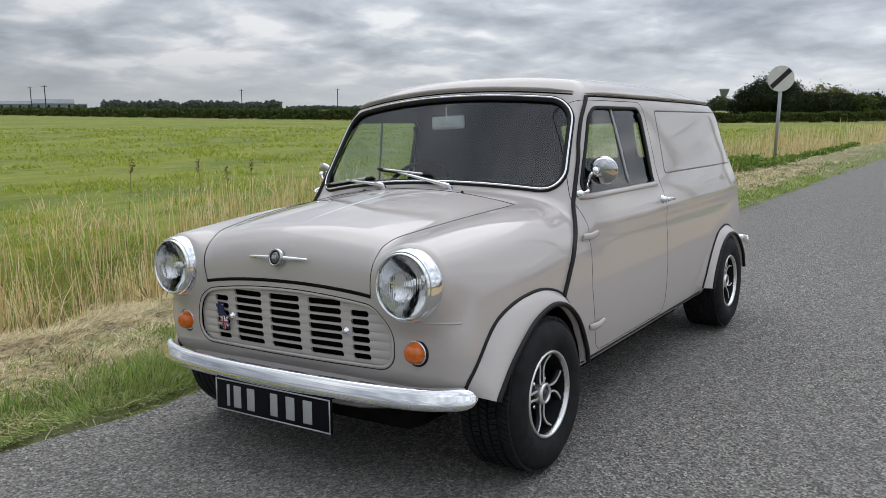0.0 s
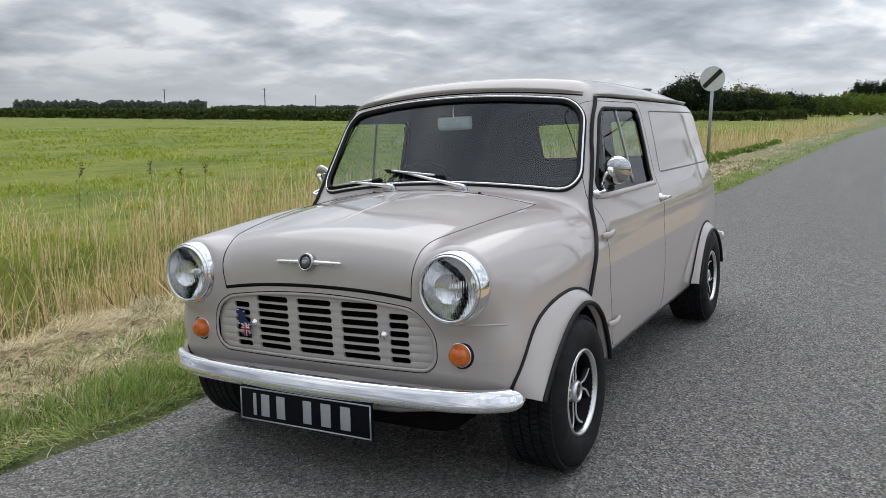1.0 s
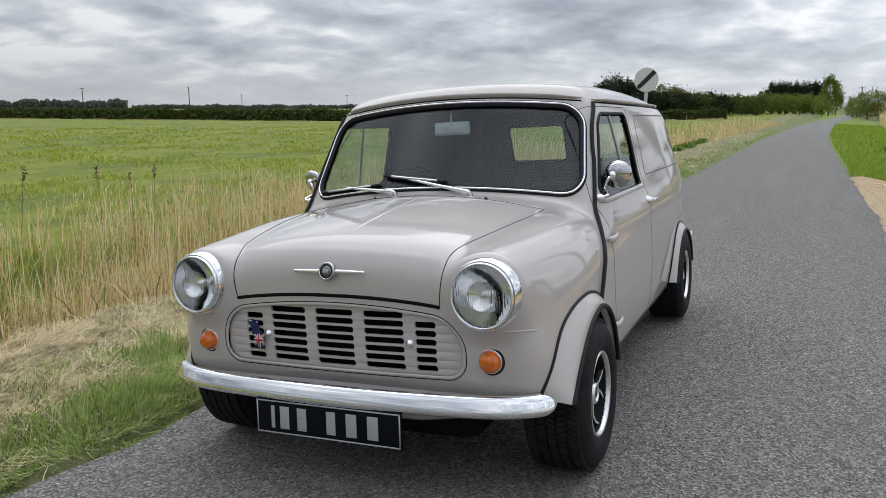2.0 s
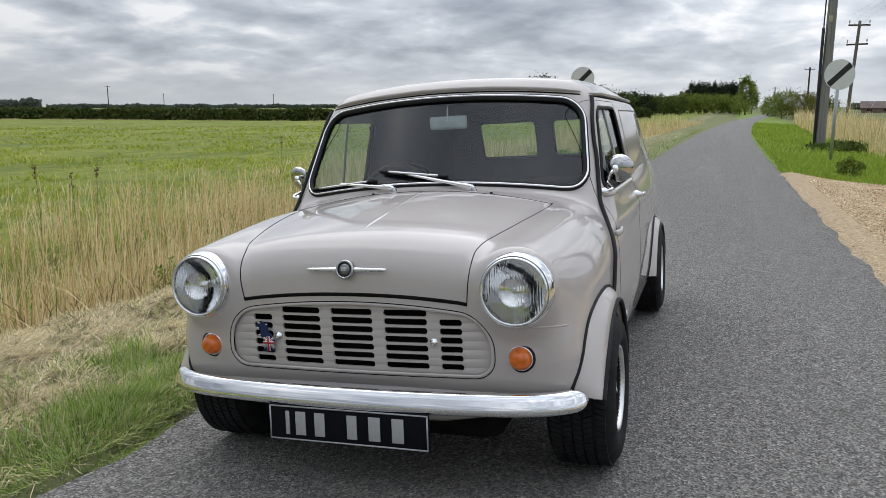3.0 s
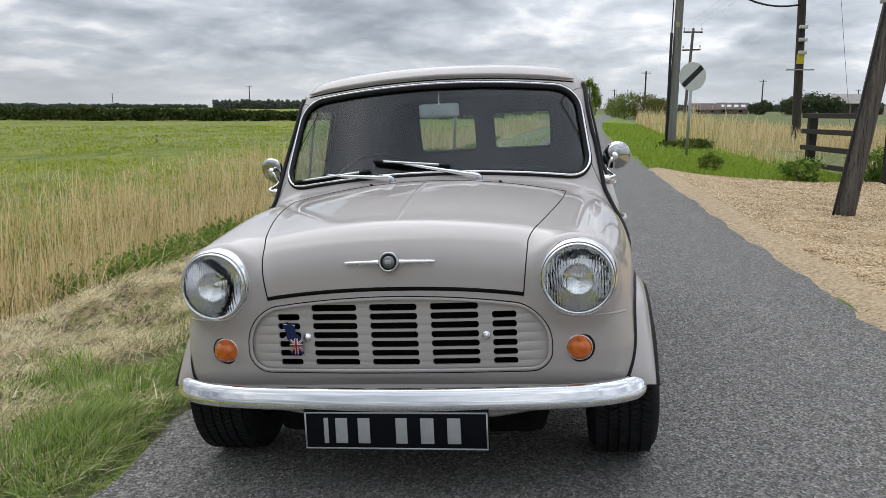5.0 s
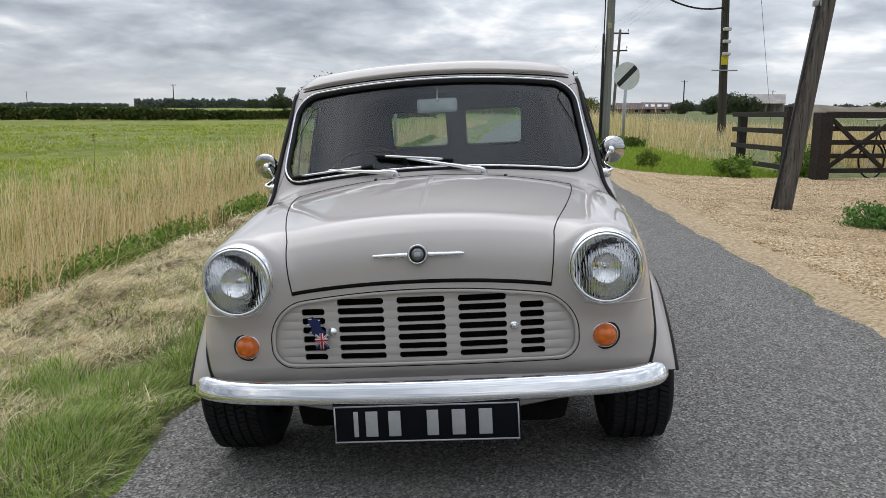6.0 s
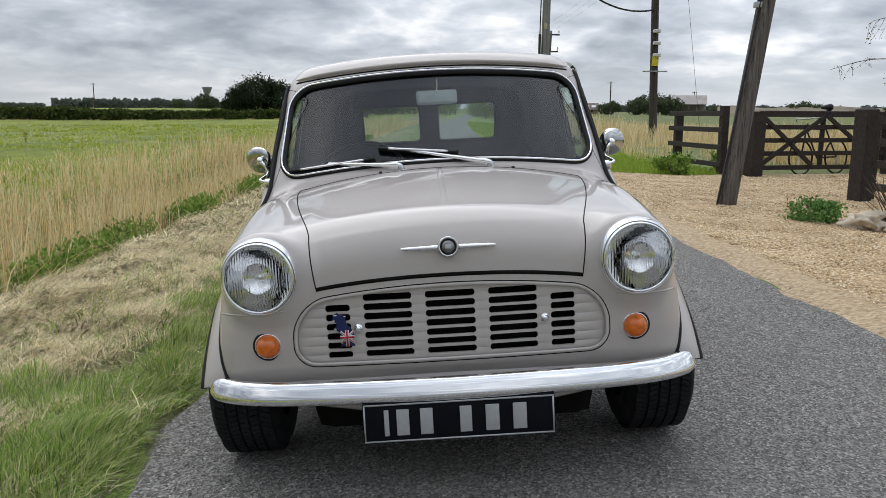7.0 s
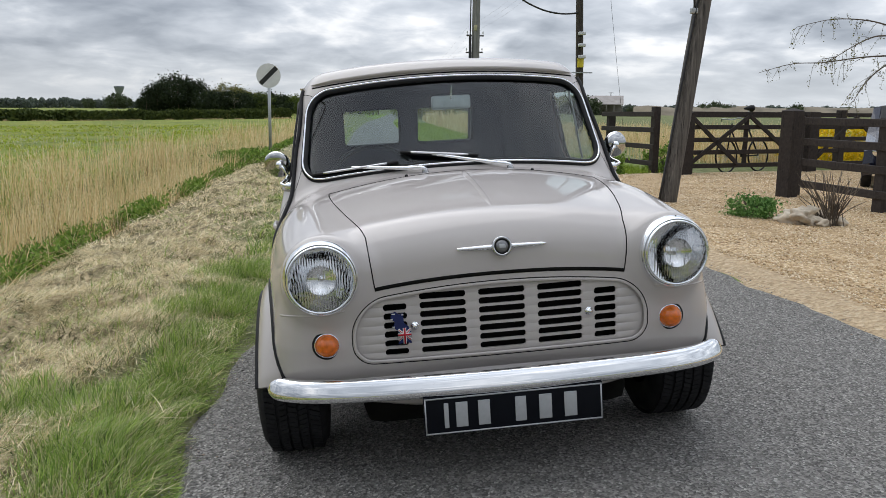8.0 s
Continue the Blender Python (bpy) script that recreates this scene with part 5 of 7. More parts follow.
rng = np.random.default_rng(7)


def blades(base, height, width, lean, bend=None):
    """Grass: each blade three steps high, ending in a point. lean: how far its tip lies off its foot."""
    n = len(base)
    base = np.asarray(base, float)
    t = np.array([0.0, 0.45, 0.78, 1.0])
    a = rng.uniform(0, 2 * np.pi, n)
    side = np.stack([np.cos(a), np.sin(a), np.zeros(n)], 1) * width[:, None] / 2
    up = np.zeros((n, 3))
    up[:, 2] = height
    flat = np.zeros((n, 3))
    flat[:, :2] = lean
    wide = np.array([1.0, 0.8, 0.5])
    rows = [base + up * s * (1 - 0.15 * s) / 0.85 + flat * s ** 1.8 for s in t]
    v = np.stack([rows[0] - side * wide[0], rows[0] + side * wide[0], rows[1] - side * wide[1], rows[1] + side * wide[1], rows[2] - side * wide[2], rows[2] + side * wide[2], rows[3]], 1)
    k = (np.arange(n) * 7)[:, None]
    return v.reshape(-1, 3), [np.concatenate([k + [0, 1, 3, 2], k + [2, 3, 5, 4]]), k + [4, 5, 6]]


def leaves(centre, size, upright=0.3):
    """Small leaf-shaped quads in every direction."""
    n = len(centre)
    d = rng.normal(size=(n, 3))
    d[:, 2] += upright
    d /= np.linalg.norm(d, axis=1)[:, None]
    e = np.cross(d, rng.normal(size=(n, 3)))
    e /= np.linalg.norm(e, axis=1)[:, None]
    s = (size * rng.uniform(0.6, 1.3, n))[:, None]
    v = np.stack([centre - d * s, centre + e * s * 0.45 + d * s * 0.1, centre + d * s, centre - e * s * 0.45 + d * s * 0.1], 1)
    return v.reshape(-1, 3), [(np.arange(n) * 4)[:, None] + np.arange(4)[None]]


def plant_material(name, *stops, rough=0.75, through=0.25):
    m = Mat(name, (0.2, 0.2, 0.05), rough)
    m.color(m.ramp(m.island(), *[(k / (len(stops) - 1), c) for k, c in enumerate(stops)]))
    m.b.inputs["Specular IOR Level"].default_value = 0.25
    if through:
        thin, mix = m.node("ShaderNodeBsdfTranslucent"), m.node("ShaderNodeMixShader")
        mix.inputs[0].default_value = through
        m.link(m.b.inputs["Base Color"].links[0].from_socket, thin.inputs[0])
        m.link(m.b.outputs[0], mix.inputs[1])
        m.link(thin.outputs[0], mix.inputs[2])
        m.link(mix.outputs[0], m.t.nodes["Material Output"].inputs["Surface"])
    return m.m


STRAW = plant_material("dry_reed", (0.42, 0.30, 0.125), (0.76, 0.58, 0.31), (0.94, 0.76, 0.46), (0.56, 0.43, 0.19), (0.98, 0.85, 0.57), (0.44, 0.42, 0.14), through=0.35)
DEAD = plant_material("dead_stalk", (0.10, 0.075, 0.035), (0.26, 0.20, 0.10), (0.42, 0.33, 0.19))
HAY = plant_material("cut_hay", (0.12, 0.10, 0.05), (0.72, 0.58, 0.33), (0.90, 0.76, 0.49), (0.34, 0.285, 0.14), (0.98, 0.88, 0.62), (0.44, 0.41, 0.18), (0.82, 0.62, 0.36), through=0.06)
TURF = plant_material("verge_grass", (0.07, 0.135, 0.03), (0.29, 0.44, 0.085), (0.50, 0.62, 0.16), (0.16, 0.28, 0.05), (0.78, 0.72, 0.44), (0.26, 0.42, 0.08))
LUSH = plant_material("lush_grass", (0.15, 0.25, 0.028), (0.28, 0.40, 0.045), (0.42, 0.50, 0.075), (0.20, 0.30, 0.035))
SHRUB = plant_material("shrub_leaf", (0.05, 0.12, 0.03), (0.12, 0.25, 0.06), (0.22, 0.38, 0.11))
THATCH = plant_material("old_sward", (0.06, 0.065, 0.025), (0.14, 0.14, 0.05), (0.24, 0.22, 0.09), (0.10, 0.12, 0.035))
FIELD = plant_material("meadow_grass", (0.22, 0.31, 0.030), (0.36, 0.44, 0.04), (0.46, 0.50, 0.07), (0.28, 0.36, 0.035), (0.62, 0.56, 0.20), through=0.3)
WEED = plant_material("weed_leaf", (0.08, 0.15, 0.025), (0.17, 0.28, 0.045), (0.28, 0.40, 0.08), (0.13, 0.22, 0.035))
HEDGE = plant_material("hedge_leaf", (0.030, 0.048, 0.014), (0.07, 0.095, 0.024), (0.12, 0.15, 0.036), (0.05, 0.075, 0.018))
CONIFER = plant_material("conifer_leaf", (0.012, 0.022, 0.010), (0.022, 0.036, 0.013), (0.035, 0.05, 0.018))
BROAD = plant_material("broad_leaf", (0.05, 0.075, 0.016), (0.085, 0.12, 0.022), (0.13, 0.17, 0.03))
FRESH = plant_material("fresh_leaf", (0.11, 0.155, 0.025), (0.17, 0.22, 0.035), (0.23, 0.28, 0.05))
OLIVE = plant_material("olive_leaf", (0.10, 0.105, 0.020), (0.15, 0.15, 0.03), (0.20, 0.19, 0.04))
# distance haze is put into this pale blue-grey leaf colour
HAZY = plant_material("hazed_far_leaf", (0.085, 0.11, 0.095), (0.12, 0.145, 0.12), (0.155, 0.18, 0.15))
# bush green, greyed in the colour itself to look hazy with distance
HAZED_BUSH = plant_material("hazed_bush_leaf", (0.055, 0.075, 0.04), (0.085, 0.11, 0.055), (0.12, 0.145, 0.075))
YELLOW = plant_material("yellow_blossom", (0.70, 0.48, 0.01), (0.85, 0.62, 0.02), (0.45, 0.42, 0.03))
DOCK = plant_material("dock_seed", (0.10, 0.045, 0.025), (0.16, 0.075, 0.04), (0.07, 0.04, 0.02))
WHITE_BLOOM = plant_material("white_bloom", (0.6, 0.6, 0.5), (0.75, 0.75, 0.68))
BARK = simple("bark", (0.12, 0.095, 0.07), 0.9, 0.0, 0.4, 6.0, 0.5)


def scatter(count, x0, x1, y0, y1, power=1.0):
    """Places beside the road: x0 and x1 are offsets from its middle; more of them near y0."""
    y = y0 + (y1 - y0) * rng.uniform(0, 1, count) ** power
    x = road_mid(y) + rng.uniform(x0, x1, count)
    return x, y


def on_ground(x, y, lift=0.0):
    return np.stack([x, y, ground_z(x, y) + swathes(x, y) + lift], 1)


def patchy(x, y, scale, seed):
    return np.array([noise.noise(Vector((a * scale, b * scale, seed))) for a, b in zip(x, y)])


def build_reeds():
    sets = []
    for count, y0, y1, w, power in ((27000, -3.0, 12.0, 0.0090, 1.0), (15000, 12.0, 30.0, 0.014, 1.0), (9000, 30.0, 75.0, 0.022, 1.0)):
        x, y = scatter(count, -6.3, -3.62, y0, y1, power)
        keep = rng.uniform(0, 1, count) < 0.50 + 1.0 * patchy(x, y, 0.55, 3.0) + 1.0 * patchy(x, y, 2.4, 4.0)
        # thin out towards the field
        keep &= rng.uniform(0, 1, count) < 1.15 - 0.32 * (-(x - road_mid(y)) - 3.6)
        x, y = x[keep], y[keep]
        n = len(x)
        h = (0.26 + 0.78 * rng.beta(2.0, 2.4, n)) * (0.85 + 0.45 * patchy(x, y, 0.3, 8.0)) * (0.75 + 0.25 * np.clip((-(x - road_mid(y)) - 3.5) / 0.6, 0, 1))
        lean = rng.normal(0, 0.11, (n, 2)) + np.array([0.05, -0.03]) + (rng.uniform(0, 1, n) < 0.14)[:, None] * rng.normal(0, 0.42, (n, 2))
        sets.append(blades(on_ground(x, y, -0.02), h, rng.uniform(0.6, 1.3, n) * w, lean * h[:, None]))
    for (v, f), tag in zip(sets, ("near", "middle", "far")):
        quick("reeds", v, f, STRAW, "tall dry straw-coloured reeds along the ditch", "reeds")
    # broken stems lying across each other
    x, y = scatter(1500, -4.6, -3.4, -3.0, 20.0, 1.3)
    n = len(x)
    v, f = blades(on_ground(x, y, 0.02), rng.uniform(0.05, 0.35, n), np.full(n, 0.008), rng.normal(0, 0.45, (n, 2)))
    quick("reed_litter", v, f, STRAW, "fallen dry reed stems along the ditch", "reeds")
    # short broken stalks at the reeds' feet
    x, y = scatter(9000, -5.6, -3.55, -3.0, 24.0, 1.2)
    n = len(x)
    v, f = blades(on_ground(x, y, -0.02), rng.uniform(0.08, 0.38, n), np.full(n, 0.009), rng.normal(0, 0.16, (n, 2)))
    quick("reed_stubble", v, f, DEAD, "short broken brown reed stalks along the ditch", "reeds")
    # green undergrowth among the reeds
    x, y = scatter(2600, -6.0, -3.7, -3.0, 26.0, 1.2)
    n = len(x)
    v, f = blades(on_ground(x, y, -0.02), rng.uniform(0.15, 0.5, n), np.full(n, 0.010), rng.normal(0, 0.14, (n, 2)))
    quick("ditch_grass", v, f, TURF, "green grass growing among the reeds", "grass")
    # right-hand reeds beyond the drive
    sets = []
    for count, x0, x1, y0, y1, w in ((26000, 5.0, 12.5, 14.6, 24.0, 0.012), (26000, 4.2, 16.0, 24.0, 48.0, 0.022), (7000, 2.6, 9.0, 48.0, 80.0, 0.04)):
        x, y = rng.uniform(x0, x1, count), rng.uniform(y0, y1, count)
        x = x + (road_mid(y) - 0.9) * (y > 40)
        keep = (rng.uniform(0, 1, count) < 0.46 + 1.0 * patchy(x, y, 0.22, 5.0) + 0.8 * patchy(x, y, 1.1, 6.0)) & (x > road_mid(y) + 3.9)
        x, y = x[keep], y[keep]
        n = len(x)
        h = (0.25 + 0.80 * rng.beta(2, 2.2, n)) * (0.72 + 0.9 * patchy(x, y, 0.16, 14.0)) * (1.0 + 0.75 * np.exp(-((x - 6.0) / 1.6) ** 2) * (y > 20))
        v, f = blades(on_ground(x, y, -0.02), h, rng.uniform(0.6, 1.3, n) * w, rng.normal(0, 0.18, (n, 2)) * h[:, None])
        quick("reeds", v, f, STRAW, "pale dry reeds beyond the gravel drive", "reeds")


build_reeds()


def build_verge():
    # long soft turf at the lane's edge
    for count, y0, y1, w in ((150000, -2.4, 3.5, 0.0040), (32000, 3.5, 14.0, 0.009), (3500, 14.0, 45.0, 0.02)):
        x, y = scatter(count, -2.75, -1.3, y0, y1)
        u = -(x - road_mid(y)) - road_half(y)
        edge = -0.03 + 0.10 * patchy(x, y, 2.2, 1.0)
        keep = (u > edge) & (rng.uniform(0, 1, count) < np.clip(1.62 - u * 3.0 + 1.5 * patchy(x, y, 1.3, 6.0) + 0.5 * patchy(x, y, 5.0, 7.0), np.where(u < 0.34, 0.5, 0.05), 1))
        x, y, u = x[keep], y[keep], u[keep]
        n = len(x)
        h = rng.uniform(0.015, 0.095, n) * (1 + 0.9 * patchy(x, y, 2.0, 4.0) + 0.6 * patchy(x, y, 6.0, 14.0)) * np.clip(0.4 + u * 3, 0.4, 1)
        v, f = blades(on_ground(x, y, -0.005), h, rng.uniform(0.7, 1.3, n) * w, rng.normal(0, 0.035, (n, 2)) + 0.09 * np.stack([patchy(x, y, 3.0, 24.0), patchy(x, y, 3.0, 25.0)], 1) + np.array([0.015, -0.015]))
        quick("verge_grass", v, f, TURF, "green uncut grass along the lane's edge", "grass")
    # sparse turf showing through the hay
    x, y = scatter(9000, -3.2, -1.9, -2.4, 16.0, 1.3)
    keep = patchy(x, y, 1.0, 12.0) > 0.33
    x, y = x[keep], y[keep]
    v, f = blades(on_ground(x, y, -0.005), rng.uniform(0.03, 0.07, len(x)), np.full(len(x), 0.004), rng.normal(0, 0.05, (len(x), 2)))
    quick("stubble_grass", v, f, TURF, "short green stubble between the cut hay", "grass")
    # hay: strands that lie on the ground in rough swathes
    for count, y0, y1, w in ((150000, -2.4, 4.5, 0.0037), (38000, 4.5, 16.0, 0.0085), (3500, 16.0, 40.0, 0.018)):
        x, y = scatter(count, -3.85, -1.62, y0, y1)
        u = -(x - road_mid(y)) + 1.65 - road_half(y)
        keep = rng.uniform(0, 1, count) < np.clip(0.50 + 1.3 * patchy(x, y, 1.6, 2.0) + 1.5 * patchy(x, y, 4.5, 5.0) + 1.5 * patchy(x, y, 11.0, 6.0), 0.16, 1) * np.clip((u - 1.60) / 0.55, 0.04, 1)
        x, y = x[keep], y[keep]
        n = len(x)
        lift = np.clip(0.02 + 0.08 * patchy(x, y, 4.0, 9.0), 0, None) * rng.uniform(0, 1, n)
        a = rng.normal(1.2, 1.1, n) + 1.6 * patchy(x, y, 1.2, 19.0)
        span = rng.uniform(0.035, 0.16, n) * (1 + 0.06 * np.clip(y, 0, None))
        lean = np.stack([np.cos(a), np.sin(a)], 1) * span[:, None]
        v, f = blades(on_ground(x, y, lift), rng.uniform(-0.015, 0.045, n), rng.uniform(0.7, 1.3, n) * w, lean)
        quick("cut_hay", v, f, HAY, "mown dry hay lying on the verge", "hay")
    # matted dark tufts where the mower left the sward
    x, y = scatter(52000, -3.7, -1.75, -2.4, 18.0, 1.5)
    keep = patchy(x, y, 2.4, 41.0) + 0.7 * patchy(x, y, 6.0, 42.0) > 0.17
    x, y = x[keep], y[keep]
    n = len(x)
    v, f = blades(on_ground(x, y, -0.005), rng.uniform(0.015, 0.07, n), rng.uniform(0.0028, 0.0050, n) * (1 + 0.06 * np.clip(y, 0, None)), rng.normal(0, 0.05, (n, 2)))
    quick("matted_tufts", v, f, THATCH, "dull olive tufts of old grass between the hay", "grass")
    # leafy weeds at the foot of the reeds
    x, y = scatter(2800, -3.90, -3.48, 2.6, 34.0, 1.0)
    keep = patchy(x, y, 0.8, 15.0) + 0.6 * patchy(x, y, 2.6, 16.0) > -0.02
    x, y = x[keep], y[keep]
    pts = np.repeat(on_ground(x, y), 16, 0)
    pts += rng.normal(0, 1, pts.shape) * [0.05, 0.05, 0.03] + np.array([0, 0, 1]) * rng.uniform(0.02, 0.22, (len(pts), 1))
    v, f = leaves(pts, np.full(len(pts), 0.019) + 0.0012 * np.clip(pts[:, 1], 0, 30), 1.2)
    quick("verge_weeds", v, f, WEED, "dark green leafy weeds below the reeds", "weeds")
    # lush grass beyond the drive
    for count, y0, y1, w, hi in ((20000, 11.8, 20.0, 0.011, 0.15), (14000, 20.0, 60.0, 0.022, 0.18)):
        x, y = scatter(count, 1.2, 4.9, y0, y1)
        keep = (x - road_mid(y) - road_half(y) > 0.02 + 0.12 * patchy(x, y, 1.2, 3.0)) & (y > drive_far(x) - 0.1)
        x, y = x[keep], y[keep]
        v, f = blades(on_ground(x, y, -0.01), rng.uniform(0.06, hi, len(x)), rng.uniform(0.7, 1.3, len(x)) * w, rng.normal(0, 0.07, (len(x), 2)))
        quick("lush_grass", v, f, LUSH, "bright green verge grass beyond the gravel drive", "grass")


build_verge()


def build_meadow():
    n = 30000
    d = 5.0 + 50 * rng.uniform(0, 1, n) ** 1.4
    a = np.radians(rng.uniform(-82, -4, n))
    x, y = d * np.sin(a) + 0.5, d * np.cos(a) - 2
    keep = (x < road_mid(y) - 5.6) & (y > -3) & (patchy(x, y, 0.35, 21.0) + 0.7 * patchy(x, y, 1.3, 22.0) > 0.02)
    x, y, d = x[keep], y[keep], d[keep]
    base = np.repeat(on_ground(x, y, -0.015), 3, 0) + rng.normal(0, 0.06, (3 * len(x), 3)) * [1, 1, 0]
    d = np.repeat(d, 3)
    m = len(base)
    v, f = blades(base, rng.uniform(0.03, 0.11, m) * (1 + 0.006 * d), 0.008 + 0.0011 * d, rng.normal(0, 0.07, (m, 2)))
    quick("meadow_grass", v, f, FIELD, "uneven tufts of pasture grass in the field", "grass")
    # rough grass between the reeds and the grazed sward, green and straw in clumps
    for count, u0, u1, y1, material, hi, cut, tag in ((22000, -10.5, -6.2, 22.0, TURF, 0.13, 0.05, "green"), (15000, -9.5, -5.4, 18.0, STRAW, 0.24, 0.12, "dry straw-coloured")):
        x, y = scatter(count, u0, u1, -3.0, y1, 1.2)
        keep = (patchy(x, y, 0.9, 51.0 if tag == "green" else 52.0) + 0.7 * patchy(x, y, 2.7, 53.0) > cut) & (rng.uniform(0, 1, count) < 1.2 + (x - road_mid(y) + 5.4) / 4.2)
        x, y = x[keep], y[keep]
        m = len(x)
        v, f = blades(on_ground(x, y, -0.02), rng.uniform(0.05, hi, m), rng.uniform(0.006, 0.012, m) * (1 + 0.04 * np.clip(y, 0, None)), rng.normal(0, 0.09, (m, 2)))
        quick("rough_grass", v, f, material, tag + " clumps of rough grass at the field's edge", "grass")
    # pale flower heads in drifts
    n = 9000
    x, y = rng.uniform(-45, -6, n), rng.uniform(2, 45, n)
    keep = patchy(x, y, 0.12, 31.0) + 0.3 * patchy(x, y, 0.8, 32.0) > 0.20
    x, y = x[keep], y[keep]
    v, f = leaves(on_ground(x, y, 0.16), np.full(len(x), 0.03), 2.0)
    quick("meadow_flowers", v, f, WHITE_BLOOM, "small pale flowers scattered in the pasture", "flowers")


build_meadow()


def build_docks():
    """Dead dock stems that stand above the grass."""
    spots = ((-4.84, 3.70, 0.62), (-5.10, 3.30, 0.64), (-5.30, 2.50, 0.66), (-4.72, 3.35, 0.56), (-5.6, 8.5, 0.70))
    for x, y, h in spots:
        foot = Vector((x, y, float(ground_z(x, y)) - 0.02))
        top = Vector((x + rng.normal(0, 0.05), y + rng.normal(0, 0.05), h))
        stem = part("dock_plant", tube(bmesh.new(), spline([foot, (foot + top) / 2 + Vector((0.02, 0, 0)), top], 8), 0.0032, 5, scale=np.linspace(1, 0.5, 8)), BARK)
        tagged(stem, "dead brown dock stem with a rusty seed head", "plant", "dock stems in the field")
        n = 45
        pts = np.array(top)[None] + np.stack([rng.normal(0, 0.013, n), rng.normal(0, 0.013, n), rng.uniform(-0.13, 0.01, n)], 1)
        v, f = leaves(pts, np.full(n, 0.013))
        quick("seed_head", v, f, DOCK, kind="", parent=stem)


build_docks()


# ---- hedges, trees and bushes ----
def crown_points(count, radii, clumps, spread_by, seed, low=-0.9):
    r = np.random.default_rng(seed)
    c = r.normal(size=(clumps, 3))
    c /= np.linalg.norm(c, axis=1)[:, None]
    c *= r.uniform(0.45, 0.95, (clumps, 1)) ** 0.6
    c[:, 2] = np.clip(c[:, 2], low, 1)
    pick = r.integers(0, clumps, count)
    size = r.uniform(0.6, 1.3, clumps)[pick]
    p = c[pick] + r.normal(0, spread_by, (count, 3)) * size[:, None]
    return p * np.array(radii)


def build_tree(name, label, category, height, radius, leaf, seed, count=2200, size=0.16, stem=0.35, narrow=1.0, pointed=False):
    """A tapered trunk with limbs and a ragged crown of small leaves."""
    r = np.random.default_rng(seed)
    base = new(name)
    tagged(base, label, category)
    lean = Vector((r.normal(0, 0.03), r.normal(0, 0.03), 1)) * height
    trunk_top = lean * 0.8
    bm = bmesh.new()
    thick = height * 0.022
    line = spline([Vector((0, 0, -0.15)), trunk_top * 0.4 + Vector((r.normal(0, 0.05), r.normal(0, 0.05), 0)), trunk_top], 10)
    tube(bm, line, thick, 7, scale=np.linspace(1.2, 0.3, 10))
    for k in range(7):
        t = r.uniform(0.35, 0.85)
        foot = trunk_top * t
        a = r.uniform(0, 6.28)
        reach = radius * r.uniform(0.5, 0.85) * (1.1 - 0.5 * t)
        tip = foot + Vector((math.cos(a) * reach, math.sin(a) * reach, height * r.uniform(0.08, 0.25)))
        tube(bm, spline([foot, (foot + tip) / 2 + Vector((0, 0, -0.03 * height)), tip], 7), thick * 0.4, 5, scale=np.linspace(1, 0.3, 7))
    part("trunk", bm, BARK, base)
    mid = height * (stem + 1) / 2
    tall = height * (1 - stem) / 2
    p = crown_points(count, (radius, radius * narrow, tall), max(14, count // 55), 0.17, seed + 1)
    if pointed:
        p[:, :2] *= np.clip(1.15 - (p[:, 2:] / tall + 1) / 2 * 0.9, 0.08, 1)
    p[:, 2] += mid
    p[:, 2] = np.clip(p[:, 2], 0.05, None)
    v, f = leaves(p, np.full(len(p), size))
    quick("crown", v, f, leaf, kind="", parent=base)
    return base


def stand(tree, azimuth, distance, turn=0.0, grow=1.0, tall=1.0):
    """Sets a tree at a bearing (degrees from +y to +x) and distance from the camera's place."""
    a = radians(azimuth)
    x, y = 0.6 + distance * math.sin(a), -2.4 + distance * math.cos(a)
    tree.matrix_basis = pose(x, y, -0.16, 0, 0, turn) @ Matrix.Diagonal((grow, grow, grow * tall, 1))
    return tree


def again(tree, azimuth, distance, turn=0.0, grow=1.0, tall=1.0):
    return stand(copy_thing(tree, Matrix()), azimuth, distance, turn, grow, tall)


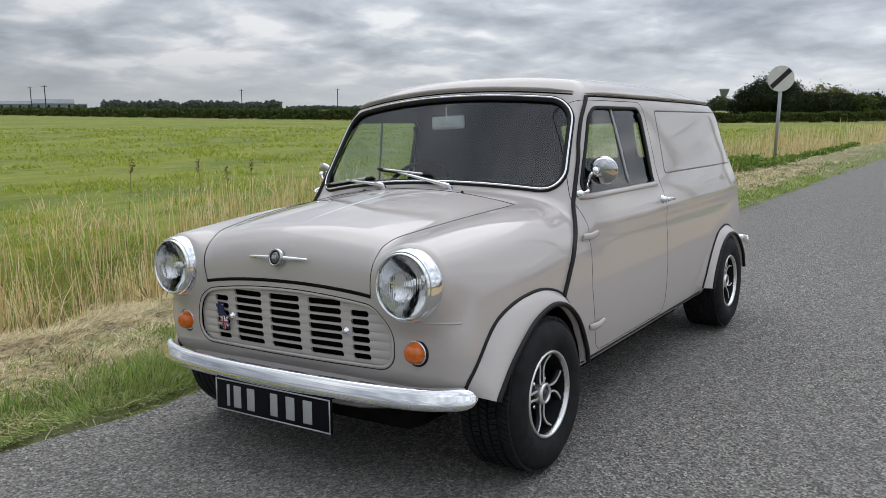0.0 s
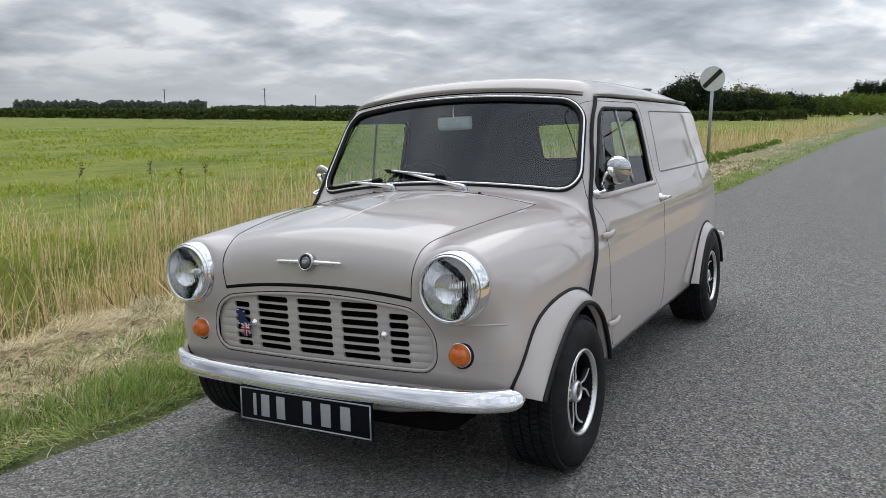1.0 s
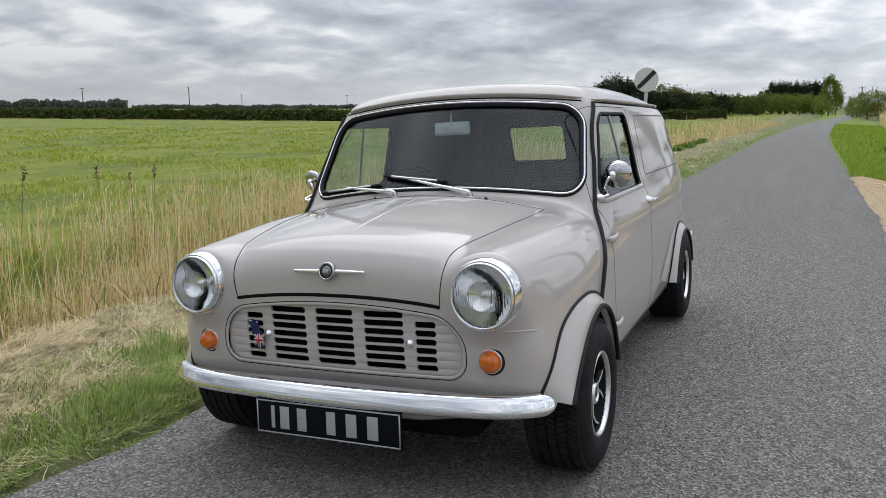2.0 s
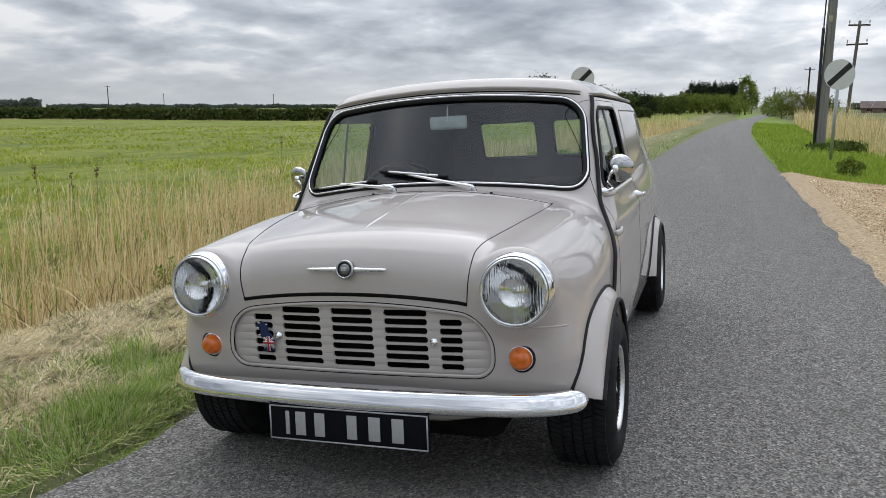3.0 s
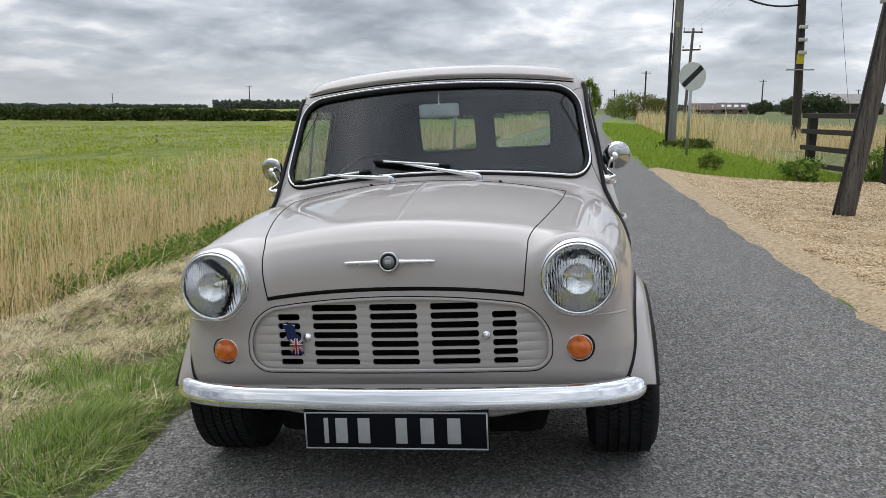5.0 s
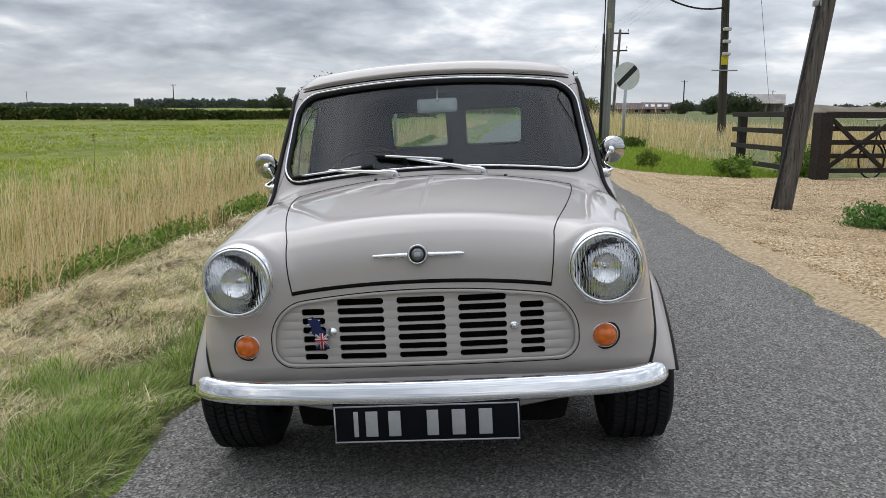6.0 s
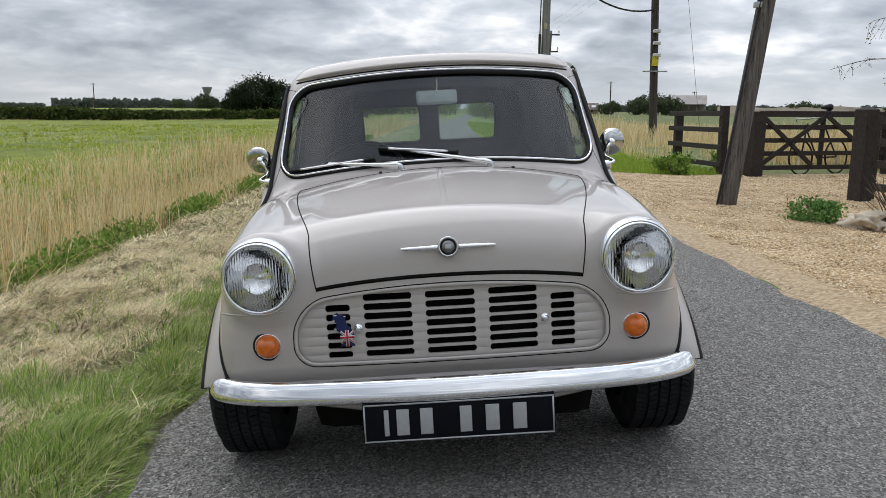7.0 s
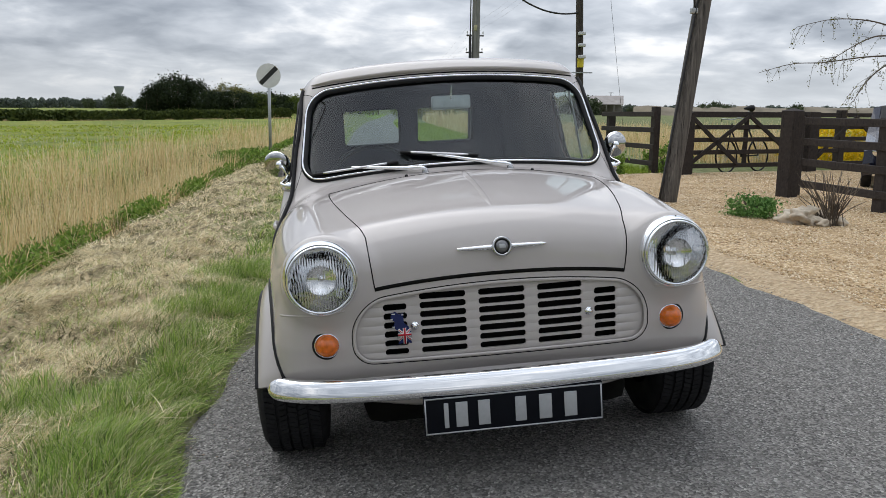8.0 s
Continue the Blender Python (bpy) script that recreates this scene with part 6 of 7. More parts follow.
def build_trees():
    dark = build_tree("dark_evergreen", "tall dark evergreen tree behind the hedge", "tree", 5.9, 2.6, CONIFER, 11, 3600, 0.20, 0.06)
    stand(dark, -11.6, 126)
    for az, d, g, t in ((-12.9, 128, 0.85, 0.93), (-10.6, 127, 0.95, 0.96), (-13.6, 126, 0.55, 0.85), (-9.8, 128, 0.7, 0.95), (-12.2, 131, 0.95, 1.0)):
        again(dark, az, d, az * 40, g, t)
    olive = build_tree("olive_tree", "broad olive-green tree behind the hedge", "tree", 4.6, 2.6, OLIVE, 21, 2600, 0.18, 0.10)
    stand(olive, -8.3, 124)
    again(olive, -7.1, 127, 80, 0.85)
    bush = build_tree("dark_bush", "rounded dark green bush in a field boundary", "bush", 3.4, 2.3, BROAD, 31, 2200, 0.18, 0.05)
    stand(bush, -6.2, 122)
    dim = build_tree("dark_bush", "dense blackish-green bush in a field boundary", "bush", 3.5, 2.4, CONIFER, 32, 2200, 0.18, 0.04)
    stand(dim, -9.6, 121)
    for k, (az, d, g) in enumerate(((-8.9, 120, 0.95), (-7.9, 119, 1.0), (-6.9, 121, 0.92), (-5.6, 124, 1.0), (-4.8, 126, 0.9))):
        again(dim, az, d, k * 70, g)
    for k, (az, d, g) in enumerate(((-5.2, 130, 0.95), (-4.1, 132, 1.0), (-3.3, 135, 0.92), (-2.6, 138, 1.0), (6.4, 95, 0.75))):
        again(bush, az, d, k * 50, g)
    fresh = build_tree("green_bush", "rounded light green bush beside the lane", "bush", 3.9, 2.5, FRESH, 41, 2400, 0.18, 0.05)
    stand(fresh, -1.6, 148)
    for k, (az, d, g) in enumerate(((-2.4, 150, 0.85), (-0.7, 147, 0.95), (0.2, 150, 0.95), (1.0, 149, 0.9), (-3.5, 149, 0.8), (1.6, 140, 0.6))):
        again(fresh, az, d, k * 66, g)
    block = build_tree("leyland_hedge_tree", "dark clipped conifer in a tall screen", "tree", 6.1, 1.5, CONIFER, 51, 2400, 0.2, 0.03)
    stand(block, -1.6, 170)
    for k, az in enumerate((-1.1, -0.6, -0.1, 0.4, 0.9, 1.3)):
        again(block, az, 170 + (k % 3), k * 80, 1.0, 1.0)
    poplar = build_tree("poplar_tree", "slender fresh green tree beside the lane", "tree", 6.6, 1.5, FRESH, 61, 2200, 0.2, 0.1)
    stand(poplar, 1.9, 158)
    again(poplar, 2.3, 165, 90, 0.85)
    haw = build_tree("hawthorn_bush", "leafy green hawthorn bush at the lane's edge", "bush", 3.0, 1.9, FRESH, 71, 4200, 0.085, 0.04)
    stand(haw, 4.3, 92)
    haw2 = build_tree("hawthorn_bush", "olive-brown hawthorn bush behind the reeds", "bush", 2.8, 2.0, OLIVE, 72, 4000, 0.085, 0.04)
    stand(haw2, 5.6, 90)
    again(haw2, 6.7, 92, 100, 0.85)
    again(haw, 3.7, 104, 50, 0.85)
    soft = build_tree("field_bush", "haze-greyed green bush across the far fields", "bush", 3.4, 2.3, HAZED_BUSH, 33, 2200, 0.22, 0.05)
    stand(soft, 13.4, 190, 0, 0.9)
    again(soft, 12.9, 192, 80, 0.7)
    for k, (az, d, g) in enumerate(((15.2, 178, 1.1), (16.0, 176, 1.25), (16.8, 180, 1.2), (17.5, 182, 1.1), (25.2, 200, 0.8), (26.0, 204, 0.95), (26.9, 200, 0.75), (20.4, 210, 0.6), (31.0, 180, 0.75))):
        again(soft, az, d, k * 37, g)
    for k, (az, d, g) in enumerate(((-15.2, 430, 2.2), (-14.7, 432, 1.8), (-13.2, 420, 1.6), (-16.8, 470, 1.5), (-12.6, 420, 1.9))):
        again(soft, az, d, k * 37, g)


build_trees()


def build_far_woods():
    """Woods along the skyline, each one mass of leaves with haze in their colour."""
    for a0, a1, d, top, label in ((-57.6, -45.8, 480, 5.9, "grey-green wood on the skyline"), (-24.6, -20.0, 520, 6.4, "thin bare wood on the skyline"), (-45.5, -25.0, 640, 3.4, "low line of trees on the skyline"), (-21.8, -12.8, 560, 7.0, "hazy line of trees on the skyline"), (-75, -58.5, 560, 4.0, "low hazy trees on the skyline"), (8.0, 37.0, 420, 3.6, "low distant trees across the right-hand fields")):
        n = int((a1 - a0) * 1100)
        a = np.radians(rng.uniform(a0, a1, n))
        dist = d + rng.uniform(-12, 12, n)
        x, y = 0.6 + dist * np.sin(a), -2.4 + dist * np.cos(a)
        prof = np.array([0.78 + 0.30 * noise.noise(Vector((v * 55, d * 0.1, 1.0))) + 0.30 * noise.noise(Vector((v * 260, 0.0, 2.0))) for v in a]).clip(0.12, 1.25)
        z = -0.2 + top * prof * rng.uniform(0, 1, n) ** 0.7
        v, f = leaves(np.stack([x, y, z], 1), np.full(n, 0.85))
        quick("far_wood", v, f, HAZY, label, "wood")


build_far_woods()


def build_hedge():
    """The long field hedge, dense at the foot and ragged on top."""
    line = spline([(-430, 98), (-135, 67), (-60, 63), (-28, 66.5), (-17, 77), (-6.5, 91)], 400)[:, :2]
    s = np.r_[0, np.cumsum(np.linalg.norm(np.diff(line, axis=0), axis=1))]
    n = 130000
    u = s[-1] * (1 - rng.uniform(0, 1, n) ** 1.9)
    x, y = np.interp(u, s, line[:, 0]), np.interp(u, s, line[:, 1])
    tall = np.interp(x, [-430, -60, -30, -22, -6], [1.5, 1.20, 1.12, 0.82, 1.05])
    ragged = np.array([1 + 0.22 * noise.noise(Vector((v * 0.35, 0, 0))) + 0.14 * noise.noise(Vector((v * 1.6, 0, 3))) for v in u])
    t = rng.uniform(0, 1, n) ** 0.8
    z = -0.2 + tall * ragged * t
    off = rng.normal(0, 0.42, n) * (1.1 - 0.5 * t)
    far = np.hypot(x, y)
    v, f = leaves(np.stack([x + 0.2 * off, y + off, z], 1), 0.12 + 0.0009 * far)
    quick("hedge", v, f, HEDGE, "long dark field hedge across the pasture", "hedge")
    # pale seeding grasses along its foot
    n = 9000
    u = s[-1] * (1 - rng.uniform(0, 1, n) ** 1.9)
    x, y = np.interp(u, s, line[:, 0]), np.interp(u, s, line[:, 1]) - rng.uniform(0.6, 1.3, n)
    keep = patchy(u * 0.3, u * 0, 1.0, 4.0) > -0.05
    x, y = x[keep], y[keep]
    far = np.hypot(x, y)
    v, f = blades(on_ground(x, y, -0.05), rng.uniform(0.06, 0.20, len(x)), 0.03 + 0.0007 * far, rng.normal(0, 0.1, (len(x), 2)))
    quick("hedge_foot_grass", v, f, STRAW, "pale seeding grass along the foot of the hedge", "grass")


build_hedge()


# ---- roadside things ----
def wood_material(name, dark, light, scale=(30.0, 30.0, 1.6), rough=0.8):
    m = Mat(name, light, rough)
    grain = m.noise(1.0, 7.0, 0.65, at=m.stretched(scale), distortion=0.4)
    crack = m.noise(1.0, 3.0, 0.5, at=m.stretched((scale[0] * 1.7, scale[1] * 1.7, scale[2] * 0.5)))
    col = m.ramp(grain, (0.30, dark), (0.55, tuple((a + b) / 2 for a, b in zip(dark, light))), (0.75, light))
    col = m.mix(m.span(crack, 0.58, 0.68, 0.0, 0.8), col, tuple(c * 0.25 for c in dark))
    m.color(col)
    m.bump(grain, 0.5, 0.008)
    return m.m


POLE_GREY = wood_material("weathered_pole_wood", (0.085, 0.075, 0.065), (0.26, 0.24, 0.215), (16.0, 16.0, 0.8))
PALE_POLE = wood_material("silvered_pole_wood", (0.17, 0.166, 0.155), (0.30, 0.295, 0.28), (10.0, 10.0, 0.5))
SPLIT_POLE = wood_material("split_weathered_wood", (0.032, 0.027, 0.024), (0.23, 0.208, 0.185), (34.0, 34.0, 0.55))
POLE_DARK = wood_material("creosoted_pole_wood", (0.035, 0.028, 0.022), (0.085, 0.070, 0.058), (18.0, 18.0, 0.8))
FENCE_WOOD = wood_material("dark_stained_wood", (0.016, 0.0115, 0.0095), (0.046, 0.034, 0.029), (22.0, 22.0, 22.0))
STEEL = simple("galvanised_steel", (0.42, 0.44, 0.45), 0.45, 0.7, 0.1, 14.0)
SIGN_WHITE = simple("sign_white", (0.74, 0.75, 0.75), 0.45, 0.0, 0.06, 8.0)
SIGN_BLACK = simple("sign_black", (0.02, 0.02, 0.022), 0.5, 0.0, 0.2, 8.0)
PORCELAIN = simple("white_porcelain", (0.62, 0.63, 0.64), 0.2, 0.0, 0.08, 20.0)
NOTICE_YELLOW = simple("yellow_notice", (0.72, 0.58, 0.04), 0.5, 0.0, 0.1, 30.0)
CABLE = simple("black_cable", (0.02, 0.02, 0.022), 0.6, 0.0, 0.2, 30.0)


def build_sign(x, y, top, face, lean=0.0, radius=0.34):
    """An end-of-limit roundel: white disc, black diagonal band, on a grey post."""
    g = float(ground_z(x, y))
    sign = empty("road_sign", pose(x, y, g, 0, lean, face), "round white road sign with a black diagonal band", "road sign", "road signs beside the lane")
    mid = top - g
    part("post", tube(bmesh.new(), [(0, 0.035, -0.1), (0, 0.035, mid * 0.5), (0, 0.035, mid + 0.24)], 0.038, 14), STEEL, sign)
    at = Matrix.Translation((0, -0.012, mid)) @ pose(0, 0, 0, 90, 0, 0)
    plate = part("disc", lathe(bmesh.new(), [(0.001, -0.004), (radius - 0.004, -0.004), (radius, 0.0), (radius - 0.004, 0.004), (0.001, 0.004)], 56, at), SIGN_WHITE, sign, smooth=False)
    bm = bmesh.new()
    c, s = math.cos(radians(45)), math.sin(radians(45))
    r, w = radius * 0.95, radius * 0.185
    edge = []
    for end in (1, -1):
        for k in np.linspace(-1, 1, 9):
            v = w * k * (1 if end > 0 else -1)
            u = end * math.sqrt(r * r - v * v)
            edge.append((u, -v if end > 0 else -v))
    top_v = [bm.verts.new((u * c - v * s, -0.0185, mid + u * s + v * c)) for u, v in edge]
    bm.faces.new(top_v)
    part("diagonal_band", bm, SIGN_BLACK, sign, smooth=False)
    for dz in (-0.16, 0.16):
        part("clip", boxed((-0.06, -0.008, mid + dz - 0.012), (0.06, 0.07, mid + dz + 0.012), 0.004), STEEL, sign)
    return sign


build_sign(-2.24, 17.4, 1.86, -3.0, 0.5, 0.294)
build_sign(3.52, 17.6, 1.90, 14.0, 0.6)


def pole(name, foot, top, radius, material, label, group=""):
    line = Vector(top) - Vector(foot)
    ob = empty(name, Matrix.Translation(foot), label, "pole", group)
    pts = spline([Vector((0, 0, -0.2)), line * 0.5, line], 14)
    part("shaft", tube(bmesh.new(), pts, radius, 18, scale=np.linspace(1.08, 0.84, 14), up=(1, 0.2, 0)), material, ob)
    return ob


def crossarm(ob, at, half, count, turn=0.0):
    """A timber arm with porcelain insulators on pins."""
    m = Matrix.Translation(at) @ pose(0, 0, 0, 0, 0, turn)
    arm = part("crossarm", boxed((-half, -0.05, -0.05), (half, 0.05, 0.05), 0.008, m), POLE_DARK, ob)
    for k in range(count):
        x = -half * 0.92 + 2 * half * 0.92 * k / (count - 1)
        part("insulator", lathe(bmesh.new(), [(0.012, 0.0), (0.014, 0.10), (0.05, 0.11), (0.055, 0.15), (0.04, 0.20), (0.045, 0.22), (0.03, 0.27), (0.001, 0.28)], 12, m @ Matrix.Translation((x, 0, 0.05))), PORCELAIN, arm)


def wire(name, a, b, sag, radius, label, parent=None):
    a, b = Vector(a), Vector(b)
    pts = [a.lerp(b, t) - Vector((0, 0, sag * 4 * t * (1 - t))) for t in np.linspace(0, 1, 30)]
    ob = part(name, tube(bmesh.new(), pts, radius, 5), CABLE, parent)
    return tagged(ob, label, "cable")


def build_poles():
    g = lambda x, y: float(ground_z(x, y))
    # tall grey pole on the verge, with a black cable guard
    p1 = pole("telegraph_pole", (3.98, 24.0, g(3.98, 24)), (4.05, 24.0, 8.2), 0.135, PALE_POLE, "tall weathered grey telegraph pole with a black cable guard", "telegraph poles")
    part("cable_guard", boxed((-0.205, -0.09, -0.1), (-0.125, 0.01, 3.6), 0.02), CABLE, p1)
    part("cable", tube(bmesh.new(), [(-0.165, -0.05, 3.5), (-0.14, -0.04, 6.0), (-0.12, -0.04, 8.2)], 0.020, 6), CABLE, p1)
    part("notice", boxed((-0.055, -0.142, 3.75), (0.055, -0.130, 3.93), 0.004), simple("faded_notice", (0.45, 0.42, 0.26), 0.6), p1)
    # black pole in the field with fuse gear
    p2 = pole("telegraph_pole", (9.12, 28.6, -0.4), (8.84, 28.6, 7.6), 0.155, POLE_DARK, "black creosoted pole with white fuse gear and a yellow notice", "telegraph poles")
    at = lambda z: -0.28 * (z + 0.4) / 8.0
    for z in (3.55, 4.0, 4.45):
        part("fuse_unit", boxed((at(z) - 0.10, -0.30, z - 0.06), (at(z) + 0.19, -0.14, z + 0.07), 0.03), PORCELAIN, p2)
    part("notice", boxed((at(3.3) - 0.13, -0.19, 3.15), (at(3.3) + 0.13, -0.17, 3.5), 0.004), NOTICE_YELLOW, p2)
    part("crossbar", boxed((at(2.95) - 0.48, -0.22, 2.92), (at(2.95) + 0.48, -0.16, 2.97), 0.008), STEEL, p2)
    wire("overhead_cable", (8.84, 28.5, 4.85), (3.9, 27.0, 7.4), 0.9, 0.035, "thick black overhead cable sagging from the pole")
    wire("stay_wire", (9.9, 28.6, 7.4), (11.6, 30.2, -0.1), 0.1, 0.007, "thin stay wire from the black pole")
    # leaning pole in the drive
    p3 = pole("leaning_pole", (3.65, 7.03, g(3.65, 7.03)), (4.56, 7.31, 5.85), 0.106, SPLIT_POLE, "leaning weathered timber pole standing in the gravel", "telegraph poles")
    way = Vector((0.95, 0.28, 5.95)).normalized()
    for k in (0, 1):
        pts = [way * z + Vector((-0.108 - 0.012 * k + 0.003 * z, -0.03 - 0.04 * k, 0)) for z in np.linspace(0.02, 3.1, 12)]
        part("cable", tube(bmesh.new(), pts, 0.013, 6), CABLE, p3)
    hook = way * 2.46 + Vector((-0.124, -0.05, 0))
    part("hook", tube(bmesh.new(), spline([hook, hook + Vector((-0.02, -0.02, 0.12)), hook + Vector((-0.05, -0.02, 0.24)), hook + Vector((0.02, -0.02, 0.36)), hook + Vector((0.14, 0, 0.47))], 16), 0.014, 6), CABLE, p3)
    part("clamp", boxed(hook - Vector((0.05, 0.03, 0.05)), hook + Vector((0.04, 0.03, 0.02)), 0.01), STEEL, p3)
    # double-armed pole far along the lane, and others beyond it
    p4 = pole("power_pole", (9.0, 55.5, -0.2), (9.3, 55.5, 6.6), 0.105, POLE_GREY, "wooden power pole with two crossarms and insulators", "power poles")
    crossarm(p4, Vector((0.29, 0, 6.55)), 0.66, 3, 10)
    crossarm(p4, Vector((0.24, 0, 5.35)), 0.62, 3, -20)
    for azimuth, d, h in ((5.68, 150, 7.8), (3.62, 260, 7.0), (13.3, 200, 7.8), (-61.63, 290, 7.8), (-60.8, 270, 7.8), (-48.44, 300, 7.8), (-41.77, 280, 7.8), (-38.3, 420, 7.6), (-22.14, 265, 7.9), (-31.0, 430, 7.6), (19.0, 300, 7.6)):
        a = radians(azimuth)
        x, y = 0.6 + d * math.sin(a), -2.4 + d * math.cos(a)
        p = pole("power_pole", (x, y, -0.2), (x, y, h), 0.15, POLE_DARK, "distant wooden power pole with a crossarm", "power poles")
        crossarm(p, Vector((0, 0, h - 0.15)), 0.85, 3, -azimuth + 8)
    for dx in (-0.6, 0.0, 0.6):
        wire("overhead_wire", (9.3 + dx, 55.5, 6.95), (16.0 + dx, 150, 8.1), 0.7, 0.0025, "thin overhead wire between power poles")
        wire("overhead_wire", (9.3 + dx, 55.5, 6.95), (8.84 + dx * 0.4, 28.6, 7.5), 0.35, 0.0025, "thin overhead wire between power poles")


build_poles()


def rail(parent, a, b, wide=0.09, thick=0.035, name="rail"):
    a, b = Vector(a), Vector(b)
    n = 6
    pts = [a.lerp(b, t) for t in np.linspace(0, 1, n)]
    side = (b - a).cross(Vector((0, 0, 1))).normalized()
    sec = [(thick / 2, wide / 2 - 0.006), (thick / 2 - 0.006, wide / 2), (-thick / 2 + 0.006, wide / 2), (-thick / 2, wide / 2 - 0.006), (-thick / 2, -wide / 2 + 0.006), (-thick / 2 + 0.006, -wide / 2), (thick / 2 - 0.006, -wide / 2), (thick / 2, -wide / 2 + 0.006)]
    return part(name, sweep(bmesh.new(), pts, sec, np.tile(np.array(side), (n, 1))), FENCE_WOOD, parent, smooth=False)


def post(parent, x, y, height, half, turn=0.0, cap=0.0):
    g = float(ground_z(x, y))
    m = Matrix.Translation((x, y, g)) @ pose(0, 0, 0, 0, 0, turn)
    bm = boxed((-half, -half, -0.1), (half, half, height), 0.008, m)
    ob = part("post", bm, FENCE_WOOD, parent, smooth=False)
    if cap:
        bm = bmesh.new()
        ring = [bm.verts.new(m @ Vector((sx * half * 1.02, sy * half * 1.02, height))) for sx, sy in ((-1, -1), (1, -1), (1, 1), (-1, 1))]
        tip = bm.verts.new(m @ Vector((0, 0, height + cap)))
        for k in range(4):
            bm.faces.new((ring[k], ring[(k + 1) % 4], tip))
        part("post_cap", bm, FENCE_WOOD, ob, smooth=False)
    return ob


def build_fences():
    fence = empty("rail_fence", Matrix(), "dark-stained post and rail fence beside the gravel drive", "fence", "rail fences round the drive")
    post(fence, 5.80, 7.85, 1.24, 0.105, 20, 0.04)
    post(fence, 6.05, 8.12, 1.16, 0.075, 20)
    run = ((5.94, 7.62), (6.02, 6.15), (6.35, 4.4), (6.75, 2.6))
    for x, y in run[1:]:
        post(fence, x, y, 1.16, 0.075, 8)
    for (xa, ya), (xb, yb) in zip(run, run[1:]):
        for z in (0.22, 0.52, 0.80, 1.08):
            rail(fence, (xa - 0.08, ya, z - 0.12), (xb - 0.08, yb, z - 0.12), 0.10)
    side = empty("rail_fence", Matrix(), "dark-stained rail fence running back from the gate", "fence", "rail fences round the drive")
    post(side, 5.52, 12.05, 1.30, 0.065, 15)
    post(side, 5.35, 14.1, 1.12, 0.075, 5)
    for z in (0.20, 0.52, 0.84, 1.14):
        rail(side, (5.46, 11.95, z - 0.12), (5.22, 14.3, z - 0.14), 0.095)
    gate = empty("field_gate", Matrix(), "closed dark five-bar timber gate with crossed braces", "gate")
    a, b = Vector((6.05, 11.75, -0.12)), Vector((8.75, 12.35, -0.12))
    for z in (0.16, 0.42, 0.66, 0.90, 1.14):
        rail(gate, a + Vector((0, 0, z)), b + Vector((0, 0, z)), 0.085 if z < 1 else 0.11)
    for t in (0.0, 0.5, 1.0):
        p = a.lerp(b, t)
        rail(gate, p + Vector((0.0, 0.04, 0.12)), p + Vector((0.001, 0.04, 1.16)), 0.09, name="stile")
    q = lambda t, z: a.lerp(b, t) + Vector((0, -0.035, z))
    rail(gate, q(0.02, 1.10), q(0.42, 0.20), 0.08, name="brace")
    rail(gate, q(0.02, 0.20), q(0.50, 1.10), 0.08, name="brace")
    rail(gate, q(0.52, 1.10), q(0.98, 0.20), 0.08, name="brace")
    hung = empty("gate_posts", Matrix(), "stout dark timber gate posts in the gravel", "post")
    post(hung, 5.98, 11.70, 1.20, 0.12, 12)
    post(hung, 8.95, 12.40, 1.22, 0.12, 12)
    leaf = empty("field_gate", Matrix(), "second dark timber gate leaf with a diagonal brace", "gate")
    a, b = Vector((9.05, 12.45, -0.12)), Vector((11.6, 12.9, -0.12))
    for z in (0.16, 0.42, 0.66, 0.90, 1.14):
        rail(leaf, a + Vector((0, 0, z)), b + Vector((0, 0, z)), 0.085)
    rail(leaf, a + Vector((0, -0.035, 0.2)), a.lerp(b, 0.4) + Vector((0, -0.035, 1.1)), 0.08, name="brace")
    rail(leaf, a.lerp(b, 0.4) + Vector((0, -0.035, 1.1)), a.lerp(b, 0.8) + Vector((0, -0.035, 0.2)), 0.08, name="brace")
    post(leaf, 9.75, 12.62, 1.26, 0.075, 12)


build_fences()


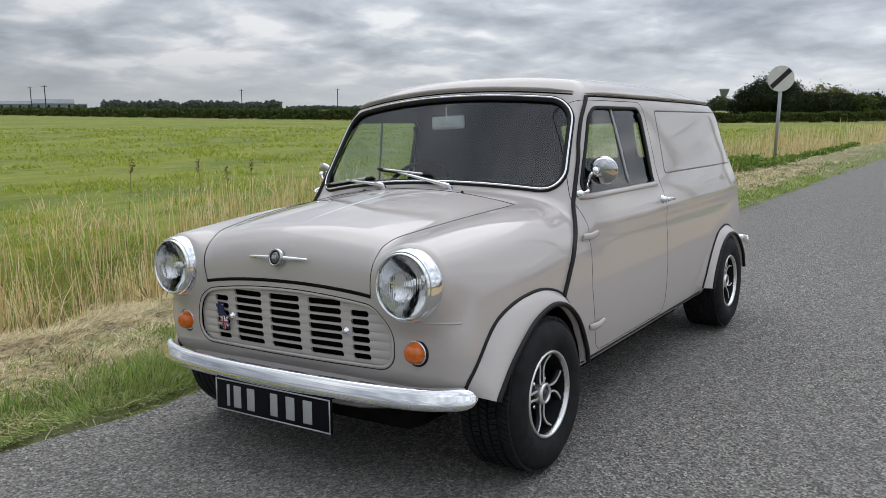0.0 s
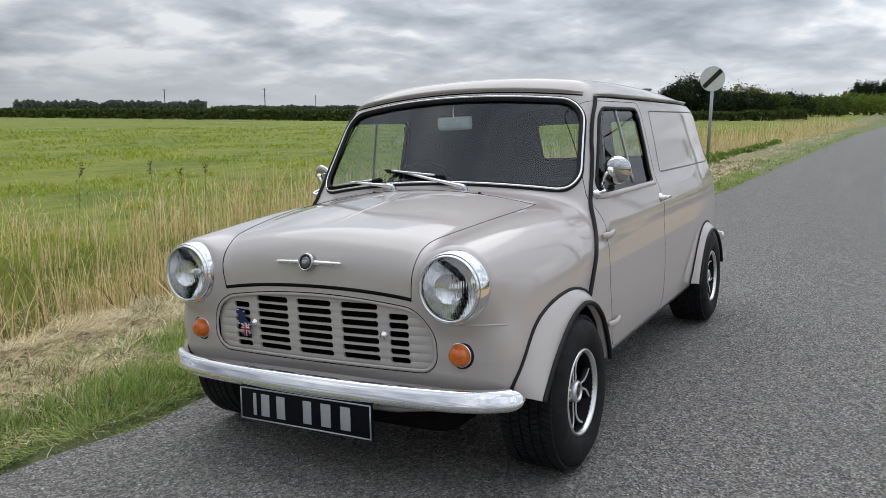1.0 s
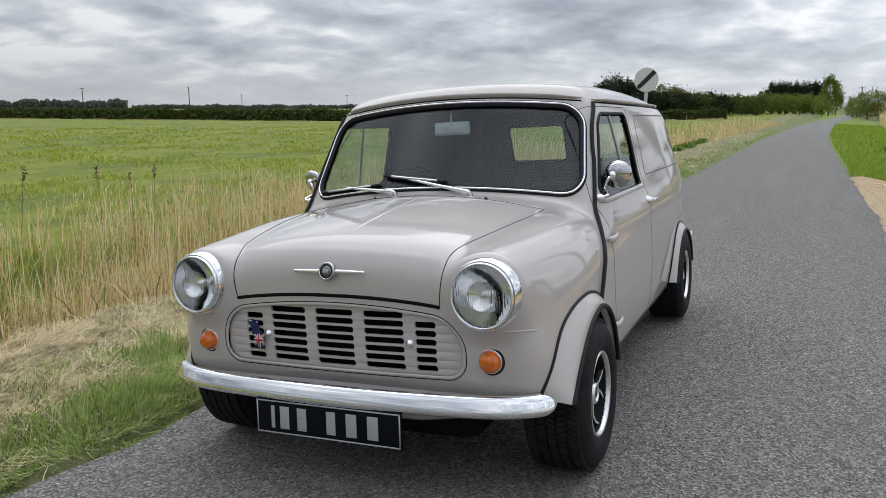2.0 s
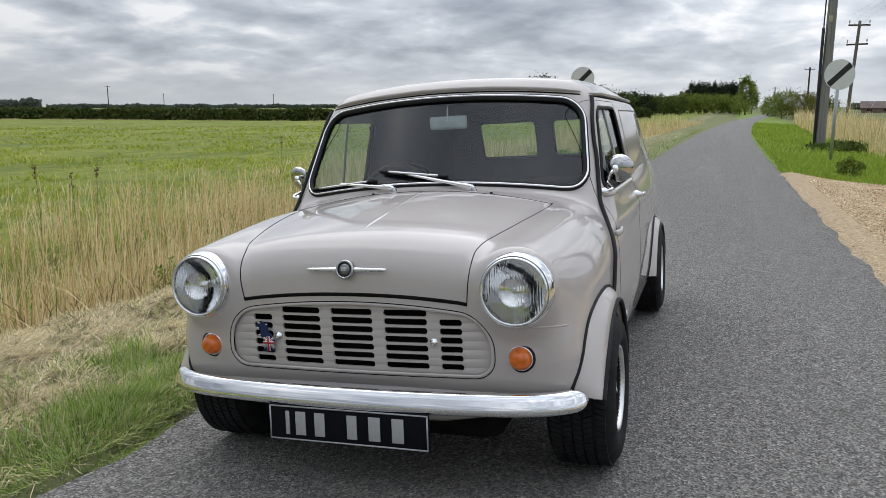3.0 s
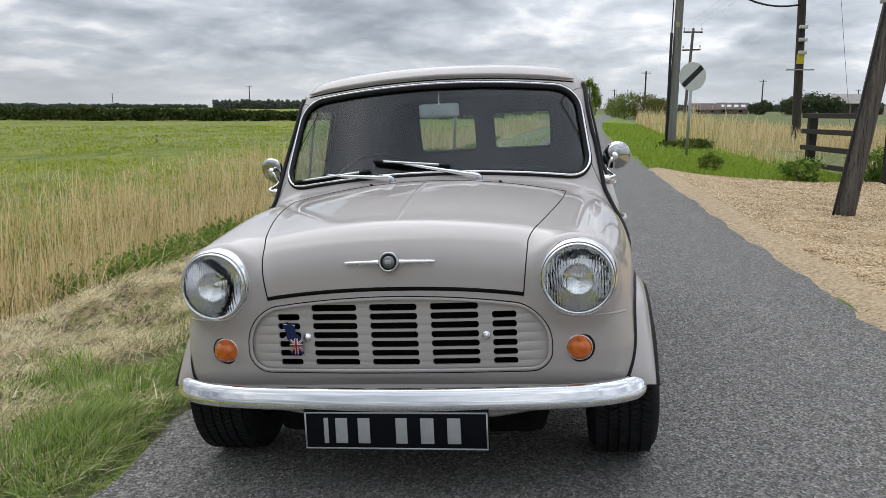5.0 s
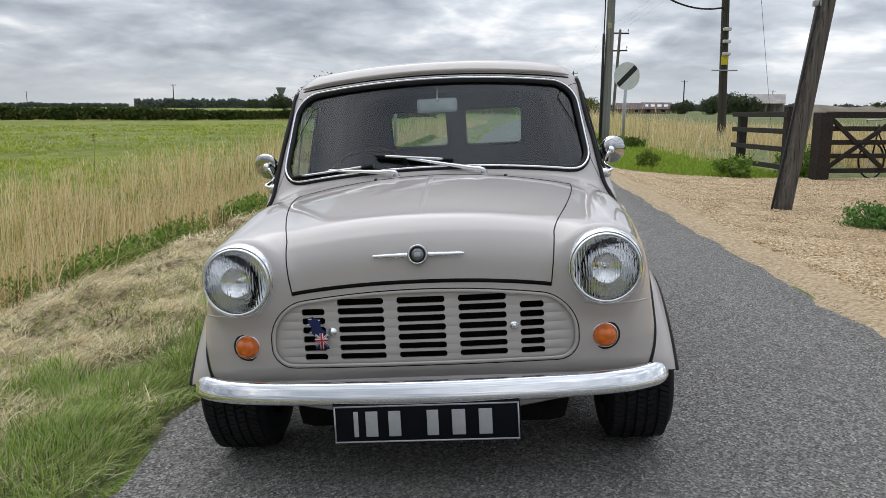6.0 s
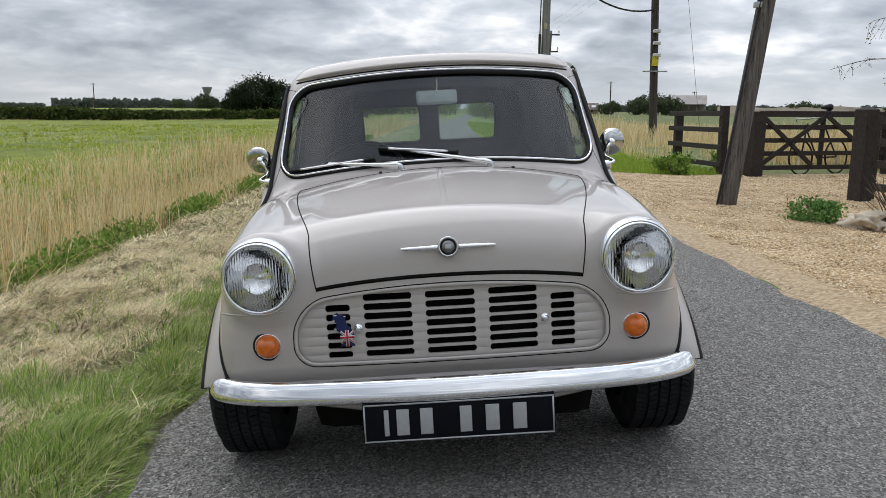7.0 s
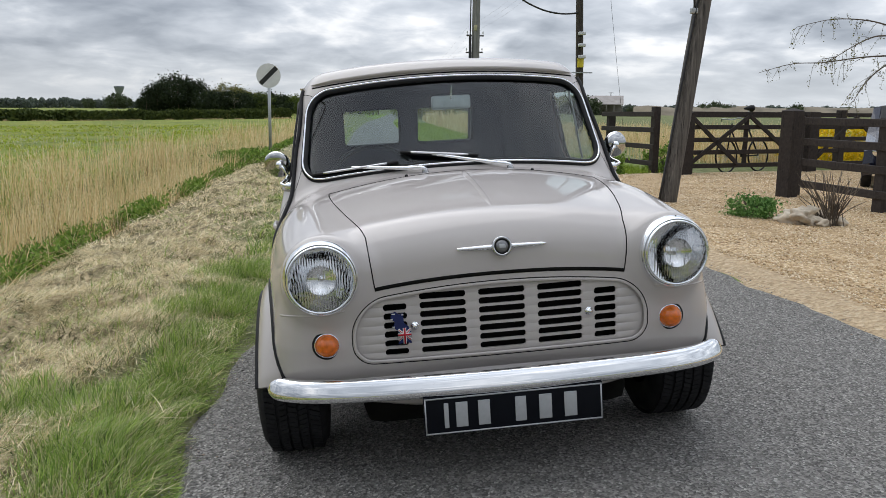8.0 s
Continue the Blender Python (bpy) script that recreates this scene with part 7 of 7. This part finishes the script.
def build_bicycle():
    """An old bicycle that leans on the gate."""
    bike = empty("bicycle", pose(7.72, 12.72, -0.16, 4, 0, 206), "old dark bicycle leaning against the gate", "bicycle")
    for x in (-0.52, 0.52):
        ring = [(x + 0.33 * math.cos(a), 0, 0.345 + 0.33 * math.sin(a)) for a in np.linspace(0, 2 * math.pi, 36, endpoint=False)]
        wheel = part("wheel", tube(bmesh.new(), ring, 0.018, 7, True), RUBBER, bike)
        bm = bmesh.new()
        for k in range(14):
            a = 2 * math.pi * k / 14
            tube(bm, [(x, 0, 0.345), (x + 0.32 * math.cos(a), 0, 0.345 + 0.32 * math.sin(a))], 0.003, 4)
        part("spokes", bm, STEEL, wheel)
    bm = bmesh.new()
    for a, b in (((-0.52, 0.345), (-0.16, 0.95)), ((-0.16, 0.95), (0.05, 0.33)), ((0.05, 0.33), (-0.52, 0.345)), ((-0.16, 0.88), (0.36, 0.90)), ((0.05, 0.33), (0.36, 0.86)), ((0.34, 1.0), (0.52, 0.345))):
        tube(bm, [(a[0], 0, a[1]), (b[0], 0, b[1])], 0.016, 7)
    part("frame", bm, BLACK, bike)
    part("seat_post", tube(bmesh.new(), [(-0.16, 0, 0.95), (-0.19, 0, 1.28)], 0.013, 7), STEEL, bike)
    part("saddle", tube(bmesh.new(), spline([(-0.32, 0, 1.30), (-0.22, 0, 1.315), (-0.05, 0, 1.30)], 8), 0.06, 8, scale=np.array([0.9, 1.3, 1.2, 1.0, 0.8, 0.6, 0.45, 0.3])), BLACK, bike)
    part("handlebar", tube(bmesh.new(), spline([(0.30, -0.28, 1.06), (0.40, -0.2, 1.10), (0.34, 0, 1.08), (0.40, 0.2, 1.10), (0.30, 0.28, 1.06)], 18), 0.012, 7), STEEL, bike)


build_bicycle()


def leafy(name, label, x, y, radius, height, leaf, count, size, seed, category="shrub"):
    g = float(ground_z(x, y))
    ob = empty(name, Matrix.Translation((x, y, g)), label, category)
    bm = bmesh.new()
    r = np.random.default_rng(seed)
    for k in range(9):
        a = r.uniform(0, 6.28)
        tip = Vector((math.cos(a) * radius * r.uniform(0.2, 0.7), math.sin(a) * radius * r.uniform(0.2, 0.7), height * r.uniform(0.5, 0.9)))
        tube(bm, spline([Vector((0, 0, -0.03)), tip * 0.5 + Vector((0, 0, 0.05)), tip], 6), 0.008, 5, scale=np.linspace(1, 0.4, 6))
    part("stems", bm, BARK, ob)
    p = crown_points(count, (radius, radius, height * 0.55), max(10, count // 35), 0.2, seed)
    p[:, 2] = np.clip(p[:, 2] + height * 0.5, 0.01, None)
    v, f = leaves(p, np.full(count, size))
    quick("foliage", v, f, leaf, kind="", parent=ob)


leafy("garden_shrub", "low bright green garden shrub in the gravel", 4.12, 5.75, 0.27, 0.25, SHRUB, 3000, 0.020, 81)
leafy("verge_shrub", "dark green leafy weed at the gravel's edge", 3.30, 13.1, 0.24, 0.34, FRESH, 900, 0.032, 82)
leafy("verge_shrub", "bluish-green leafy clump at the gravel's edge", 4.60, 12.1, 0.34, 0.40, WEED, 1300, 0.04, 83)
leafy("verge_shrub", "green clump below the rail fence", 6.05, 12.75, 0.45, 0.55, WEED, 1200, 0.05, 84)
leafy("verge_shrub", "grey-green weeds at the foot of the pole", 4.4, 23.2, 0.7, 0.30, BROAD, 1500, 0.05, 85)
leafy("verge_shrub", "dark weeds at the foot of the sign", -2.75, 17.2, 0.75, 0.42, WEED, 2200, 0.05, 86)
leafy("yellow_bush", "bright yellow flowering bush beyond the gate", 10.6, 13.9, 0.75, 0.95, YELLOW, 2600, 0.05, 87)
leafy("yellow_bush", "low yellow flowering bush beyond the gate", 9.6, 14.0, 0.30, 0.35, YELLOW, 700, 0.04, 88)


def build_rocks():
    stone = simple("pale_stone", (0.55, 0.48, 0.38), 0.9, 0.0, 0.35, 9.0, 0.5)
    for x, y, s, k in ((4.42, 5.20, 0.17, 0), (4.62, 5.30, 0.14, 1), (4.33, 5.35, 0.11, 2), (4.78, 5.16, 0.10, 3), (4.55, 5.08, 0.07, 4)):
        bm = bmesh.new()
        bmesh.ops.create_icosphere(bm, subdivisions=4, radius=s * 0.82)
        for v in bm.verts:
            d = 1 + 0.7 * noise.noise(v.co * 11 + Vector((k * 5, 0, 0))) + 0.5 * noise.noise(v.co * 27 + Vector((k * 5, 2, 0)))
            v.co = Vector((v.co.x * d * 1.2, v.co.y * d, v.co.z * d * 0.85))
        ob = part("garden_rock", bm, stone)
        ob.matrix_world = pose(x, y, float(ground_z(x, y)) + s * 0.55, 0, 0, k * 70)
        tagged(ob, "pale weathered rock in the gravel border", "rock", "rocks in the border")
    r = np.random.default_rng(5)
    sticks = empty("bare_shrub", Matrix.Translation((4.72, 5.15, float(ground_z(4.72, 5.15)))), "bare brown twiggy shrub among the rocks", "shrub")
    for k in range(64):
        a, reach = r.uniform(0, 6.28), r.uniform(0.05, 0.42)
        h = r.uniform(0.25, 0.62)
        tip = Vector((math.cos(a) * reach, math.sin(a) * reach * 0.7, h))
        part("twig", tube(bmesh.new(), spline([Vector((r.normal(0, 0.06), r.normal(0, 0.06), -0.02)), tip * 0.5 + Vector((r.normal(0, 0.03), 0, 0.04)), tip], 6), 0.006, 5, scale=np.linspace(1, 0.45, 6)), BARK, sticks)


build_rocks()


def build_stones():
    """Loose stones over the drive's surface and along the lane's edge."""
    n = 62000
    x = 2.45 + 6.3 * rng.uniform(0, 1, n) ** 1.3
    y = rng.uniform(-1.0, 12.0, n)
    keep = y < drive_far(x) - 0.1
    x, y = x[keep], y[keep]
    n = len(x)
    s = rng.uniform(0.004, 0.010, n) * (1 + 0.05 * np.clip(y, 0, None))
    base = on_ground(x, y, 0.031)
    octa = np.array([[1, 0, 0], [0, 1, 0], [-1, 0, 0], [0, -1, 0], [0, 0, 0.75], [0, 0, -0.6]], float)
    v = np.repeat(octa[None], n, 0) * s[:, None, None] * rng.uniform(0.65, 1.35, (n, 6, 1))
    a = rng.uniform(0, 6.28, n)
    c, q = np.cos(a)[:, None], np.sin(a)[:, None]
    v = np.stack([v[..., 0] * c - v[..., 1] * q, v[..., 0] * q + v[..., 1] * c, v[..., 2]], -1) + base[:, None]
    tri = np.array([[0, 1, 4], [1, 2, 4], [2, 3, 4], [3, 0, 4], [1, 0, 5], [2, 1, 5], [3, 2, 5], [0, 3, 5]])
    f = ((np.arange(n) * 6)[:, None, None] + tri[None]).reshape(-1, 3)
    stones = plant_material("loose_stone", (0.22, 0.14, 0.07), (0.55, 0.38, 0.20), (0.72, 0.55, 0.33), (0.92, 0.82, 0.64), (0.46, 0.31, 0.16), through=0)
    quick("loose_gravel", v.reshape(-1, 3), [f], stones, "loose rounded stones over the gravel drive", "gravel")
    n = 4200
    y = rng.uniform(-2.2, 9.0, n)
    sgn = rng.uniform(0, 1, n) < 0.7
    x = np.where(sgn, road_mid(y) - road_half(y) + np.abs(rng.normal(0, 0.17, n)) - 0.03, road_mid(y) + road_half(y) - np.abs(rng.normal(0, 0.16, n)))
    s = rng.uniform(0.002, 0.006, n)
    v = np.repeat(octa[None], n, 0) * s[:, None, None] * rng.uniform(0.65, 1.35, (n, 6, 1)) + np.stack([x, y, road_z(x, y) + 0.002], 1)[:, None]
    f = ((np.arange(n) * 6)[:, None, None] + tri[None]).reshape(-1, 3)
    chips = plant_material("stone_chip", (0.09, 0.085, 0.08), (0.24, 0.22, 0.20), (0.44, 0.41, 0.37), (0.28, 0.20, 0.15), through=0)
    quick("stone_chips", v.reshape(-1, 3), [f], chips, "stone chips along the lane's edge", "gravel")


build_stones()


def build_house(name, label, azimuth, d, width, depth, wall_h, ridge, wall, roof, chimney=False, open_sides=False, lights=0):
    a = radians(azimuth)
    x, y = 0.6 + d * math.sin(a), -2.4 + d * math.cos(a)
    h = empty(name, pose(x, y, -0.2, 0, 0, -azimuth), label, "building")
    if open_sides:
        for k in range(5):
            px = -width / 2 + width * k / 4
            part("post", boxed((px - 0.1, -depth / 2, 0), (px + 0.1, -depth / 2 + 0.2, wall_h), 0.01), wall, h)
        part("wall", boxed((-width / 2, depth / 2 - 0.2, 0), (width / 2, depth / 2, wall_h), 0.01), wall, h)
    else:
        part("wall", boxed((-width / 2, -depth / 2, 0), (width / 2, depth / 2, wall_h), 0.01), wall, h)
        for k in range(max(2, int(width / 4))):
            wx = -width / 2 + (k + 0.5) * width / max(2, int(width / 4))
            win = part("window", boxed((wx - 0.5, -depth / 2 - 0.03, wall_h * 0.4), (wx + 0.5, -depth / 2 + 0.05, wall_h * 0.8), 0.01), BLACK, h)
    bm = bmesh.new()
    e = 0.3
    v = [bm.verts.new(p) for p in ((-width / 2 - e, -depth / 2 - e, wall_h - 0.1), (width / 2 + e, -depth / 2 - e, wall_h - 0.1), (width / 2 + e, depth / 2 + e, wall_h - 0.1), (-width / 2 - e, depth / 2 + e, wall_h - 0.1), (-width / 2 - e, 0, ridge), (width / 2 + e, 0, ridge))]
    for f in ((0, 1, 5, 4), (2, 3, 4, 5), (0, 4, 3), (1, 2, 5), (0, 3, 2, 1)):
        bm.faces.new([v[i] for i in f])
    top = part("roof", bm, roof, h, smooth=False)
    for k in range(lights):
        lx = -width * 0.35 + width * 0.7 * k / max(1, lights - 1)
        t = 0.5
        part("skylight", boxed((lx - 0.5, -0.6, -0.02), (lx + 0.5, 0.6, 0.05), 0.01, Matrix.Translation((0, -depth / 4 - e / 2, (wall_h - 0.1 + ridge) / 2)) @ pose(0, 0, 0, math.degrees(math.atan2(ridge - wall_h, depth / 2)), 0, 0)), PORCELAIN, top)
    if chimney:
        part("chimney", boxed((width * 0.3, -0.4, ridge - 0.6), (width * 0.3 + 0.7, 0.4, ridge + 1.1), 0.03), wall, top)
    return h


def build_buildings():
    # brick and tiles are lightened and greyed, distance haze mixed into their colour
    brick = simple("hazed_brick", (0.22, 0.16, 0.135), 0.9, 0.0, 0.25, 0.8)
    tiles = simple("hazed_tiles", (0.15, 0.115, 0.105), 0.9, 0.0, 0.25, 1.2)
    pale = simple("pale_roof_sheet", (0.34, 0.31, 0.29), 0.7, 0.0, 0.2, 0.7)
    grey = simple("far_grey_sheet", (0.20, 0.225, 0.24), 0.8, 0.0, 0.12, 0.4)
    build_house("brick_barn", "long low brick barn with a dark roof across the field", 9.75, 200, 6.5, 6, 1.2, 2.6, brick, tiles)
    build_house("brick_barn", "low brick barn with pale rooflights across the field", 11.5, 205, 6.8, 6, 1.3, 2.8, brick, tiles, lights=4)
    build_house("open_barn", "open-sided barn with a pale rusty roof", 18.6, 187, 7.0, 7, 2.6, 4.5, pale, pale, open_sides=True)
    build_house("cottage", "small brick cottage with a chimney behind the trees", -3.0, 172, 6, 5, 2.0, 3.4, brick, tiles, chimney=True)
    build_house("far_shed", "pale grey farm shed on the skyline", -60.4, 440, 18, 12, 3.4, 5.4, grey, grey)
    build_house("far_shed", "low grey farm shed on the skyline", -62.6, 450, 16, 12, 3.0, 4.6, grey, grey)
    # water tower on the skyline
    a = radians(-14.9)
    tower = empty("water_tower", pose(0.6 + 450 * math.sin(a), -2.4 + 450 * math.cos(a), -0.2), "grey concrete water tower on the skyline", "tower")
    part("stem", lathe(bmesh.new(), [(1.0, 0), (0.85, 4.5), (0.9, 7.6)], 20), grey, tower)
    part("tank", lathe(bmesh.new(), [(0.9, 7.4), (1.6, 8.6), (2.55, 11.0), (2.6, 11.7), (0.01, 11.8)], 28), grey, tower)
    # low bank across the right-hand field
    bank = simple("bare_bank", (0.20, 0.17, 0.12), 0.95, 0.0, 0.3, 0.3)
    bm = bmesh.new()
    rows = []
    for k in range(60):
        az = radians(20.5 + 26 * k / 59)
        x, y = 0.6 + 200 * math.sin(az), -2.4 + 200 * math.cos(az)
        hgt = 1.9 + 0.6 * noise.noise(Vector((k * 0.21, 0, 0)))
        ux, uy = math.sin(az), math.cos(az)
        rows.append([bm.verts.new((x + ux * o, y + uy * o, z)) for o, z in ((-6, -0.3), (-2, hgt * 0.8), (0, hgt), (3, hgt * 0.7), (8, -0.3))])
    for p, q in zip(rows, rows[1:]):
        for k in range(4):
            bm.faces.new((p[k], q[k], q[k + 1], p[k + 1]))
    tagged(part("earth_bank", bm, bank), "low brown earth bank across the far field", "bank", kind="structure")


build_buildings()


def build_parked_car():
    """A small dark car beyond the fence, of which the nose shows."""
    blue = simple("navy_paint", (0.012, 0.015, 0.035), 0.25, 0.0, 0.2, 4.0, Coat_Weight=0.8)
    car = empty("parked_car", pose(8.24, 8.48, -0.12, 0, 0, -36), "small dark blue car parked beyond the fence", "car")
    # from the tail over the roof to the nose, which stands at y = 0
    prof = [(3.05, 0.26), (3.10, 0.55), (3.0, 0.80), (2.75, 1.18), (2.4, 1.33), (1.35, 1.34), (0.86, 0.92), (0.12, 0.76), (0.02, 0.66), (0.0, 0.45), (0.06, 0.26)]
    bm = bmesh.new()
    xs = np.linspace(-0.70, 0.70, 11)
    rows = [[bm.verts.new((x * (1 - 0.2 * max(0, z - 0.85)), y + 0.12 * (abs(x) / 0.70) ** 4 * (1 if y < 1 else -1), z - 0.06 * (abs(x) / 0.70) ** 4)) for x in xs] for y, z in prof]
    for p, q in zip(rows, rows[1:]):
        for k in range(10):
            bm.faces.new((p[k], p[k + 1], q[k + 1], q[k]))
    for side in (0, 10):
        bm.faces.new([r[side] for r in rows])
    part("body", bm, blue, car, smooth=False)
    part("windscreen", boxed((-0.52, -0.010, -0.26), (0.52, 0.010, 0.26), 0.008, Matrix.Translation((0, 1.085, 1.135)) @ pose(0, 0, 0, -49, 0, 0)), BLACK, car)
    for sx in (-1, 1):
        part("headlamp", lathe(bmesh.new(), [(0.001, 0.03), (0.06, 0.024), (0.085, 0.0), (0.088, -0.03)], 20, Matrix.Translation((sx * 0.50, 0.03, 0.60)) @ FACING), CHROME, car)
        for wy in (0.45, 2.5):
            wheel = part("wheel", lathe(bmesh.new(), [(0.17, 0.07), (0.23, 0.07), (0.25, 0.05), (0.25, -0.06), (0.22, -0.08)], 28, Matrix.Translation((sx * 0.64, wy, 0.25)) @ pose(0, 0, 0, 0, 90 * sx, 0)), TYRE, car)
            part("hub_cap", lathe(bmesh.new(), [(0.001, 0.075), (0.10, 0.07), (0.172, 0.062)], 24, Matrix.Translation((sx * 0.64, wy, 0.25)) @ pose(0, 0, 0, 0, 90 * sx, 0)), STEEL, wheel)
    plate = part("number_plate", boxed((-0.24, -0.035, 0.40), (0.24, -0.015, 0.51), 0.004), PORCELAIN, car)
    for k in range(6):
        part("bar", boxed((-0.20 + 0.068 * k, -0.039, 0.425), (-0.155 + 0.068 * k, -0.034, 0.485), 0.0), BLACK, plate)
    part("bumper", boxed((-0.68, -0.05, 0.32), (0.68, 0.03, 0.38), 0.02), BLACK, car)


build_parked_car()


def build_branch_tree():
    """A lopped tree at the edge of the drive, one limb of which droops into view."""
    r = np.random.default_rng(12)
    base = empty("drooping_tree", Matrix.Translation((7.6, 7.3, -0.1)), "lopped tree with thin drooping twigs beside the fence", "tree")
    part("trunk", tube(bmesh.new(), spline([Vector((0, 0, -0.1)), Vector((-0.05, 0.05, 1.2)), Vector((-0.25, 0.1, 2.15)), Vector((-0.62, 0.2, 2.35))], 16), 0.16, 10, scale=np.linspace(1.1, 0.75, 16)), BARK, base)
    pts = []
    limbs = [[(-0.55, 0.2, 1.95), (-0.95, 0.35, 1.93), (-1.45, 0.5, 1.86), (-1.85, 0.6, 1.84), (-2.25, 0.75, 1.72)],
             [(-0.60, 0.2, 2.20), (-1.0, 0.1, 2.18), (-1.4, 0.0, 2.02), (-1.75, 0.0, 1.80)],
             [(-0.50, 0.2, 1.90), (-0.75, 0.25, 1.78), (-0.95, 0.3, 1.55), (-1.05, 0.35, 1.32)],
             [(-0.60, 0.2, 2.30), (-0.9, 0.4, 2.42), (-1.3, 0.6, 2.45), (-1.7, 0.8, 2.36)]]
    for limb in limbs:
        line = spline([Vector(p) for p in limb], 26)
        twig = part("twig", tube(bmesh.new(), line, 0.011, 6, scale=np.linspace(1.2, 0.25, 26)), BARK, base)
        for q in range(17):
            p = Vector(line[int(r.integers(4, 26))])
            reach = Vector((-abs(r.normal(0.10, 0.10)), r.normal(0, 0.10), -r.uniform(0.05, 0.34)))
            bend = Vector((r.normal(-0.03, 0.03), 0, 0.05))
            sub = spline([p, p + reach * 0.45 + bend, p + reach], 8)
            part("twiglet", tube(bmesh.new(), sub, 0.0032, 4, scale=np.linspace(1, 0.45, 8)), BARK, twig)
            pts += [Vector(v) + Vector(tuple(r.normal(0, 0.018, 3))) for v in sub[3:] for _ in range(2)]
    v, f = leaves(np.array([tuple(p) for p in pts]), np.full(len(pts), 0.015))
    quick("leaves", v, f, OLIVE, kind="", parent=base)


build_branch_tree()
